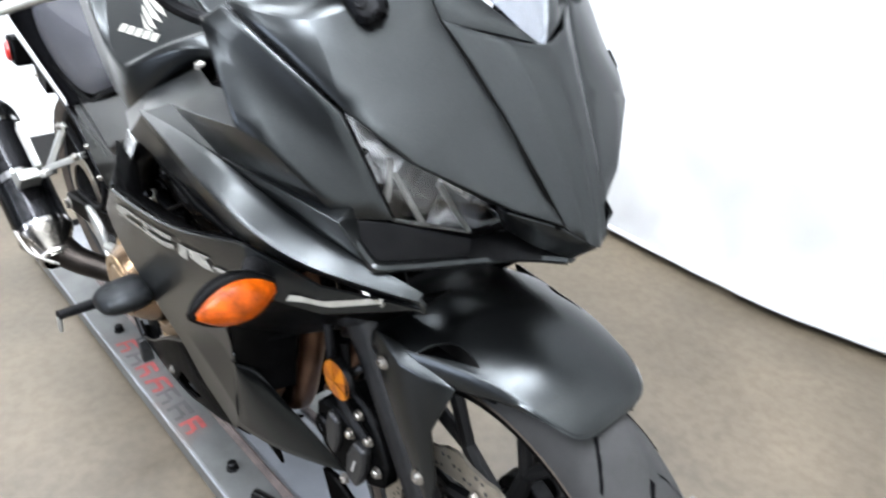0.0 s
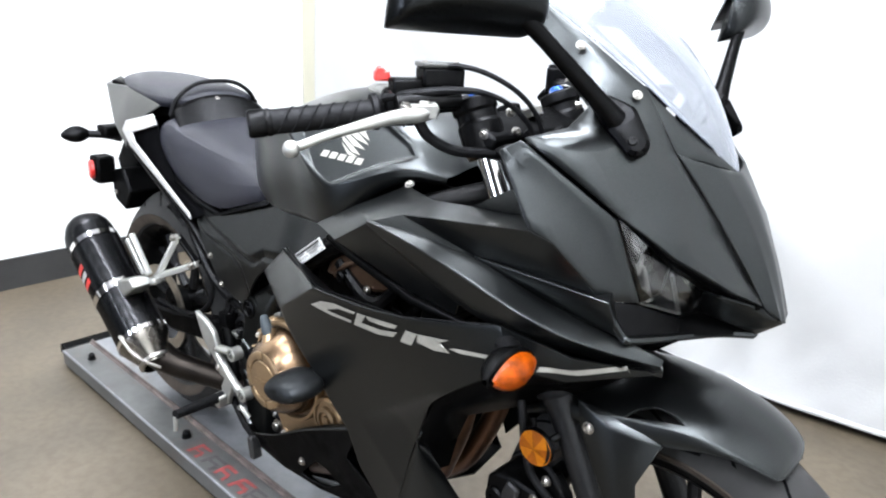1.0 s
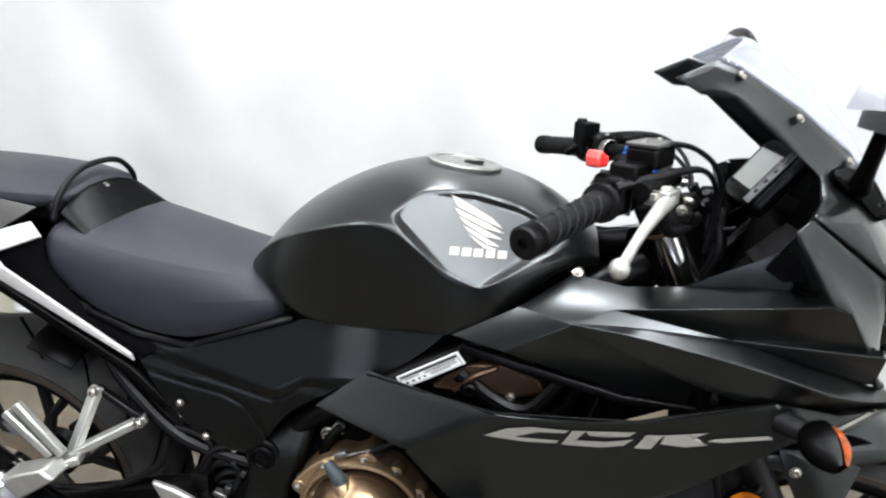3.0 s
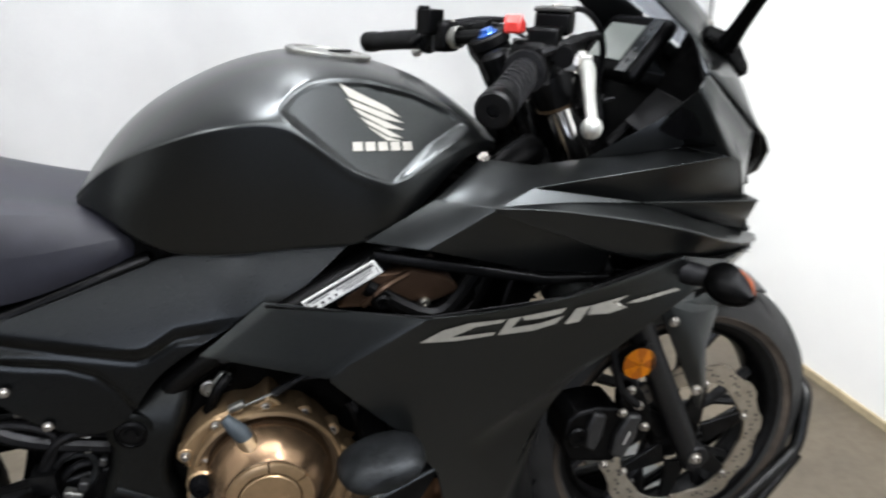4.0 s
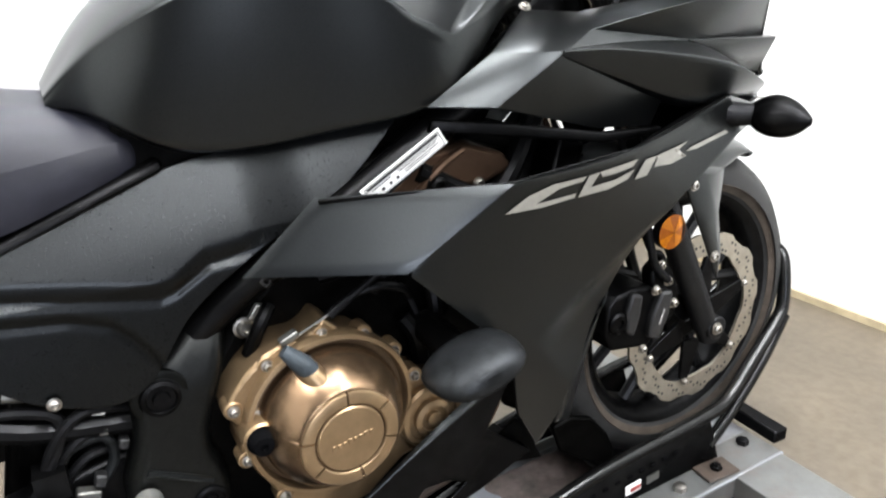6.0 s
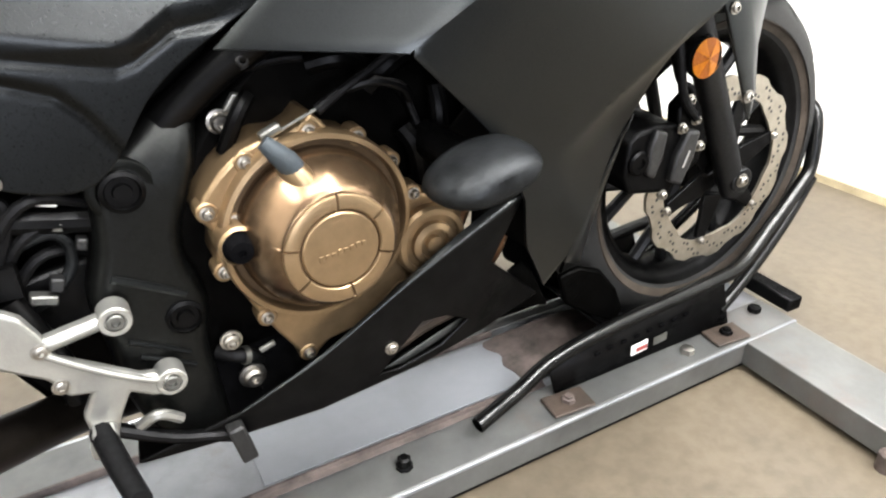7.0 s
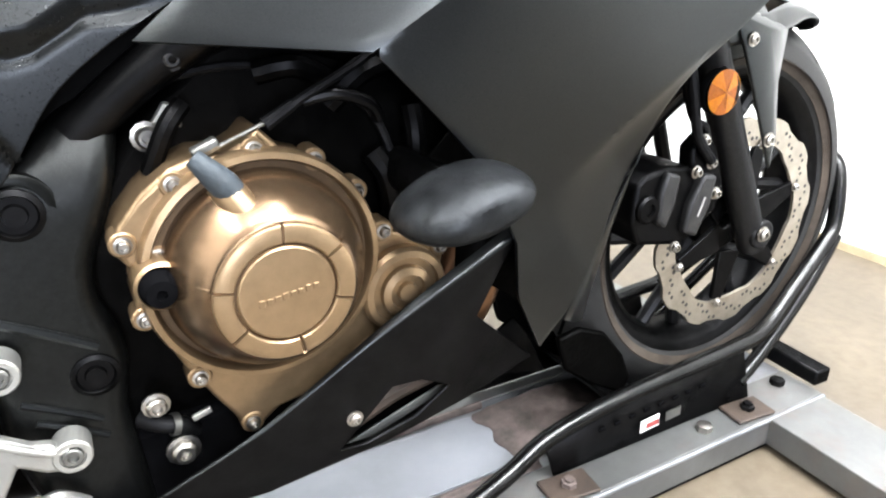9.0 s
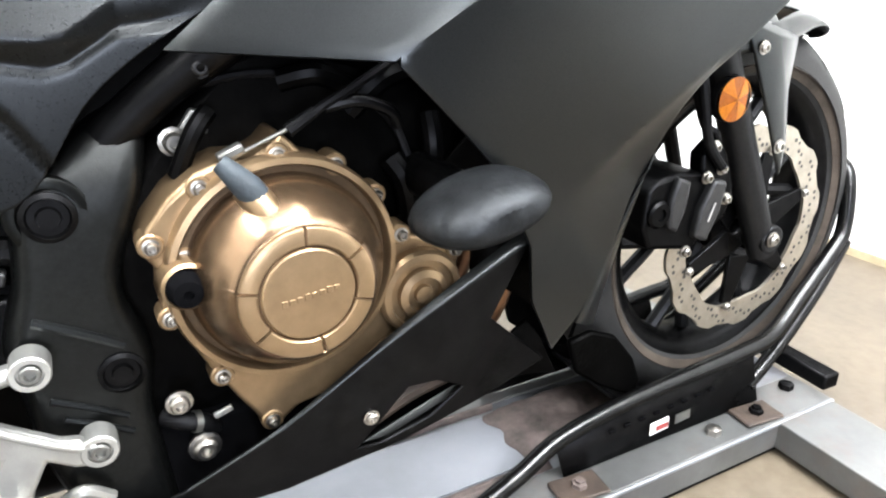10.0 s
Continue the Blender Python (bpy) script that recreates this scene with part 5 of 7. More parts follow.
part("seat_base", prism([(-1.225, 0.905), (-1.228, 0.940), (-1.56, 0.962), (-1.57, 0.94), (-1.42, 0.885)], -0.100, 0.100), PLASTIC, pillion, bevel=0.006)
part("seat_step", loft([[(-1.214 - 0.02 * abs(u) ** 2 - dx, 0.118 * u * (1 - 0.12 * k), z0 + (0.048 - 0.022 * abs(u) ** 2.2) * k) for u in np.linspace(-1, 1, 9)] for k, dx, z0 in ((0, 0.0, 0.902), (0.5, 0.004, 0.908), (1.0, 0.014, 0.912))]), PLASTIC, pillion, "black panel between the two seats", solid=0.012)
rows = []
for k in range(9):
    t = k / 8
    rows.append([(-1.150 - 0.070 * t, 0.128 * u * (1 - 0.10 * t), 0.872 + 0.050 * t + (0.020 + 0.012 * t) * (1 - abs(u) ** 2.4)) for u in np.linspace(-1, 1, 17)])
part("seat_bridge", loft(rows), PLASTIC, pillion, "black plastic bridge between the two seats", solid=0.006)
part("latch", bolt((-1.214, -0.006, 0.938), 0.009, axis=(1, 0, 0.1)), STEEL, pillion)
for s in (-1, 1):
    TAIL = [(-1.625, 0.050, 0.962), (-1.590, 0.102, 0.948), (-1.452, 0.150, 0.868), (-1.335, 0.176, 0.826), (-1.325, 0.174, 0.878), (-1.250, 0.128, 0.932), (-1.44, 0.112, 0.952), (-1.585, 0.0, 0.915), (-1.47, 0.09, 0.845), (-1.34, 0.12, 0.805)]
    tail = part("tail_cowl", facets(TAIL, [(0, 1, 6), (1, 2, 6), (2, 3, 4, 6), (4, 5, 6), (0, 7, 8, 1), (1, 8, 2), (2, 8, 9, 3)], s, 20, 0.8), TAILGREY, bike, "matte grey tapered tail cowl panel", solid=0.004, bevel=0.003)
    TRIM = [(-1.245, 0.150, 0.915), (-1.318, 0.180, 0.893), (-1.335, 0.183, 0.870), (-1.30, 0.184, 0.838), (-1.087, 0.160, 0.704), (-1.092, 0.160, 0.716), (-1.272, 0.186, 0.850), (-1.286, 0.184, 0.870), (-1.228, 0.152, 0.892)]
    part("silver_trim", facets(TRIM, [(0, 1, 7, 8), (1, 2, 3, 6, 7), (3, 4, 5, 6)], s, 30, 0.8), GREYTRIM, tail, "pale silver angled trim bar", solid=0.006, bevel=0.002)
    # near-black sheet: shade of the hollow inside the trim, as colour
    part("tail_inner", facets([(-1.238, 0.146, 0.905), (-1.300, 0.176, 0.885), (-1.298, 0.178, 0.842), (-1.092, 0.152, 0.704), (-1.05, 0.138, 0.722), (-1.17, 0.146, 0.775), (-1.23, 0.140, 0.850)], [(0, 1, 2, 6), (2, 3, 5, 6), (3, 4, 5)], s, 90), SHADE, tail, "near-black sheet painting the shade inside the trim", solid=0.004)
    part("trim_back", facets([(-1.335, 0.178, 0.862), (-1.30, 0.178, 0.828), (-1.10, 0.154, 0.690), (-1.035, 0.148, 0.622), (-1.060, 0.146, 0.622), (-1.12, 0.150, 0.680), (-1.31, 0.17, 0.810)], [(0, 1, 6), (1, 2, 5, 6), (2, 3, 4, 5)], s, 60), PLASTIC, tail, solid=0.012, bevel=0.002)
    COVER = [(-0.830, 0.150, 0.786), (-0.93, 0.150, 0.758), (-1.01, 0.148, 0.727), (-1.09, 0.150, 0.704), (-1.050, 0.152, 0.642), (-0.985, 0.152, 0.582), (-0.905, 0.152, 0.566), (-0.842, 0.154, 0.641), (-0.772, 0.158, 0.690), (-0.673, 0.170, 0.738), (-0.592, 0.190, 0.806), (-0.62, 0.184, 0.808), (-0.71, 0.166, 0.800), (-0.778, 0.156, 0.793), (-0.93, 0.152, 0.67), (-0.86, 0.156, 0.735), (-0.75, 0.166, 0.745), (-1.0, 0.14, 0.70)]
    skin = bowed([(*p, 1) for p in COVER])
    hi, lo = (smooth_line([Vector((COVER[i][0], COVER[i][1], COVER[i][2])) for i in ids], 8) for ids in ((3, 2, 1, 0, 13, 12, 11, 10), (4, 5, 6, 7, 8, 9, 10)))
    rows = []
    crease_a = [(-1.10, 0.712), (-1.0, 0.690), (-0.93, 0.676), (-0.889, 0.667), (-0.867, 0.663), (-0.852, 0.667), (-0.817, 0.688), (-0.783, 0.692), (-0.60, 0.700)]
    crease_b = [(-1.10, 0.690), (-1.0, 0.668), (-0.950, 0.660), (-0.916, 0.646), (-0.898, 0.626), (-0.880, 0.596), (-0.86, 0.55)]

    def relief(x, z):
        """The upper panel stands proud above a bevelled step, the lower one lies back behind a groove."""
        da = z - float(np.interp(x, [p[0] for p in crease_a], [p[1] for p in crease_a]))
        db = z - float(np.interp(x, [p[0] for p in crease_b], [p[1] for p in crease_b]))
        up_ = min(1, max(0, da / 0.022)) * min(1, max(0, (-0.70 - x) / 0.08))
        return -0.34 * max(0, z - 0.682) - 0.5 * max(0, z - 0.70) ** 2 + 0.006 * up_ * up_ * (3 - 2 * up_) - 0.0022 * math.exp(-(da / 0.005) ** 2) * min(1, max(0, (-0.76 - x) / 0.03)) - min(1, max(0, (-0.85 - x) / 0.02)) * (0.003 / (1 + math.exp(db / 0.003)) + 0.003 * math.exp(-(db / 0.005) ** 2))

    for k in range(141):
        p, q = (line[int(k * (len(line) - 1) / 140)].lerp(line[min(len(line) - 1, int(k * (len(line) - 1) / 140) + 1)], k * (len(line) - 1) / 140 % 1) for line in (hi, lo))
        pts = [p.lerp(q, v) for v in np.linspace(0, 1, 81)]
        rows.append([(m.x, s * (skin(m.x, m.z) + relief(m.x, m.z)), m.z) for m in pts])
    cover = part("side_cover", outward(loft(rows), s), COVERPAINT, bike, "black plastic side cover below the seat", solid=0.004, sharp=40)
    for x, z in ((-1.018, 0.639), (-0.978, 0.585)):
        part("screw", bolt((x, s * 0.154, z), 0.005, s), STEEL, cover, "zinc screw")
part("tail_light", facets([(-1.592, 0.030, 0.945), (-1.588, 0.0, 0.915), (-1.600, 0.0, 0.950)], [(0, 1, 2)], -1), RED, bike, "red tail light", solid=0.01)
plate = part("plate_bracket", prism([(-1.50, 0.86), (-1.47, 0.80), (-1.60, 0.72), (-1.64, 0.615), (-1.69, 0.63), (-1.73, 0.72), (-1.66, 0.80), (-1.58, 0.87)], -0.035, 0.035), PLASTIC, bike, "black plate bracket behind the tail", bevel=0.006)
part("lamp_box", box((-1.685, -0.095, 0.705), (0.055, 0.05, 0.075)), PLASTIC, plate, bevel=0.006)
part("plate_holder", prism([(-1.60, 0.72), (-1.56, 0.66), (-1.60, 0.60), (-1.66, 0.62), (-1.68, 0.70)], -0.08, 0.08), PLASTIC, plate, bevel=0.006)
part("reflector", lathe([(0.026, 0), (0.026, 0.008), (0.021, 0.012), (0, 0.013)], (-1.690, -0.119, 0.705), (-0.25, -1, 0), 24), RED, plate, "round red reflector")
part("screw", bolt((-1.64, -0.083, 0.645), 0.005), STEEL, plate)
part("signal_bracket", box((-1.612, -0.085, 0.822), (0.055, 0.07, 0.028)), PLASTIC, plate, bevel=0.005)

# ---- frame, engine, exhaust ----
for s in (-1, 1):
    spar = part("frame_spar", tube([(-0.33, s * 0.07, 0.90), (-0.45, s * 0.14, 0.855), (-0.60, s * 0.165, 0.765), (-0.72, s * 0.150, 0.690), (-0.785, s * 0.130, 0.645), (-0.85, s * 0.112, 0.59)], [0.024, 0.022, 0.020, 0.019, 0.018, 0.018], 12, 4), BLACKMETAL, bike, "black steel frame tube")
    part("frame_tube", tube([(-0.33, s * 0.06, 0.84), (-0.42, s * 0.12, 0.70), (-0.50, s * 0.13, 0.60)], 0.016, 10), BLACKMETAL, spar)
    part("frame_tube", tube([(-0.58, s * 0.155, 0.745), (-0.48, s * 0.16, 0.70), (-0.40, s * 0.14, 0.80)], 0.013, 10), BLACKMETAL, spar)
    hi_, lo_ = (smooth_line([Vector((x, 0, z)) for x, z in line], 8) for line in (
        ((-0.790, 0.662), (-0.822, 0.636), (-0.850, 0.617), (-0.870, 0.600), (-0.893, 0.583), (-0.912, 0.556), (-0.922, 0.500), (-0.938, 0.450), (-0.934, 0.400), (-0.930, 0.340), (-0.912, 0.280), (-0.880, 0.245)),
        ((-0.765, 0.655), (-0.792, 0.638), (-0.806, 0.606), (-0.815, 0.572), (-0.828, 0.537), (-0.842, 0.502), (-0.844, 0.470), (-0.834, 0.440), (-0.831, 0.412), (-0.838, 0.370), (-0.836, 0.325), (-0.830, 0.245))))
    rows = []
    for k in range(67):
        p, q = (line[round(k * (len(line) - 1) / 66)] for line in (hi_, lo_))
        row = [(p.x, s * 0.100, p.z)]
        for v in (0, 0.02, 0.06, 0.12, 0.2, 0.35, 0.5, 0.65, 0.8, 0.88, 0.94, 0.98, 1.0):
            m = p.lerp(q, v)
            edge_ = min(v, 1 - v) * (p - q).length
            lean = 5.2 * max(0, m.z - 0.548) ** 2
            row.append((m.x, s * (0.148 - lean - 0.016 * max(0, 1 - edge_ / 0.012) ** 2), m.z))
        rows.append(row + [(q.x, s * 0.100, q.z)])
    part("pivot_plate", outward(loft(rows), s), FRAMEBLACK, spar, "black cast frame pivot plate", sharp=60)
    for x, z, r in ((-0.886, 0.555, 0.020), (-0.858, 0.412, 0.019)):
        part("plug", lathe([(r, 0), (r, 0.003), (r * 0.8, 0.005), (r * 0.72, 0.002), (r * 0.45, 0.002), (r * 0.4, 0.006), (0, 0.006)], (x, s * 0.147, z), (0, s, 0), 20), PLASTIC, spar, "black rubber frame plug")
    part("plug_seat", lathe([(0.031, -0.006), (0.030, -0.001), (0.027, 0.0006), (0.022, 0.0004), (0.021, -0.001)], (-0.886, s * 0.147, 0.555), (0, s, 0), 28), SATIN, spar)
    for (xa, za), (xb, zb), rr in (((-0.914, 0.473), (-0.852, 0.437), 0.0042), ((-0.914, 0.401), (-0.860, 0.369), 0.003), ((-0.907, 0.381), (-0.858, 0.352), 0.003)):
        part("rib", tube([(xa, s * 0.1485, za), ((xa + xb) / 2, s * 0.1485, (za + zb) / 2 + 0.001), (xb, s * 0.148, zb)], rr, 8), PAINT, spar)
    part("bolt", bolt((-0.764, s * 0.150, 0.657), 0.0065, s, 0.006), GREYCAST, spar)
    part("mount_tab", prism([(-0.783, 0.606), (-0.772, 0.622), (-0.758, 0.618), (-0.760, 0.600)], s * 0.128, s * 0.120), ALU, spar, "bare zinc tab beside the mount bolt", bevel=0.002)
    part("bolt", bolt((-0.787, s * 0.118, 0.595), 0.0092, s, 0.012), STEEL, spar, "zinc engine mount bolt")
    part("bolt", bolt((-0.802, s * 0.140, 0.310), 0.0115, s, 0.012), STEEL, spar, "zinc engine mount bolt")
    part("bolt", bolt((-0.818, s * 0.142, 0.365), 0.009, s, 0.010), STEEL, spar)
    # the rail under the passenger
    part("seat_rail", tube([(-0.80, s * 0.12, 0.70), (-1.05, s * 0.125, 0.715), (-1.30, s * 0.12, 0.82), (-1.55, s * 0.06, 0.88)], 0.016, 10), BLACKMETAL, spar)
    part("stay", tube([(-0.90, s * 0.12, 0.52), (-1.03, s * 0.13, 0.56), (-1.12, s * 0.13, 0.645), (-1.16, s * 0.12, 0.70)], 0.012, 10), BLACKMETAL, spar)

# engine block, head and inner bodies carry cavity shade in their black
engine = part("engine", prism([(-0.86, 0.33), (-0.86, 0.52), (-0.80, 0.60), (-0.74, 0.66), (-0.62, 0.70), (-0.50, 0.70), (-0.44, 0.62), (-0.50, 0.48), (-0.53, 0.36), (-0.60, 0.27), (-0.78, 0.27)], -0.115, 0.115), SHADEBLACK, bike, "black and bronze parallel-twin engine", bevel=0.012)
CASE = [(-0.742, 0.322), (-0.770, 0.368), (-0.790, 0.405), (-0.806, 0.440), (-0.821, 0.470), (-0.815, 0.498), (-0.831, 0.522), (-0.822, 0.540), (-0.803, 0.562), (-0.782, 0.578), (-0.759, 0.586), (-0.737, 0.585), (-0.723, 0.592), (-0.711, 0.604), (-0.699, 0.592), (-0.690, 0.580), (-0.668, 0.573), (-0.645, 0.553), (-0.626, 0.527), (-0.612, 0.506), (-0.600, 0.496), (-0.570, 0.486), (-0.548, 0.478), (-0.543, 0.458), (-0.552, 0.420), (-0.585, 0.390), (-0.628, 0.386), (-0.677, 0.349), (-0.716, 0.342)]
part("crankcase_cover", prism(CASE, -0.166, -0.110), BRONZE, engine, "bronze painted crankcase cover", bevel=0.006, seg=3)
cc = (-0.716, 0, 0.487)
part("clutch_ring", lathe([(0.101, 0.160), (0.101, 0.174), (0.099, 0.179), (0.094, 0.180), (0.092, 0.177), (0.0915, 0.166)], cc, (0, -1, 0), 72), BRONZE, engine)
# flat ring whose darker bronze paints in the shade of the groove
part("gap_ring", lathe([(0.0918, 0.1672), (0.084, 0.1672)], cc, (0, -1, 0), 72), DARKBRONZE, engine, "dark ring with painted groove shade round the clutch cover")
clutch = part("clutch_cover", lathe([(0.0845, 0.165), (0.0845, 0.178), (0.0835, 0.184), (0.081, 0.191), (0.076, 0.202), (0.069, 0.2135), (0.0625, 0.2215), (0.059, 0.2255), (0.0560, 0.2275), (0.030, 0.2275), (0, 0.2275)], cc, (0, -1, 0), 72), CONEBRONZE, engine, "domed bronze clutch cover", sharp=40)
for k in range(6):                                         # the face: six raised pads round a raised disc
    a0, a1 = (radians(v) for v in ((36, 88), (91, 166), (169, 214), (217, 278), (282, 341), (344, 393))[k])
    rows = []
    for a in np.linspace(a0, a1, 13):
        rows.append([(cc[0] + r * math.cos(a), -h, cc[2] + r * math.sin(a)) for r, h in ((0.0565, 0.2268), (0.0562, 0.2300), (0.0545, 0.2312), (0.0425, 0.2312), (0.0412, 0.2300), (0.0410, 0.2268))])
    part("face_pad", loft(rows, cap=True), BRONZE, clutch, sharp=40)
part("face_disc", lathe([(0.0388, 0.2270), (0.0388, 0.2300), (0.0374, 0.2315), (0.034, 0.2318), (0, 0.2322)], cc, (0, -1, 0), 56), BRONZE, clutch, "flat bronze centre disc", sharp=40)
for k in range(8):                                         # raised unreadable lettering
    part("emboss", box((-0.737 + 0.0062 * k, -0.2326, 0.4835 + 0.0009 * k), (0.0046, 0.0012, 0.0042 if k % 3 else 0.0058)), BRONZE, clutch, bevel=0.0004)
for deg in (167, 36, 280):
    a = radians(deg)
    part("fin", tube([Vector(cc) + Vector((r * math.cos(a), -h, r * math.sin(a))) for r, h in ((0.0575, 0.2265), (0.070, 0.2075), (0.0825, 0.1815))], 0.0018, 6, 3), CONEBRONZE, clutch)
part("pulse_cover", lathe([(0.043, 0.150), (0.043, 0.176), (0.040, 0.180), (0.034, 0.181), (0.033, 0.177), (0.026, 0.177), (0.025, 0.183), (0.018, 0.185), (0.017, 0.180), (0.010, 0.180), (0.009, 0.185), (0, 0.186)], (-0.590, 0, 0.437), (0, -1, 0), 40), BRONZE, engine, "small ringed bronze timing cover")
for x, z in ((-0.821, 0.525), (-0.779, 0.567), (-0.715, 0.586), (-0.666, 0.571), (-0.630, 0.538), (-0.815, 0.460), (-0.781, 0.395), (-0.742, 0.335), (-0.606, 0.496), (-0.548, 0.470), (-0.797, 0.511)):
    b = part("case_bolt", lathe([(0.0105, -0.02), (0.0105, 0.001), (0.0092, 0.0025), (0, 0.0025)], (x, -0.165, z), (0, -1, 0), 18), BRONZE, engine)
    part("bolt", bolt((x, -0.1668, z), 0.0052, -1, 0.0075), STEEL, engine, "zinc flange bolt")
part("oil_filler", tube([(-0.748, -0.190, 0.570), (-0.737, -0.200, 0.552), (-0.724, -0.208, 0.532), (-0.716, -0.208, 0.518)], [0.0125, 0.0135, 0.0135, 0.011], 18, 3), BRONZE, engine, "bronze sensor port")
bm = tube([(-0.7415, -0.197, 0.562), (-0.748, -0.196, 0.571), (-0.758, -0.194, 0.583), (-0.766, -0.191, 0.592)], [0.0112, 0.0118, 0.0095, 0.007], 14, 4)
part("filler_plug", bm, BOOT, engine, "blue-grey rubber sensor boot")
part("clutch_cable", tube([(-0.700, -0.165, 0.605), (-0.672, -0.165, 0.622), (-0.640, -0.16, 0.636), (-0.600, -0.15, 0.655), (-0.56, -0.13, 0.68)], 0.0042, 8), GRIP, engine, "black clutch cable")
part("cable_end", tube([(-0.752, -0.168, 0.588), (-0.730, -0.166, 0.596), (-0.700, -0.165, 0.607)], [0.0025, 0.0016, 0.0022], 8), ZINC, engine, "dull cable end")
part("cable_clevis", box((-0.752, -0.166, 0.592), (0.022, 0.012, 0.008), Matrix.Rotation(-0.4, 4, "Y")), ZINC, engine, bevel=0.002)
part("cable_hanger", tube([(-0.668, -0.155, 0.618), (-0.640, -0.160, 0.622), (-0.612, -0.160, 0.612), (-0.600, -0.155, 0.596)], 0.0055, 10), BLACKMETAL, engine, "black cable guide")
part("cable_boot", tube([(-0.704, -0.165, 0.604), (-0.680, -0.165, 0.618)], [0.006, 0.005], 10, 2), GRIP, engine)
part("sensor", lathe([(0.015, 0.15), (0.015, 0.194), (0.013, 0.200), (0.011, 0.206), (0.004, 0.207), (0.004, 0.204), (0, 0.204)], (-0.803, 0, 0.496), (0, -1, 0), 20), SHADE, engine, "black oil sight plug")
part("sensor_ring", lathe([(0.020, 0.15), (0.020, 0.190), (0.0175, 0.193), (0.015, 0.188)], (-0.801, 0, 0.496), (0, -1, 0), 24), BRONZE, engine)
part("cylinder_head", prism([(-0.68, 0.66), (-0.66, 0.76), (-0.55, 0.775), (-0.43, 0.74), (-0.40, 0.66), (-0.48, 0.60)], -0.135, 0.135), SHADEBLACK, engine, bevel=0.01)
head = part("head_cover", prism([(-0.62, 0.715), (-0.605, 0.745), (-0.585, 0.762), (-0.52, 0.768), (-0.465, 0.750), (-0.450, 0.728), (-0.49, 0.715)], -0.160, 0.160), HEADBRONZE, engine, "dark bronze cylinder head cover", bevel=0.008, seg=3)
part("head_rib", tube([(-0.585, -0.161, 0.72), (-0.555, -0.166, 0.748), (-0.525, -0.163, 0.762)], 0.005, 8), HEADBRONZE, engine)
part("bolt", bolt((-0.561, -0.166, 0.727), 0.0105, -1, 0.010), BLACKMETAL, engine, "black mount bolt")
part("bolt", bolt((-0.503, -0.162, 0.718), 0.006, -1, 0.006), STEEL, engine)
for s in (-1, 1):
    part("hose", tube([(-0.60, s * 0.13, 0.665), (-0.54, s * 0.14, 0.675), (-0.48, s * 0.14, 0.69), (-0.43, s * 0.12, 0.67)], 0.009, 10), GRIP, engine)
    part("wire", tube([(-0.80, s * 0.11, 0.63), (-0.72, s * 0.12, 0.645), (-0.66, s * 0.13, 0.635), (-0.60, s * 0.13, 0.60), (-0.58, s * 0.14, 0.55)], 0.004, 8), GRIP, engine)
for x, z, dx, dz, r in ((-0.64, 0.61, 0.05, 0.03, 0.012), (-0.70, 0.64, 0.06, -0.01, 0.010), (-0.60, 0.56, 0.02, -0.06, 0.012), (-0.56, 0.60, 0.0, -0.09, 0.010), (-0.76, 0.62, -0.03, -0.05, 0.008)):
    part("hose", tube([(x, -0.135, z), (x + dx * 0.5, -0.145, z + dz * 0.5 + 0.01), (x + dx, -0.135, z + dz)], r, 10), PLASTIC, engine)
radiator = part("radiator", prism([(-0.425, 0.45), (-0.335, 0.74), (-0.375, 0.755), (-0.46, 0.46)], -0.155, 0.155), BLACKMETAL, bike, "black radiator core", bevel=0.004)
for k in range(14):
    z = 0.475 + 0.019 * k
    part("radiator_fin", box((-0.4165 + 0.309 * (z - 0.45), 0, z), (0.006, 0.29, 0.003)), PLASTIC, radiator, smooth=False)

for s in (-1, 1):
    # added sheets that paint the space beside the radiator as shade
    part("inner_shade_sheet", facets([(-0.405, 0.165, 0.640), (-0.375, 0.150, 0.520), (-0.405, 0.140, 0.410), (-0.470, 0.140, 0.440), (-0.500, 0.150, 0.600)], [(0, 1, 2, 3, 4)], s), SHADE, radiator, "added near-black sheet painting the shade beside the radiator", solid=0.004)

# added black sheet: covers the pipes with painted shade beside the engine
part("side_shade_sheet", facets([(-0.50, 0.150, 0.60), (-0.40, 0.160, 0.64), (-0.385, 0.150, 0.50), (-0.44, 0.140, 0.452), (-0.55, 0.138, 0.452), (-0.60, 0.140, 0.50)], [(0, 1, 2, 3, 4, 5)], -1), SHADEBLACK, radiator, "added black sheet painting the shade beside the engine", solid=0.004)
# sump kept near-black: the shade under the engine is in its colour
part("oil_pan", prism([(-0.90, 0.235), (-0.90, 0.33), (-0.55, 0.34), (-0.47, 0.30), (-0.50, 0.245)], -0.125, 0.125), SHADE, engine, "sump with its shade painted in near-black", bevel=0.01)
part("lower_sheet", facets([(-0.50, 0.118, 0.46), (-0.40, 0.130, 0.47), (-0.385, 0.125, 0.40), (-0.405, 0.120, 0.345), (-0.455, 0.116, 0.385), (-0.50, 0.116, 0.40)], [(0, 1, 2, 3, 4, 5)], -1), SHADEBLACK, radiator, "black sheet ahead of the header pipe", solid=0.004)
part("pan_brace", facets([(-0.462, 0.130, 0.324), (-0.430, 0.130, 0.344), (-0.409, 0.130, 0.316), (-0.380, 0.130, 0.255), (-0.440, 0.130, 0.270)], [(0, 1, 2, 3, 4)], -1), SHADEBLACK, radiator, "black brace below the header pipe", solid=0.006)
part("oil_hose", tube([(-0.832, -0.128, 0.345), (-0.815, -0.140, 0.342), (-0.800, -0.140, 0.336), (-0.790, -0.128, 0.318)], 0.0085, 12), GRIP, engine, "black oil hose")
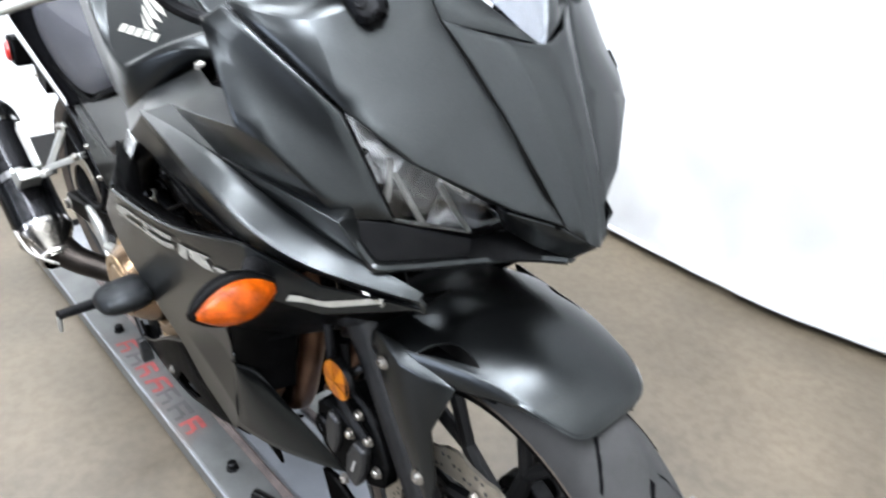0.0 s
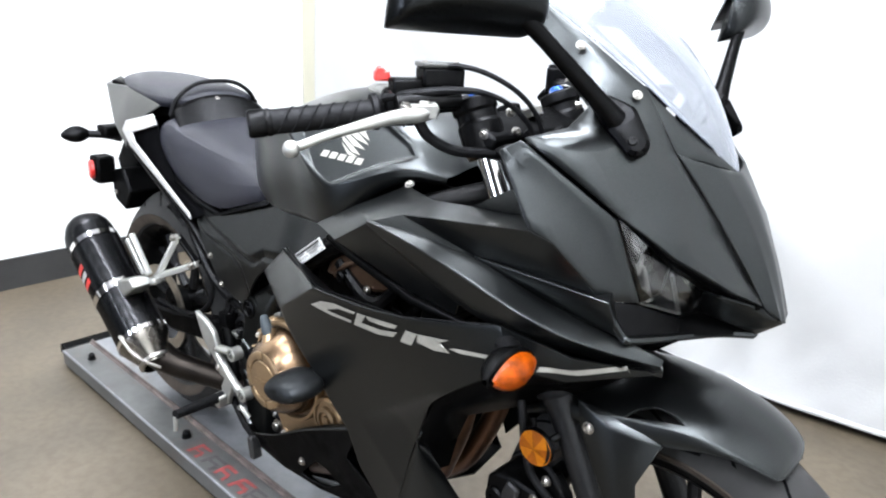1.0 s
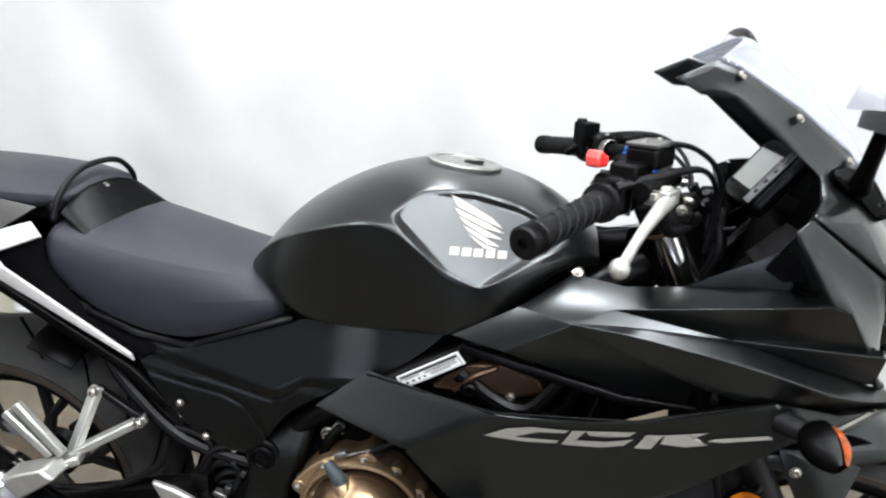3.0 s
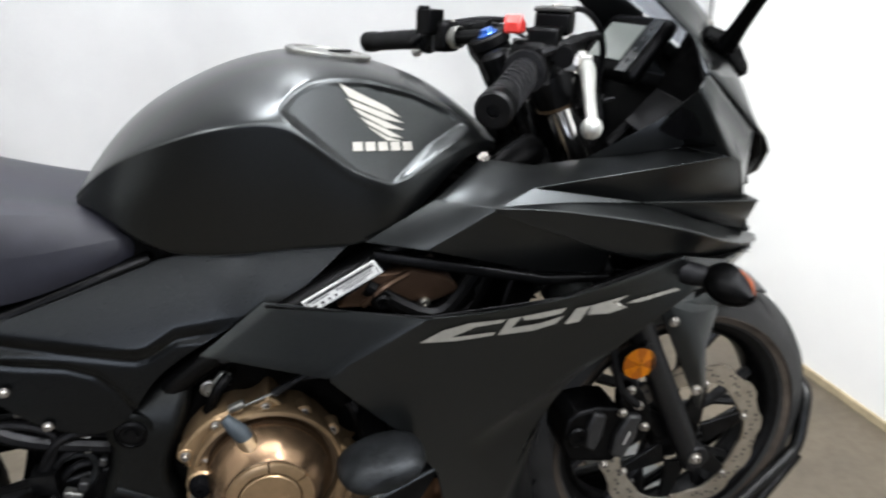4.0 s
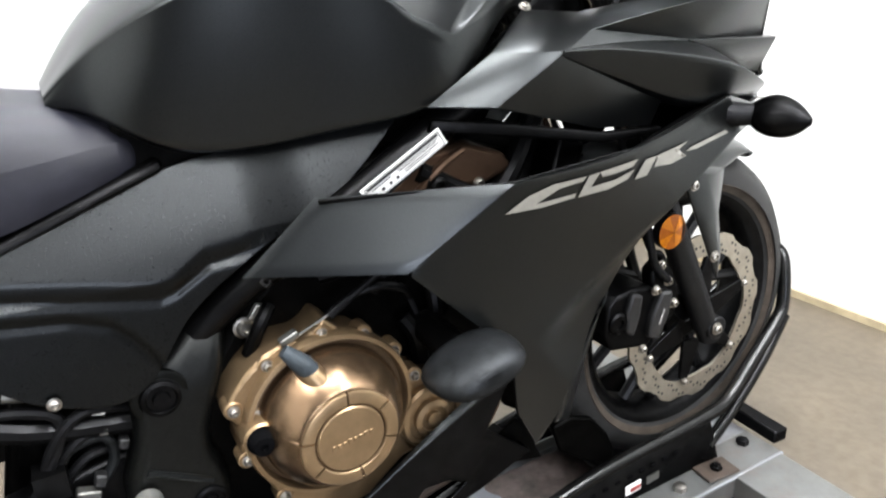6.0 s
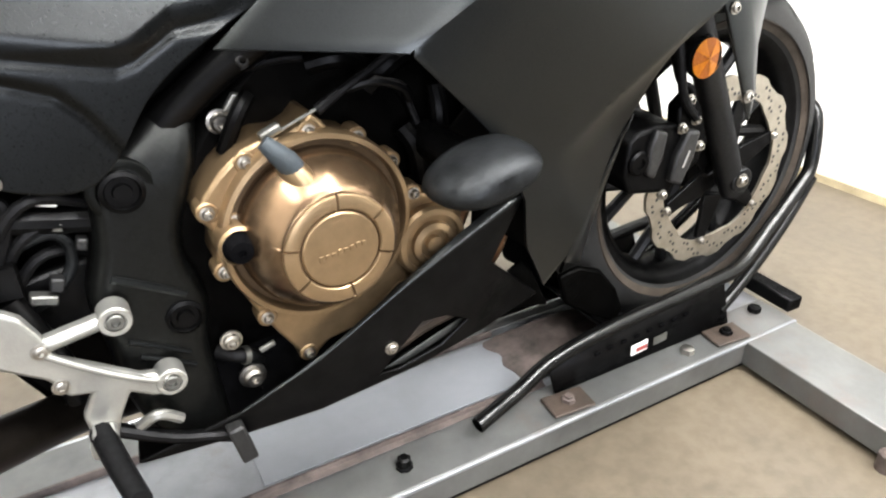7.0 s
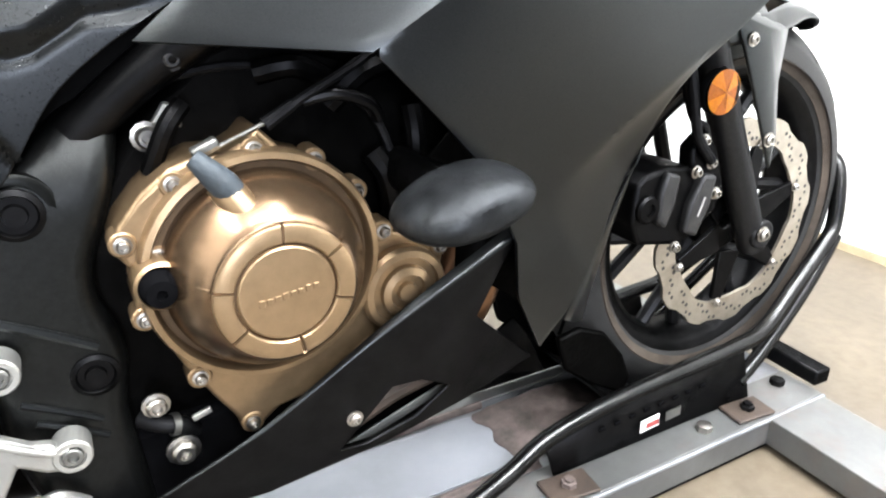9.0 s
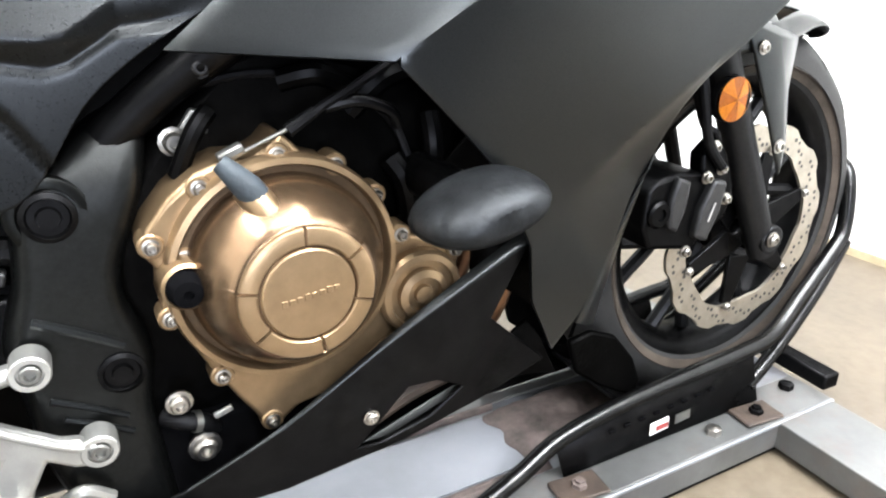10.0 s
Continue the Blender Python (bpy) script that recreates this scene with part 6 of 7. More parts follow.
part("hose_clip", lathe([(0.0105, -0.003), (0.0105, 0.003), (0.0088, 0.003), (0.0088, -0.003)], (-0.806, -0.141, 0.339), (1, 0.2, -0.3), 16, True), ZINC, engine)
part("switch_tab", box((-0.782, -0.146, 0.345), (0.018, 0.004, 0.006), Matrix.Rotation(-0.3, 4, "Y")), ALU, engine, bevel=0.001)

part("header_pipe", tube([(-0.425, -0.080, 0.50), (-0.442, -0.090, 0.43), (-0.455, -0.090, 0.36), (-0.50, -0.085, 0.30)], 0.0205, 14), COPPER, bike, "heat-tinted exhaust header pipe")

# frame slider
slider = part("frame_slider", lathe([(0.020, 0.0), (0.022, 0.10), (0.020, 0.115)], (-0.575, -0.14, 0.545), (0, -1, 0), 20), BLACKMETAL, bike, "black oval plastic frame slider")
rows = []
for y, kx, kz, dx in ((-0.225, 0.046, 0.024, -0.004), (-0.232, 0.056, 0.029, -0.002), (-0.255, 0.060, 0.031, 0), (-0.282, 0.056, 0.027, 0.002), (-0.297, 0.044, 0.020, 0.004), (-0.303, 0.026, 0.011, 0.004)):
    rows.append([(-0.577 + dx + kx * math.cos(a) * 0.95, y, 0.546 + 0.88 * kz * math.sin(a) + 0.20 * kx * math.cos(a)) for a in np.linspace(0, 2 * math.pi, 24, endpoint=False)])
part("puck", loft(rows, close=True, cap=True), SCUFFED, slider, "scuffed black puck", sub=1)

# header pipes, collector and muffler
for y in (-0.055, 0.055):
    part("header_pipe", tube([(-0.45, y, 0.63), (-0.385, y, 0.60), (-0.365, y, 0.52), (-0.40, y, 0.40), (-0.46, y * 0.8, 0.30), (-0.58, y * 0.6, 0.245), (-0.80, y * 0.3, 0.235)], 0.021, 14), COPPERDIM, bike, "heat-tinted exhaust header pipe")
pipe = part("exhaust", tube([(-0.80, 0, 0.235), (-0.90, -0.02, 0.25), (-0.98, -0.07, 0.285), (-1.06, -0.14, 0.322), (-1.13, -0.205, 0.355), (-1.185, -0.238, 0.392)], [0.026, 0.026, 0.026, 0.026, 0.030, 0.042], 20), PIPE, bike, "aftermarket exhaust with carbon fibre muffler")
EX0, EX1 = Vector((-1.185, -0.238, 0.392)), Vector((-1.463, -0.241, 0.607))
ax = (EX1 - EX0).normalized()
up = Vector((0.61, 0, 0.79))
up = (up - ax * up.dot(ax)).normalized()
sd = ax.cross(up)


def muffler_ring(t, kr, n=56):
    c = EX0.lerp(EX1, t)
    return [tuple(c + up * (0.065 * kr * math.copysign(abs(math.cos(a)) ** 0.85, math.cos(a))) + sd * (0.056 * kr * math.copysign(abs(math.sin(a)) ** 0.85, math.sin(a)))) for a in np.linspace(0, 2 * math.pi, n, endpoint=False)]


part("muffler_body", loft([muffler_ring(t, 1.0) for t in np.linspace(0.05, 0.86, 8)], close=True), CARBON, pipe, "black carbon fibre muffler sleeve")
part("inlet_cone", loft([muffler_ring(-0.16, 0.52), muffler_ring(-0.10, 0.62), muffler_ring(-0.02, 0.85), muffler_ring(0.03, 0.99), muffler_ring(0.06, 1.0)], close=True), CONE, pipe, "polished steel inlet cone")
for t in (-0.135,):
    part("cone_ring", loft([muffler_ring(t - 0.012, 0.53), muffler_ring(t - 0.010, 0.62), muffler_ring(t + 0.010, 0.64), muffler_ring(t + 0.012, 0.57)], close=True), STEEL, pipe, "welded steel ring", sharp=50)
part("end_cap", loft([muffler_ring(0.85, 1.0), muffler_ring(0.93, 0.99), muffler_ring(0.98, 0.93), muffler_ring(1.03, 0.80), muffler_ring(1.06, 0.62), muffler_ring(1.06, 0.45), muffler_ring(0.95, 0.42)], close=True), CARBON, pipe, "carbon end cap", sharp=50)
for t, wide in ((0.05, 0.03), (0.42, 0.05), (0.84, 0.035)):
    part("band", loft([muffler_ring(t - wide / 2, 1.0), muffler_ring(t - wide / 2, 1.035), muffler_ring(t + wide / 2, 1.035), muffler_ring(t + wide / 2, 1.0)], close=True), CHROME, pipe, "polished steel band", sharp=60)
for k in range(3):
    c = EX0.lerp(EX1, 0.70 - 0.055 * k)
    rows = []
    for t in (0.66 - 0.06 * k, 0.70 - 0.06 * k):
        ring = muffler_ring(t, 1.006)
        rows.append([ring[i] for i in range(36, 45)])
    part("badge_bar", loft(rows), RED if k != 1 else GREYTRIM, pipe, "red and silver badge bar", smooth=False)
for dy in (0.0, 0.012):
    part("spring", tube([(-1.10 - dy, -0.255 + dy, 0.375 - dy), (-1.135 - dy, -0.285 + dy, 0.395 - dy), (-1.19, -0.296 + dy, 0.43)], 0.0032, 8), STEEL, pipe)
part("hanger_strap", prism([(-1.19, 0.560), (-1.265, 0.535), (-1.285, 0.500), (-1.25, 0.49), (-1.17, 0.545)], -0.262, -0.215), ALU, pipe, bevel=0.004)


def bar(a, b, w, d, m=ALU):
    """A flat cast arm from a to b, w tall and d thick."""
    a, b = Vector(a), Vector(b)
    t = (b - a)
    q = t.to_track_quat("X", "Y").to_matrix().to_4x4()
    return box((a + b) / 2, (t.length + w * 0.5, d, w), q)


for s in (-1, 1):
    hang = part("passenger_peg_bracket", bar((-1.159, s * 0.156, 0.646), (-1.180, s * 0.200, 0.555), 0.020, 0.014), ALU, bike, "cast aluminium passenger peg bracket", bevel=0.003)
    part("arm", bar((-1.085, s * 0.152, 0.600), (-1.180, s * 0.200, 0.555), 0.020, 0.014), ALU, hang, bevel=0.003)
    part("brace", bar((-1.159, s * 0.152, 0.646), (-1.085, s * 0.150, 0.600), 0.014, 0.010), BLACKMETAL, hang, bevel=0.002)
    part("mount", bar((-1.170, s * 0.205, 0.550), (-1.245, s * 0.226, 0.525), 0.032, 0.016), ALU, hang, bevel=0.004)
    for dx, dz in ((0, 0), (0.02, 0.016)):
        part("folded_peg", bar((-1.205 + dx, s * 0.218, 0.560 + dz * 0.3), (-1.268 + dx, s * 0.221, 0.625 + dz), 0.014, 0.014), ALU, hang, bevel=0.003)
    for x, z in ((-1.159, 0.646), (-1.085, 0.600)):
        part("bolt", bolt((x, s * 0.165, z), 0.007, s, 0.008), STEEL, hang)
    PLATE = [(-1.068, 0.500), (-1.030, 0.492), (-1.000, 0.478), (-0.990, 0.470), (-0.980, 0.447), (-0.974, 0.422), (-0.950, 0.405), (-0.912, 0.378), (-0.896, 0.374), (-0.889, 0.346), (-0.906, 0.350), (-0.924, 0.362), (-0.937, 0.338), (-0.946, 0.310), (-0.967, 0.326), (-0.969, 0.350), (-0.956, 0.374), (-0.975, 0.378), (-0.987, 0.402), (-1.005, 0.415), (-1.035, 0.438)]
    rb = part("rider_peg_bracket", prism(PLATE, s * 0.163, s * 0.176), ALU, bike, "cast aluminium heel guard and peg bracket", bevel=0.004, seg=3)
    part("arm", bar((-0.978, s * 0.170, 0.438), (-0.922, s * 0.164, 0.444), 0.019, 0.014), ALU, rb, bevel=0.006)
    part("rib", tube([(-0.985, s * 0.176, 0.432), (-0.945, s * 0.1765, 0.398), (-0.905, s * 0.175, 0.370), (-0.888, s * 0.174, 0.366)], 0.0036, 10), ALU, rb)
    part("peg_mount", box((-0.957, s * 0.186, 0.325), (0.024, 0.024, 0.030), Matrix.Rotation(0.25, 4, "Y")), ALU, rb, bevel=0.005)
    for x, z in ((-0.920, 0.444), (-0.886, 0.360)):
        part("boss", lathe([(0.0150, -0.010), (0.0150, 0.0125), (0.0138, 0.0138), (0.0098, 0.0138), (0.0094, 0.0105), (0, 0.0105)], (x, s * 0.164, z), (0, s, 0), 24), ALU, rb)
        part("bolt", lathe([(0.0080, 0), (0.0080, 0.0045), (0.0068, 0.0055), (0.0042, 0.0055), (0.0038, 0.002), (0, 0.002)], (x, s * 0.174, z), (0, s, 0), 12), ZINC, rb, "socket head bolt")
    for x, z in ((-0.978, 0.392), (-0.984, 0.434)):
        part("bolt", bolt((x, s * 0.176, z), 0.006, s, 0.004), STEEL, rb)
    peg = part("footpeg", tube([(-0.958, s * 0.180, 0.330), (-0.948, s * 0.245, 0.336), (-0.938, s * 0.300, 0.342)], [0.012, 0.011, 0.010], 12), GRIP, rb, "ribbed footpeg")
    part("peg_feeler", tube([(-0.940, s * 0.298, 0.336), (-0.938, s * 0.302, 0.305)], [0.006, 0.004], 8, 2), ALU, rb)
part("brake_pedal", tube([(-0.955, -0.155, 0.315), (-0.90, -0.165, 0.285), (-0.86, -0.17, 0.272), (-0.83, -0.18, 0.268)], [0.008, 0.007, 0.007, 0.009], 10), BLACKMETAL, bike, "black rear brake pedal")
part("pedal_pad", box((-0.833, -0.182, 0.262), (0.018, 0.022, 0.050), Matrix.Rotation(-0.2, 4, "Y")), GREYCAST, bike, "worn grey pedal pad", bevel=0.003)
part("pedal_return", tube([(-0.925, -0.158, 0.305), (-0.905, -0.165, 0.318), (-0.885, -0.160, 0.300)], 0.006, 8), ALU, bike, "bare return spring lug")
part("cross_rod", tube([(-1.02, -0.128, 0.594), (-0.939, -0.128, 0.574)], 0.0065, 12, 2), ZINC, bike, "zinc tank rod below the side cover")
part("rod_mark", lathe([(0.0068, -0.006), (0.0068, 0.006)], (-0.972, -0.128, 0.582), (0.97, 0, -0.24), 14), WHITE, bike)
part("drain_hose", tube([(-1.02, -0.125, 0.470), (-0.997, -0.125, 0.499), (-0.975, -0.125, 0.516), (-0.950, -0.125, 0.520), (-0.940, -0.124, 0.506), (-0.943, -0.122, 0.483), (-0.962, -0.120, 0.458), (-0.984, -0.118, 0.446)], 0.0055, 10), SCUFFED, bike, "grey-black rubber hose loop")
for x, z, w, h, m_ in ((-0.948, 0.556, 0.022, 0.012, WHITE), (-0.944, 0.529, 0.010, 0.010, ZINC), (-0.929, 0.507, 0.010, 0.012, GREYCAST), (-0.972, 0.460, 0.024, 0.010, ZINC), (-0.958, 0.472, 0.012, 0.014, GREYCAST)):
    part("connector", box((x, -0.128, z), (w, 0.014, h), Matrix.Rotation(0.3, 4, "Y")), m_, bike, "small cable connector", bevel=0.002)
part("master_cylinder", join(tube([(-1.00, -0.135, 0.47), (-0.975, -0.14, 0.395), (-0.97, -0.14, 0.35)], 0.013, 12, 3), box((-1.0, -0.13, 0.49), (0.03, 0.03, 0.03))), BLACKMETAL, bike, "rear brake master cylinder")
part("brake_line", tube([(-1.00, -0.13, 0.50), (-0.98, -0.135, 0.56), (-1.05, -0.13, 0.575), (-1.08, -0.13, 0.50), (-1.20, -0.12, 0.43), (-1.38, -0.11, 0.41)], 0.006, 8), GRIP, bike, "black rubber brake line")
part("shock_spring", tube([(-0.97 + 0.03 * math.cos(k * 0.9), 0.03 * math.sin(k * 0.9), 0.36 + 0.004 * k) for k in range(60)], 0.006, 6, 2), BLACKMETAL, bike, "black shock spring")
for s in (-1, 1):
    arm = part("swingarm", loft([[(x, s * (y + dy), z + dz) for dy, dz in ((-0.016, -h), (0.016, -h), (0.016, h), (-0.016, h))] for x, y, z, h in ((-0.86, 0.085, 0.455, 0.035), (-1.00, 0.10, 0.440, 0.034), (-1.25, 0.115, 0.395, 0.026), (-1.43, 0.115, 0.372, 0.024))], close=True, cap=True), BLACKMETAL, bike, "black steel swingarm", bevel=0.006)
    part("axle_block", lathe([(0.022, -0.02), (0.022, 0.012), (0.013, 0.016), (0.013, 0.024), (0, 0.024)], (AXR.x, s * 0.118, AXR.z), (0, s, 0), 18), STEEL, arm)
shock = part("shock_body", lathe([(0.022, 0), (0.024, 0.02), (0.020, 0.03), (0.020, 0.20), (0.026, 0.21), (0.026, 0.24), (0, 0.24)], (-0.975, 0, 0.33), (0.1, 0, 1), 20), BLACKMETAL, bike, "black rear shock absorber")
part("linkage", prism([(-1.00, 0.30), (-0.90, 0.30), (-0.88, 0.40), (-0.90, 0.56), (-1.02, 0.56), (-1.06, 0.42)], -0.075, 0.095), SHADEBLACK, bike, "black inner mud guard and linkage", bevel=0.01)
for y0, z0 in ((-0.10, 0.50), (-0.09, 0.47), (-0.11, 0.53)):
    part("wire", tube([(-0.90, y0, z0), (-0.96, y0 - 0.03, z0 + 0.03), (-1.00, y0 - 0.02, z0 - 0.02), (-1.01, y0, z0 - 0.09)], 0.0055, 8), GRIP, bike, "black rubber hose")
part("chain_guard", facets([(-1.02, 0.10, 0.50), (-1.20, 0.115, 0.50), (-1.30, 0.12, 0.475), (-1.30, 0.115, 0.44), (-1.05, 0.10, 0.46)], [(0, 1, 2, 3, 4)], 1), PLASTIC, bike, "black chain guard", solid=0.006)
rows = []
for deg in range(-50, 36, 8):
    a = radians(deg)
    rows.append([(AXR.x + (0.335 - 0.02 * abs(u) ** 2) * math.sin(a), 0.092 * u, AXR.z + (0.335 - 0.03 * abs(u) ** 2) * math.cos(a)) for u in np.linspace(-1, 1, 7)]) if deg > 8 else None
part("inner_fender", loft(rows), PLASTIC, bike, "black rear hugger", solid=0.004)
part("battery_box", prism([(-0.88, 0.56), (-0.88, 0.74), (-1.05, 0.74), (-1.22, 0.86), (-1.46, 0.90), (-1.46, 0.84), (-1.25, 0.78), (-1.10, 0.62), (-1.0, 0.56)], -0.10, 0.10), SHADEBLACK, bike, "black inner body and undertray", bevel=0.01)
# added filler, coloured as shade, that stops bright gaps showing through
part("gap_filler", prism([(-0.92, 0.52), (-0.92, 0.70), (-0.70, 0.77), (-0.66, 0.70), (-0.78, 0.66), (-0.83, 0.58)], -0.105, 0.105), SHADEBLACK, bike, "added black filler closing bright gaps behind the frame", bevel=0.006)
part("airbox", prism([(-0.88, 0.74), (-0.88, 0.83), (-0.74, 0.90), (-0.50, 0.90), (-0.40, 0.86), (-0.46, 0.77), (-0.66, 0.70)], -0.11, 0.11), SHADEBLACK, bike, "black airbox below the tank", bevel=0.01)
# warning label on the frame spar
lab = bmesh.new()
A, Bv = Vector((-0.664, -0.184, 0.744)), Vector((-0.577, -0.199, 0.800))
dv, nv = (Bv - A), Vector((0.56, 0.12, -0.82)) * 0.021
q = [A, A + dv, A + dv + nv, A + nv]
for p in q:
    lab.verts.new(p - Vector((0, 0.004, 0)))
lab.faces.new(lab.verts)
label = part("warning_label", lab, WHITE, bike, "white rectangular label with rows of fine print", solid=0.0015, smooth=False)
for v0, v1, u0, u1 in ((0.06, 0.09, 0.04, 0.96), (0.91, 0.94, 0.04, 0.96), (0.13, 0.30, 0.05, 0.95), (0.36, 0.40, 0.42, 0.93), (0.46, 0.51, 0.42, 0.90), (0.24, 0.30, 0.09, 0.36), (0.38, 0.44, 0.09, 0.33), (0.62, 0.80, 0.08, 0.12), (0.62, 0.80, 0.18, 0.22), (0.62, 0.80, 0.28, 0.31), (0.62, 0.80, 0.37, 0.40), (0.60, 0.65, 0.48, 0.92), (0.72, 0.77, 0.48, 0.80), (0.06, 0.94, 0.03, 0.04), (0.06, 0.94, 0.96, 0.97)):
    t = bmesh.new()
    for a, b in ((u0, v0), (u1, v0), (u1, v1), (u0, v1)):
        t.verts.new(A + dv * a + nv * b - Vector((0, 0.0066, 0)))
    t.faces.new(t.verts)
    part("print_bar", t, INK, label, smooth=False)

# ---- controls ----
stem = part("triple_clamp", prism([(-0.315, 0.985), (-0.345, 1.01), (-0.345, 1.025), (-0.28, 1.0), (-0.285, 0.98)], -0.135, 0.135), BLACKMETAL, bike, "black upper triple clamp", bevel=0.006)
for s in (-1, 1):
    part("pinch_bolt", bolt((-0.300, s * 0.135, 1.003), 0.0055, s, 0.006), STEEL, stem)
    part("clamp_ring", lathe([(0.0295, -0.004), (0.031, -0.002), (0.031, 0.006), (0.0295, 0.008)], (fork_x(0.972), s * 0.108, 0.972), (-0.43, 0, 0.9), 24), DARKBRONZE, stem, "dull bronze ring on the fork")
part("stem_nut", lathe([(0.018, 0), (0.018, 0.012), (0.010, 0.016), (0, 0.016)], (-0.315, 0, 1.015), (-0.43, 0, 0.9), 6), STEEL, stem)
part("lower_clamp", prism([(-0.235, 0.80), (-0.275, 0.81), (-0.275, 0.84), (-0.225, 0.83)], -0.13, 0.13), BLACKMETAL, stem, bevel=0.006)
part("ignition", lathe([(0.022, 0), (0.022, 0.03), (0.016, 0.034), (0, 0.034)], (-0.355, 0, 0.995), (-0.43, 0, 0.9), 18), PLASTIC, stem)
for s in (-1, 1):
    b0, b1 = Vector((-0.345, s * 0.120, 1.040)), Vector((-0.488, s * 0.368, 1.010))
    ax_ = (b1 - b0).normalized()
    bar_turn = Matrix.Rotation(math.atan2(ax_.y, ax_.x), 4, "Z")
    bar_ = part("handlebar", tube([b0, b0.lerp(b1, 0.5), b1], 0.011, 14, 2), BLACKMETAL, bike, "black clip-on handlebar")
    part("clamp", lathe([(0.031, -0.062), (0.032, -0.058), (0.032, -0.022), (0.0295, -0.018), (0.0295, -0.006), (0.033, -0.002), (0.033, 0.012), (0.030, 0.015), (0.018, 0.015)], (fork_x(1.03), s * 0.110, 1.030), (-0.43, 0, 0.9), 24), BLACKMETAL, bar_, "black clip-on clamp round the fork tube", bevel=0.001)
    g0, g1 = b0.lerp(b1, 0.47), b0.lerp(b1, 0.955)
    grip = part("grip", tube([g0, g0.lerp(g1, 0.5), g1], [0.0175, 0.0165, 0.0168], 20, 3), GRIP, bar_, "black rubber grip with diagonal ribs")
    part("flange", lathe([(0.016, -0.005), (0.024, -0.004), (0.025, 0.003), (0.020, 0.005), (0.016, 0.012)], g0, -ax_, 20), GRIP, bar_)
    for k in range(6):
        p0 = g0.lerp(g1, 0.12 + 0.13 * k)
        pts = []
        for j in range(7):
            q = 1.2 + 0.5 * j
            pts.append(p0 + ax_ * (0.004 * j) + Vector((ax_.y * s, -ax_.x * s, 0)) * 0.0172 * math.cos(q) * -1 + Vector((0, 0, 0.0172 * math.sin(q))))
        part("grip_rib", tube(pts, 0.0013, 5, 2), GRIP, bar_)
    part("bar_end", lathe([(0.017, 0), (0.0185, 0.003), (0.0185, 0.006), (0.0172, 0.008), (0.0185, 0.010), (0.0185, 0.028), (0.016, 0.031), (0.006, 0.031), (0.006, 0.025), (0, 0.025)], b0.lerp(b1, 0.945), ax_, 24), BLACKMETAL, bar_, "black steel bar end")
    sw = b0.lerp(b1, 0.34)
    part("switch_box", box(sw + Vector((0.0, 0, 0.004)), (0.052, 0.044, 0.050), bar_turn), PLASTIC, bar_, "black switch housing", bevel=0.010, seg=3)
    part("switch_button", lathe([(0.009, 0), (0.009, 0.004), (0.007, 0.006), (0, 0.006)], sw + Vector((-0.022, s * 0.004, 0.012)), (-0.85, s * 0.4, 0.3), 16), GREYCAST, bar_, "grey push button")
    part("clamp_screw", bolt(sw + Vector((0.012, -s * 0.016, 0.027)), 0.004, axis=(0, 0, 1), h=0.004), STEEL, bar_)
    part("perch_clamp", lathe([(0.0165, -0.008), (0.018, -0.006), (0.018, 0.006), (0.0165, 0.008)], b0.lerp(b1, 0.22), ax_, 20), ZINC, bar_, "cast lever clamp round the bar")
    part("switch_seam", box(sw + Vector((0.0, 0, 0.004)), (0.003, 0.0455, 0.0515), bar_turn), INK, bar_, bevel=0.009)
    part("master_cylinder", tube([(-0.322, s * 0.165, 1.050), (-0.350, s * 0.208, 1.046), (-0.368, s * 0.238, 1.042)], [0.013, 0.013, 0.012], 14, 3), BLACKMETAL, bar_, "black brake master cylinder")
    lv = [(-0.332, 0.203, 1.037), (-0.336, 0.228, 1.031), (-0.348, 0.262, 1.028), (-0.368, 0.310, 1.016), (-0.382, 0.345, 1.006), (-0.394, 0.376, 0.995)]
    lever = part("lever", tube([(x, s * y, z) for x, y, z in lv], [0.0105, 0.0108, 0.009, 0.0066, 0.0058, 0.0058], 12), ALU, bar_, "bare aluminium lever")
    part("lever_ball", lathe([(0, -0.011), (0.0045, -0.010), (0.008, -0.0075), (0.010, -0.0035), (0.0106, 0), (0.010, 0.0035), (0.008, 0.0075), (0.0045, 0.010), (0, 0.011)], (-0.398, s * 0.384, 0.992), (0, 0, 1), 18), ALU, bar_)
    part("lever_pivot", join(box((-0.340, s * 0.218, 1.035), (0.034, 0.030, 0.018), bar_turn), lathe([(0.008, 0), (0.008, 0.006), (0.006, 0.008), (0, 0.008)], (-0.338, s * 0.216, 1.040), (0, 0, 1), 14)), ALU, bar_, "cast aluminium lever perch", bevel=0.005)
    part("adjuster", lathe([(0.007, -0.006), (0.007, 0.002), (0.005, 0.003), (0.005, 0.006), (0, 0.006)], (-0.352, s * 0.238, 1.040), (0.2, 0, 1), 8), STEEL, bar_)
    drop = 0.0 if s < 0 else 0.035
    part("cable", tube([(x, y, z - drop) for x, y, z in ((-0.352, s * 0.190, 1.088), (-0.322, s * 0.168, 1.092), (-0.290, s * 0.140, 1.082), (-0.258, s * 0.110, 1.056), (-0.242, s * 0.085, 1.015), (-0.245, s * 0.065, 0.94))], 0.0036, 8), GRIP, bar_, "black control cable")
    part("cable", tube([(-0.396, s * 0.236, 1.046), (-0.360, s * 0.222, 1.055), (-0.318, s * 0.190, 1.062), (-0.285, s * 0.155, 1.060), (-0.260, s * 0.118, 1.038), (-0.248, s * 0.090, 1.0), (-0.25, s * 0.07, 0.93)], [0.0058, 0.0058, 0.0055, 0.0038, 0.0036, 0.0036, 0.0036], 8), GRIP, bar_, "black control cable")
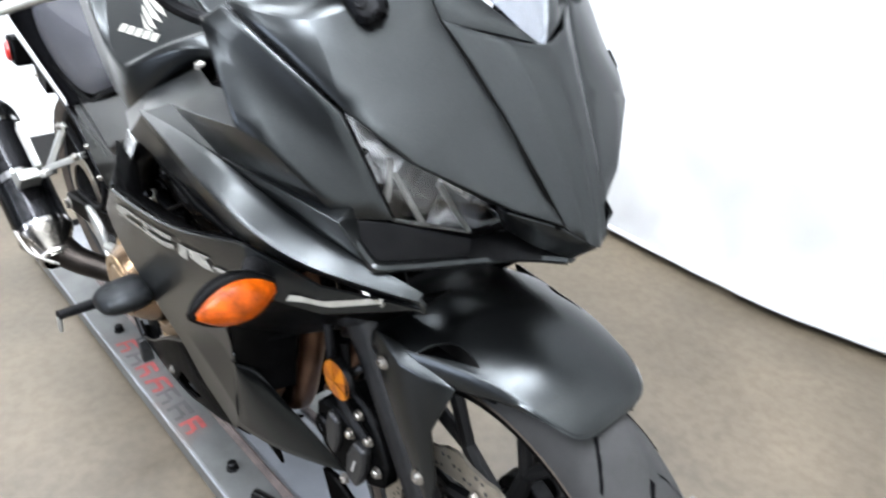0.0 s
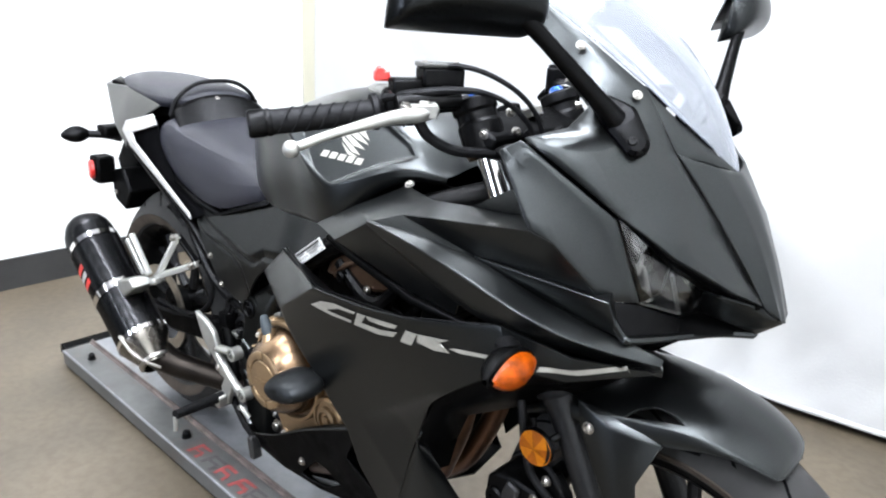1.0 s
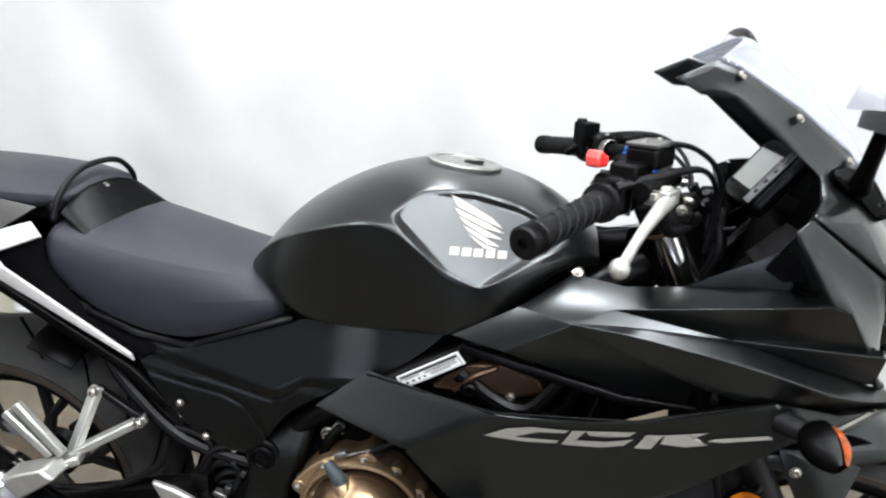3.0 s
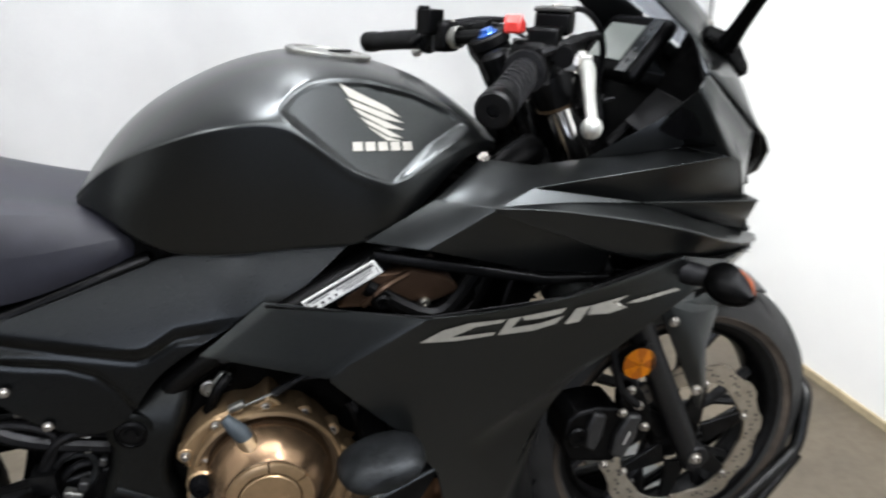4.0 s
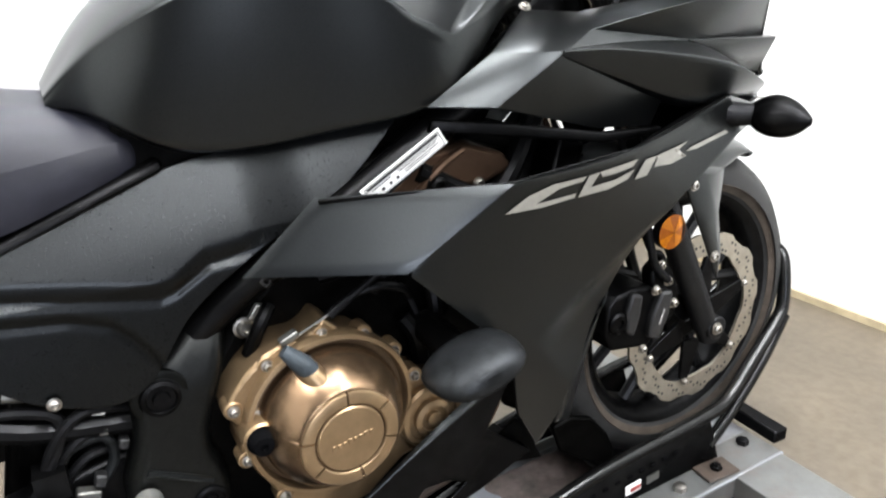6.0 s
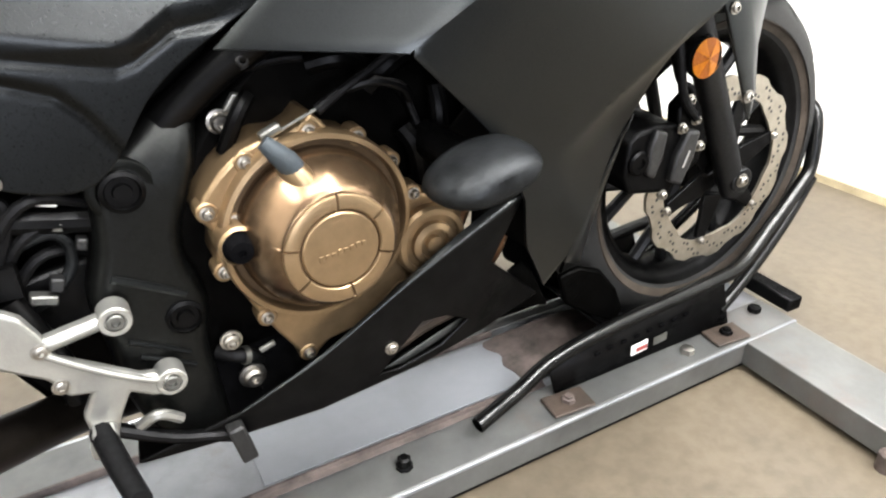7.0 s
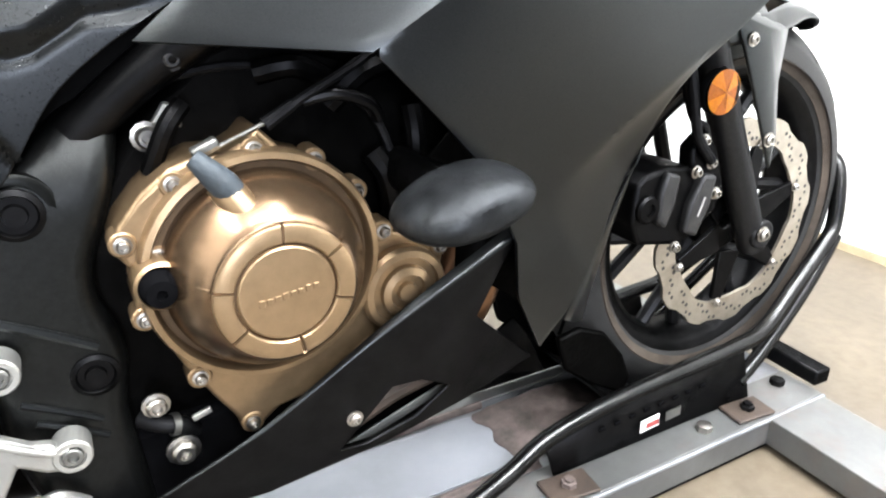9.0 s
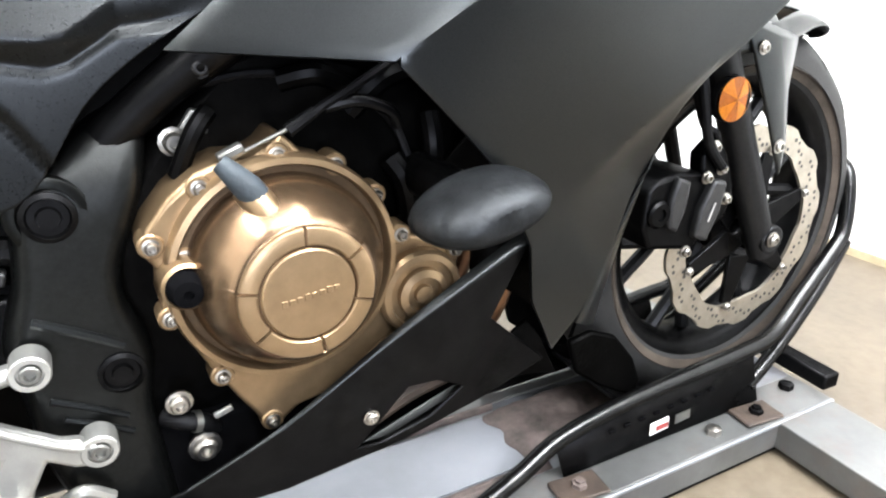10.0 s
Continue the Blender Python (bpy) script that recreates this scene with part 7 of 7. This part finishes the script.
    part("hose", tube([(-0.338, s * 0.226, 1.022), (-0.333, s * 0.212, 1.002), (-0.320, s * 0.182, 0.984), (-0.302, s * 0.148, 0.978), (-0.283, s * 0.112, 0.978), (-0.268, s * 0.085, 0.984)], 0.0075, 10), GRIP, bar_, "black brake hose")
    part("hose_ferrule", tube([(-0.290, s * 0.124, 0.978), (-0.272, s * 0.092, 0.982)], 0.0095, 12, 2), BLACKMETAL, bar_)
    part("bolt", bolt((-0.296, s * 0.085, 1.030), 0.0052, axis=(0.8, s * 0.55, 0.2), h=0.01), STEEL, bar_, "zinc clamp bolt")
    part("bolt", bolt((-0.286, s * 0.082, 1.004), 0.0052, axis=(0.8, s * 0.55, 0.2), h=0.01), STEEL, bar_, "zinc clamp bolt")
turned = Matrix.Rotation(radians(60), 4, "Z")
res = part("brake_reservoir", join(box((-0.353, -0.172, 1.076), (0.058, 0.042, 0.026), turned), box((-0.378, -0.206, 1.062), (0.050, 0.036, 0.022), turned)), PLASTIC, bike, "black rectangular brake fluid reservoir", bevel=0.004)
part("lid", box((-0.353, -0.172, 1.0915), (0.061, 0.044, 0.006), turned), TAILGREY, res, "worn grey lid", bevel=0.002)
for u in (-0.022, 0.022):
    part("lid_screw", bolt(Vector((-0.353, -0.172, 1.0942)) + turned @ Vector((u, 0, 0)), 0.0035, axis=(0, 0, 1), h=0.003), STEEL, res)
part("level_window", lathe([(0.0, 0.001), (0.006, 0.001), (0.007, 0)], (-0.372, -0.158, 1.076), (-0.87, 0.5, 0), 14), GREYTRIM, res, "pale fluid window")
part("kill_switch", join(box((-0.420, -0.217, 1.073), (0.022, 0.020, 0.014), Matrix.Rotation(0.9, 4, "Z")), box((-0.422, -0.219, 1.079), (0.012, 0.021, 0.012), Matrix.Rotation(0.9, 4, "Z") @ Matrix.Rotation(0.5, 4, "Y"))), RED, bike, "red engine stop switch", bevel=0.003)
part("indicator_switch", join(box((-0.416, 0.205, 1.056), (0.034, 0.034, 0.040), Matrix.Rotation(-1.05, 4, "Z")), box((-0.425, 0.212, 1.074), (0.018, 0.020, 0.014)), tube([(-0.43, 0.20, 1.035), (-0.448, 0.205, 1.018)], 0.007, 8, 2)), PLASTIC, bike, "black left-hand switch cluster", bevel=0.004)
# steering head clutter between the fork tubes
head_ = part("steering_head", lathe([(0.034, 0), (0.036, 0.01), (0.032, 0.02), (0.032, 0.15), (0.036, 0.16), (0.030, 0.175), (0, 0.175)], (fork_x(0.83) + 0.03, 0, 0.83), (-0.43, 0, 0.9), 24), BLACKMETAL, bike, "black steering head with cables and connectors")
for x, y, z, w, d, h in ((-0.236, -0.040, 0.965, 0.030, 0.034, 0.050), (-0.232, 0.015, 0.985, 0.028, 0.040, 0.045), (-0.240, 0.055, 0.950, 0.034, 0.030, 0.060), (-0.225, -0.010, 0.925, 0.030, 0.050, 0.040)):
    part("connector", box((x, y, z), (w, d, h), Matrix.Rotation(y * 6, 4, "X")), PLASTIC, head_, "black cable connector", bevel=0.004)
for k in range(7):
    y = -0.09 + 0.03 * k
    part("wire", tube([(-0.262 + 0.006 * (k % 3), y, 1.01 - 0.01 * (k % 2)), (-0.238 - 0.004 * (k % 2), y * 0.9 + 0.012, 0.975), (-0.232, y * 0.8 - 0.006, 0.935), (-0.245, y * 0.7, 0.88), (-0.26, y * 0.6, 0.83)], 0.0045 + 0.001 * (k % 3), 8), GRIP, head_)
part("wire_tie", tube([(-0.228, -0.075, 0.968), (-0.215, -0.082, 0.972)], 0.003, 6, 2), GRIP, head_)

# dash and inner panels
D = Matrix.Translation((-0.165, 0, 1.035)) @ Matrix.Rotation(radians(-52), 4, "Y")
dash = part("instrument_panel", prism([(-0.055, -0.016), (-0.050, 0.012), (0.050, 0.014), (0.055, -0.012)], -0.085, 0.085), PLASTIC, bike, "black digital instrument panel", bevel=0.013, seg=4)
dash.data.transform(D)
scr = part("display", prism([(-0.030, 0.0136), (-0.030, 0.0150), (0.030, 0.0158), (0.030, 0.0140)], -0.045, 0.058), DISPLAY, dash, "grey liquid crystal display")
bez = part("bezel", prism([(-0.046, 0.0126), (-0.046, 0.0148), (0.044, 0.0160), (0.044, 0.0136)], -0.080, -0.050), GLOSS, dash, "gloss black warning lamp strip", bevel=0.003)
bez.data.transform(D)
for k in range(4):
    dot = part("warning_lamp", prism([(-0.030 + 0.018 * k, 0.0160), (-0.030 + 0.018 * k, 0.0166), (-0.024 + 0.018 * k, 0.0168), (-0.024 + 0.018 * k, 0.0160)], -0.068, -0.062), GREYCAST, dash)
    dot.data.transform(D)
scr.data.transform(D)
for s in (-1, 1):
    inner = facets([(-0.150, 0.080, 0.985), (-0.115, 0.085, 1.065), (-0.135, 0.135, 1.055), (-0.145, 0.170, 1.030), (-0.172, 0.222, 1.018), (-0.150, 0.235, 0.935), (-0.175, 0.150, 0.915), (-0.09, 0.15, 0.95), (-0.20, 0.09, 0.94)], [(0, 1, 2, 7), (2, 3, 7), (3, 4, 5, 7), (7, 5, 6), (0, 7, 6, 8)], s, 20, 0.8)
    part("inner_panel", inner, PLASTIC, dash, "black dash side panel", solid=0.003, bevel=0.003)
    part("nose_strut", tube([(-0.20, s * 0.05, 0.90), (-0.12, s * 0.07, 0.99), (-0.09, s * 0.09, 1.06)], 0.009, 8), BLACKMETAL, dash)
part("front_bulkhead", prism([(-0.20, 0.84), (-0.10, 0.84), (-0.06, 0.93), (-0.11, 1.00), (-0.15, 0.98)], -0.09, 0.09), PLASTIC, bike, "black inner nose bracket", bevel=0.006)
horn = part("horn", lathe([(0.04, 0), (0.045, 0.01), (0.04, 0.02), (0.02, 0.022), (0, 0.018)], (-0.20, -0.09, 0.72), (0.7, -0.7, 0), 24), BLACKMETAL, bike, "black horn")

# ---- the dolly ----
dolly = thing("motorcycle_dolly", "long galvanised steel motorcycle dolly with a black wheel chock", "dolly", (-0.9, 0, 0))
XA, XB = -1.97, 0.172
for s in (-1, 1):
    rail = part("side_rail", loft([[(x, s * y, z) for y, z in ((0.088, TOP - 0.004), (0.088, TOP), (0.166, TOP), (0.171, TOP - 0.004), (0.171, 0.012), (0.166, 0.012), (0.166, TOP - 0.006), (0.09, TOP - 0.006))] for x in (XA, XB)], close=True, cap=True), GALV, dolly, "galvanised side rail with scuffs", bevel=0.0015)
    part("rail_edge", tube([(XA, s * 0.170, TOP - 0.003), (XB, s * 0.170, TOP - 0.003)], 0.0035, 8, 2), BLUISH, dolly)
    part("rusty_angle", loft([[(x, s * y, z) for y, z in ((0.073, TOP - 0.002), (0.073, TOP + 0.006), (0.0755, TOP + 0.010), (0.079, TOP + 0.010), (0.081, TOP + 0.004), (0.089, TOP + 0.001))] for x in np.linspace(XA, -0.34, 20)]), RUST, dolly, "rusty raised track edge")
    part("foot_rail", box(((XA + XB) / 2, s * 0.150, 0.006), (XB - XA, 0.03, 0.012)), BLACKMETAL, dolly)
part("track_plate", box(((XA + XB) / 2, 0, TOP - 0.004), (XB - XA, 0.176, 0.006)), BLUISH, dolly, "worn zinc track plate")
rows = []
for i in range(17):
    wide = 0.062 - 0.010 * abs(noise.noise((i * 0.5, 4, 2)))
    rows.append([(-0.365 + 0.225 * i / 16 + (0.012 * noise.noise((j * 0.33, 2, 5)) if i == 0 else 0), -wide + 2 * wide * j / 12, TOP + 0.0008 + 0.016 * math.sin(math.pi * i / 16) ** 0.7 * (1 - (j / 6 - 1) ** 2 * 0.5) + 0.007 * noise.noise((i * 0.6, j * 0.5, 1)) * math.sin(math.pi * i / 16)) for j in range(13)])
part("rust_patch", loft(rows), RUST, dolly, "lumpy stained rusty plate behind the wheel", solid=0.003)
tongue = prism([(-0.80, -0.064), (-0.40, -0.064), (-0.365, -0.058), (-0.340, -0.040), (-0.330, -0.012), (-0.330, 0.012), (-0.340, 0.040), (-0.365, 0.058), (-0.40, 0.064), (-0.80, 0.064)], 0.0, 0.003)
tongue.transform(Matrix(((1, 0, 0, 0), (0, 0, 1, 0), (0, 1, 0, TOP - 0.0005), (0, 0, 0, 1))))
bmesh.ops.recalc_face_normals(tongue, faces=tongue.faces)
part("zinc_tongue", tongue, TONGUE, dolly, "smooth bluish zinc plate with a rounded end", bevel=0.0012)
for x, s in ((-0.617, -1), (-0.617, 1), (-1.25, -1), (-1.25, 1), (-1.85, -1)):
    part("knob", lathe([(0.013, 0), (0.013, 0.004), (0.010, 0.005), (0.010, 0.016), (0.007, 0.019), (0, 0.019)], (x, s * 0.127, TOP), (0, 0, 1), 8), BLACKMETAL, dolly, "black bolt head")
rnd = random.Random(5)
for k in range(7):
    x, w = -1.195 + 0.064 * k, 0.046 + 0.008 * (k % 2)
    lean, col = rnd.uniform(-0.006, 0.014), (FADEDRED, FADEDINK, FADEDRED, FADEDRED, FADEDINK, FADEDINK, FADEDRED)[k]
    for u0, u1, v0, v1 in ((0, 0.22, 0, 1), (0.22, 1, 0.78, 1), (0.22, 0.9, 0.38, 0.58), (0.78, 1, 0.0, 0.42)):
        b = bmesh.new()
        for u, v in ((u0, v0), (u1, v0 + rnd.uniform(-0.04, 0.08)), (u1, v1), (u0, v1 + rnd.uniform(-0.08, 0.02))):
            b.verts.new((x + w * u + lean * v, -0.158 + 0.046 * v, TOP + 0.0012))
        b.faces.new(b.verts)
        part("graphic", b, col, dolly, "worn red and black sticker stroke", smooth=False)
part("rear_beam", box((XA - 0.03, 0.06, 0.045), (0.05, 0.44, 0.03)), BLACKMETAL, dolly, "black rear cross beam", bevel=0.003)
beam = part("cross_beam", box((0.100, -0.345, 0.0355), (0.130, 0.35, 0.047), Matrix.Rotation(radians(-1), 4, "Z")), GALV, dolly, "galvanised front outrigger beam", bevel=0.002)
beam = part("cross_beam", box((0.100, 0.345, 0.0355), (0.130, 0.35, 0.047), Matrix.Rotation(radians(1), 4, "Z")), GALV, dolly, "galvanised front outrigger beam", bevel=0.002)
for s in (-1, 1):
    part("beam_foot", lathe([(0.016, 0), (0.016, 0.03), (0.012, 0.034), (0, 0.034)], (0.03, s * 0.445, 0.0), (0, 0, 1), 12), RUST, dolly, "rusty levelling foot")
    part("caster", lathe([(0.0, -0.012), (0.025, -0.012), (0.028, -0.008), (0.028, 0.008), (0.025, 0.012), (0, 0.012)], (0.145, s * 0.50, 0.028), (1, 0.1, 0), 20), BLACKMETAL, dolly, "small black wheel")
# wheel chock
chock = thing("wheel_chock", "black enamelled tube wheel chock bolted to the dolly", "wheel chock", (0, 0, TOP))
for s in (-1, 1):
    part("side_tube", tube([(-0.500, s * 0.135, 0.088), (-0.42, s * 0.120, 0.105), (-0.345, s * 0.108, 0.128), (-0.22, s * 0.108, 0.150), (0.00, s * 0.112, 0.168), (0.07, s * 0.108, 0.178), (0.14, s * 0.095, 0.22), (0.235, s * 0.078, 0.285), (0.262, s * 0.070, 0.315), (0.275, s * 0.055, 0.375), (0.284, s * 0.035, 0.408), (0.286, s * 0.0, 0.418)], 0.0125, 14, 5, 0.8), BLACKTUBE, chock, "bent black tube")
    part("second_tube", tube([(0.03, s * 0.108, 0.095), (0.10, s * 0.100, 0.140), (0.19, s * 0.088, 0.215), (0.262, s * 0.076, 0.292)], 0.0115, 12), BLACKTUBE, chock)
    part("side_plate", facets([(-0.34, 0.114, TOP + 0.002), (-0.355, 0.111, 0.118), (-0.22, 0.112, 0.146), (0.02, 0.116, 0.165), (0.055, 0.116, TOP + 0.002)], [(0, 1, 2, 3, 4)], s), BLACKMETAL, chock, "perforated black side plate", solid=0.004)
    # holes are near-black blocks, their shade put into the colour
    for k in range(8):
        part("plate_hole", box((-0.262 + 0.028 * k, s * 0.1172, 0.115 + 0.0012 * k), (0.012, 0.004, 0.006), Matrix.Rotation(-0.1, 4, "Y")), SHADE, chock, bevel=0.0025)
    for x, y in ((-0.335, 0.140), (0.020, 0.140)):
        tab = part("mount_tab", box((x, s * y, TOP + 0.004), (0.074, 0.048, 0.005), Matrix.Rotation(s * 0.1, 4, "Z")), DARKRUST, chock, "rust-edged mounting tab", bevel=0.008)
        part("tab_bolt", lathe([(0.011, 0), (0.011, 0.007), (0.007, 0.008), (0.007, 0.012), (0, 0.012)], (x, s * y, TOP + 0.006), (0, 0, 1), 6), RUST if x < 0 else BLACKMETAL, chock)
    part("bolt", lathe([(0.012, 0), (0.012, 0.010), (0.006, 0.012), (0, 0.012)], (-0.075, s * 0.140, TOP), (0, 0, 1), 6), STEEL, chock)
    part("bolt", lathe([(0.012, 0), (0.012, 0.010), (0.006, 0.012), (0, 0.012)], (0.130, s * 0.112, TOP), (0, 0, 1), 6), BLACKMETAL, chock)
part("sticker", box((-0.171, -0.1192, 0.094), (0.036, 0.0012, 0.020), Matrix.Rotation(-0.06, 4, "Y")), WHITE, chock, "small red and white sticker", smooth=False)
part("sticker", box((-0.124, -0.1192, 0.095), (0.030, 0.0012, 0.016), Matrix.Rotation(-0.06, 4, "Y")), ZINC, chock, "worn grey sticker", smooth=False)
part("sticker_bar", box((-0.166, -0.1200, 0.092), (0.024, 0.0012, 0.009), Matrix.Rotation(-0.06, 4, "Y")), FADEDRED, chock, smooth=False)
part("front_bar", box((0.200, -0.035, TOP + 0.014), (0.035, 0.23, 0.028), Matrix.Rotation(-0.05, 4, "Z")), BLACKMETAL, chock, "black front stop bar", bevel=0.004)
part("rear_cradle", loft([[(-0.30 * math.sin(a) * 1.08, y, AXF.z - 0.31 * math.cos(a)) for y in (-0.08, 0, 0.08)] for a in np.linspace(0.35, 0.75, 6)]), BLACKMETAL, chock, "black pivoting cradle behind the wheel", solid=0.006)

for s in (-1, 1):
    part("cradle_cheek", prism([(-0.326, 0.262), (-0.288, 0.268), (-0.245, 0.250), (-0.208, 0.205), (-0.188, 0.160), (-0.200, 0.136), (-0.262, 0.172), (-0.310, 0.208)], s * 0.088, s * 0.076), SHADEBLACK, chock, "black cheek plate of the wheel cradle", bevel=0.004)
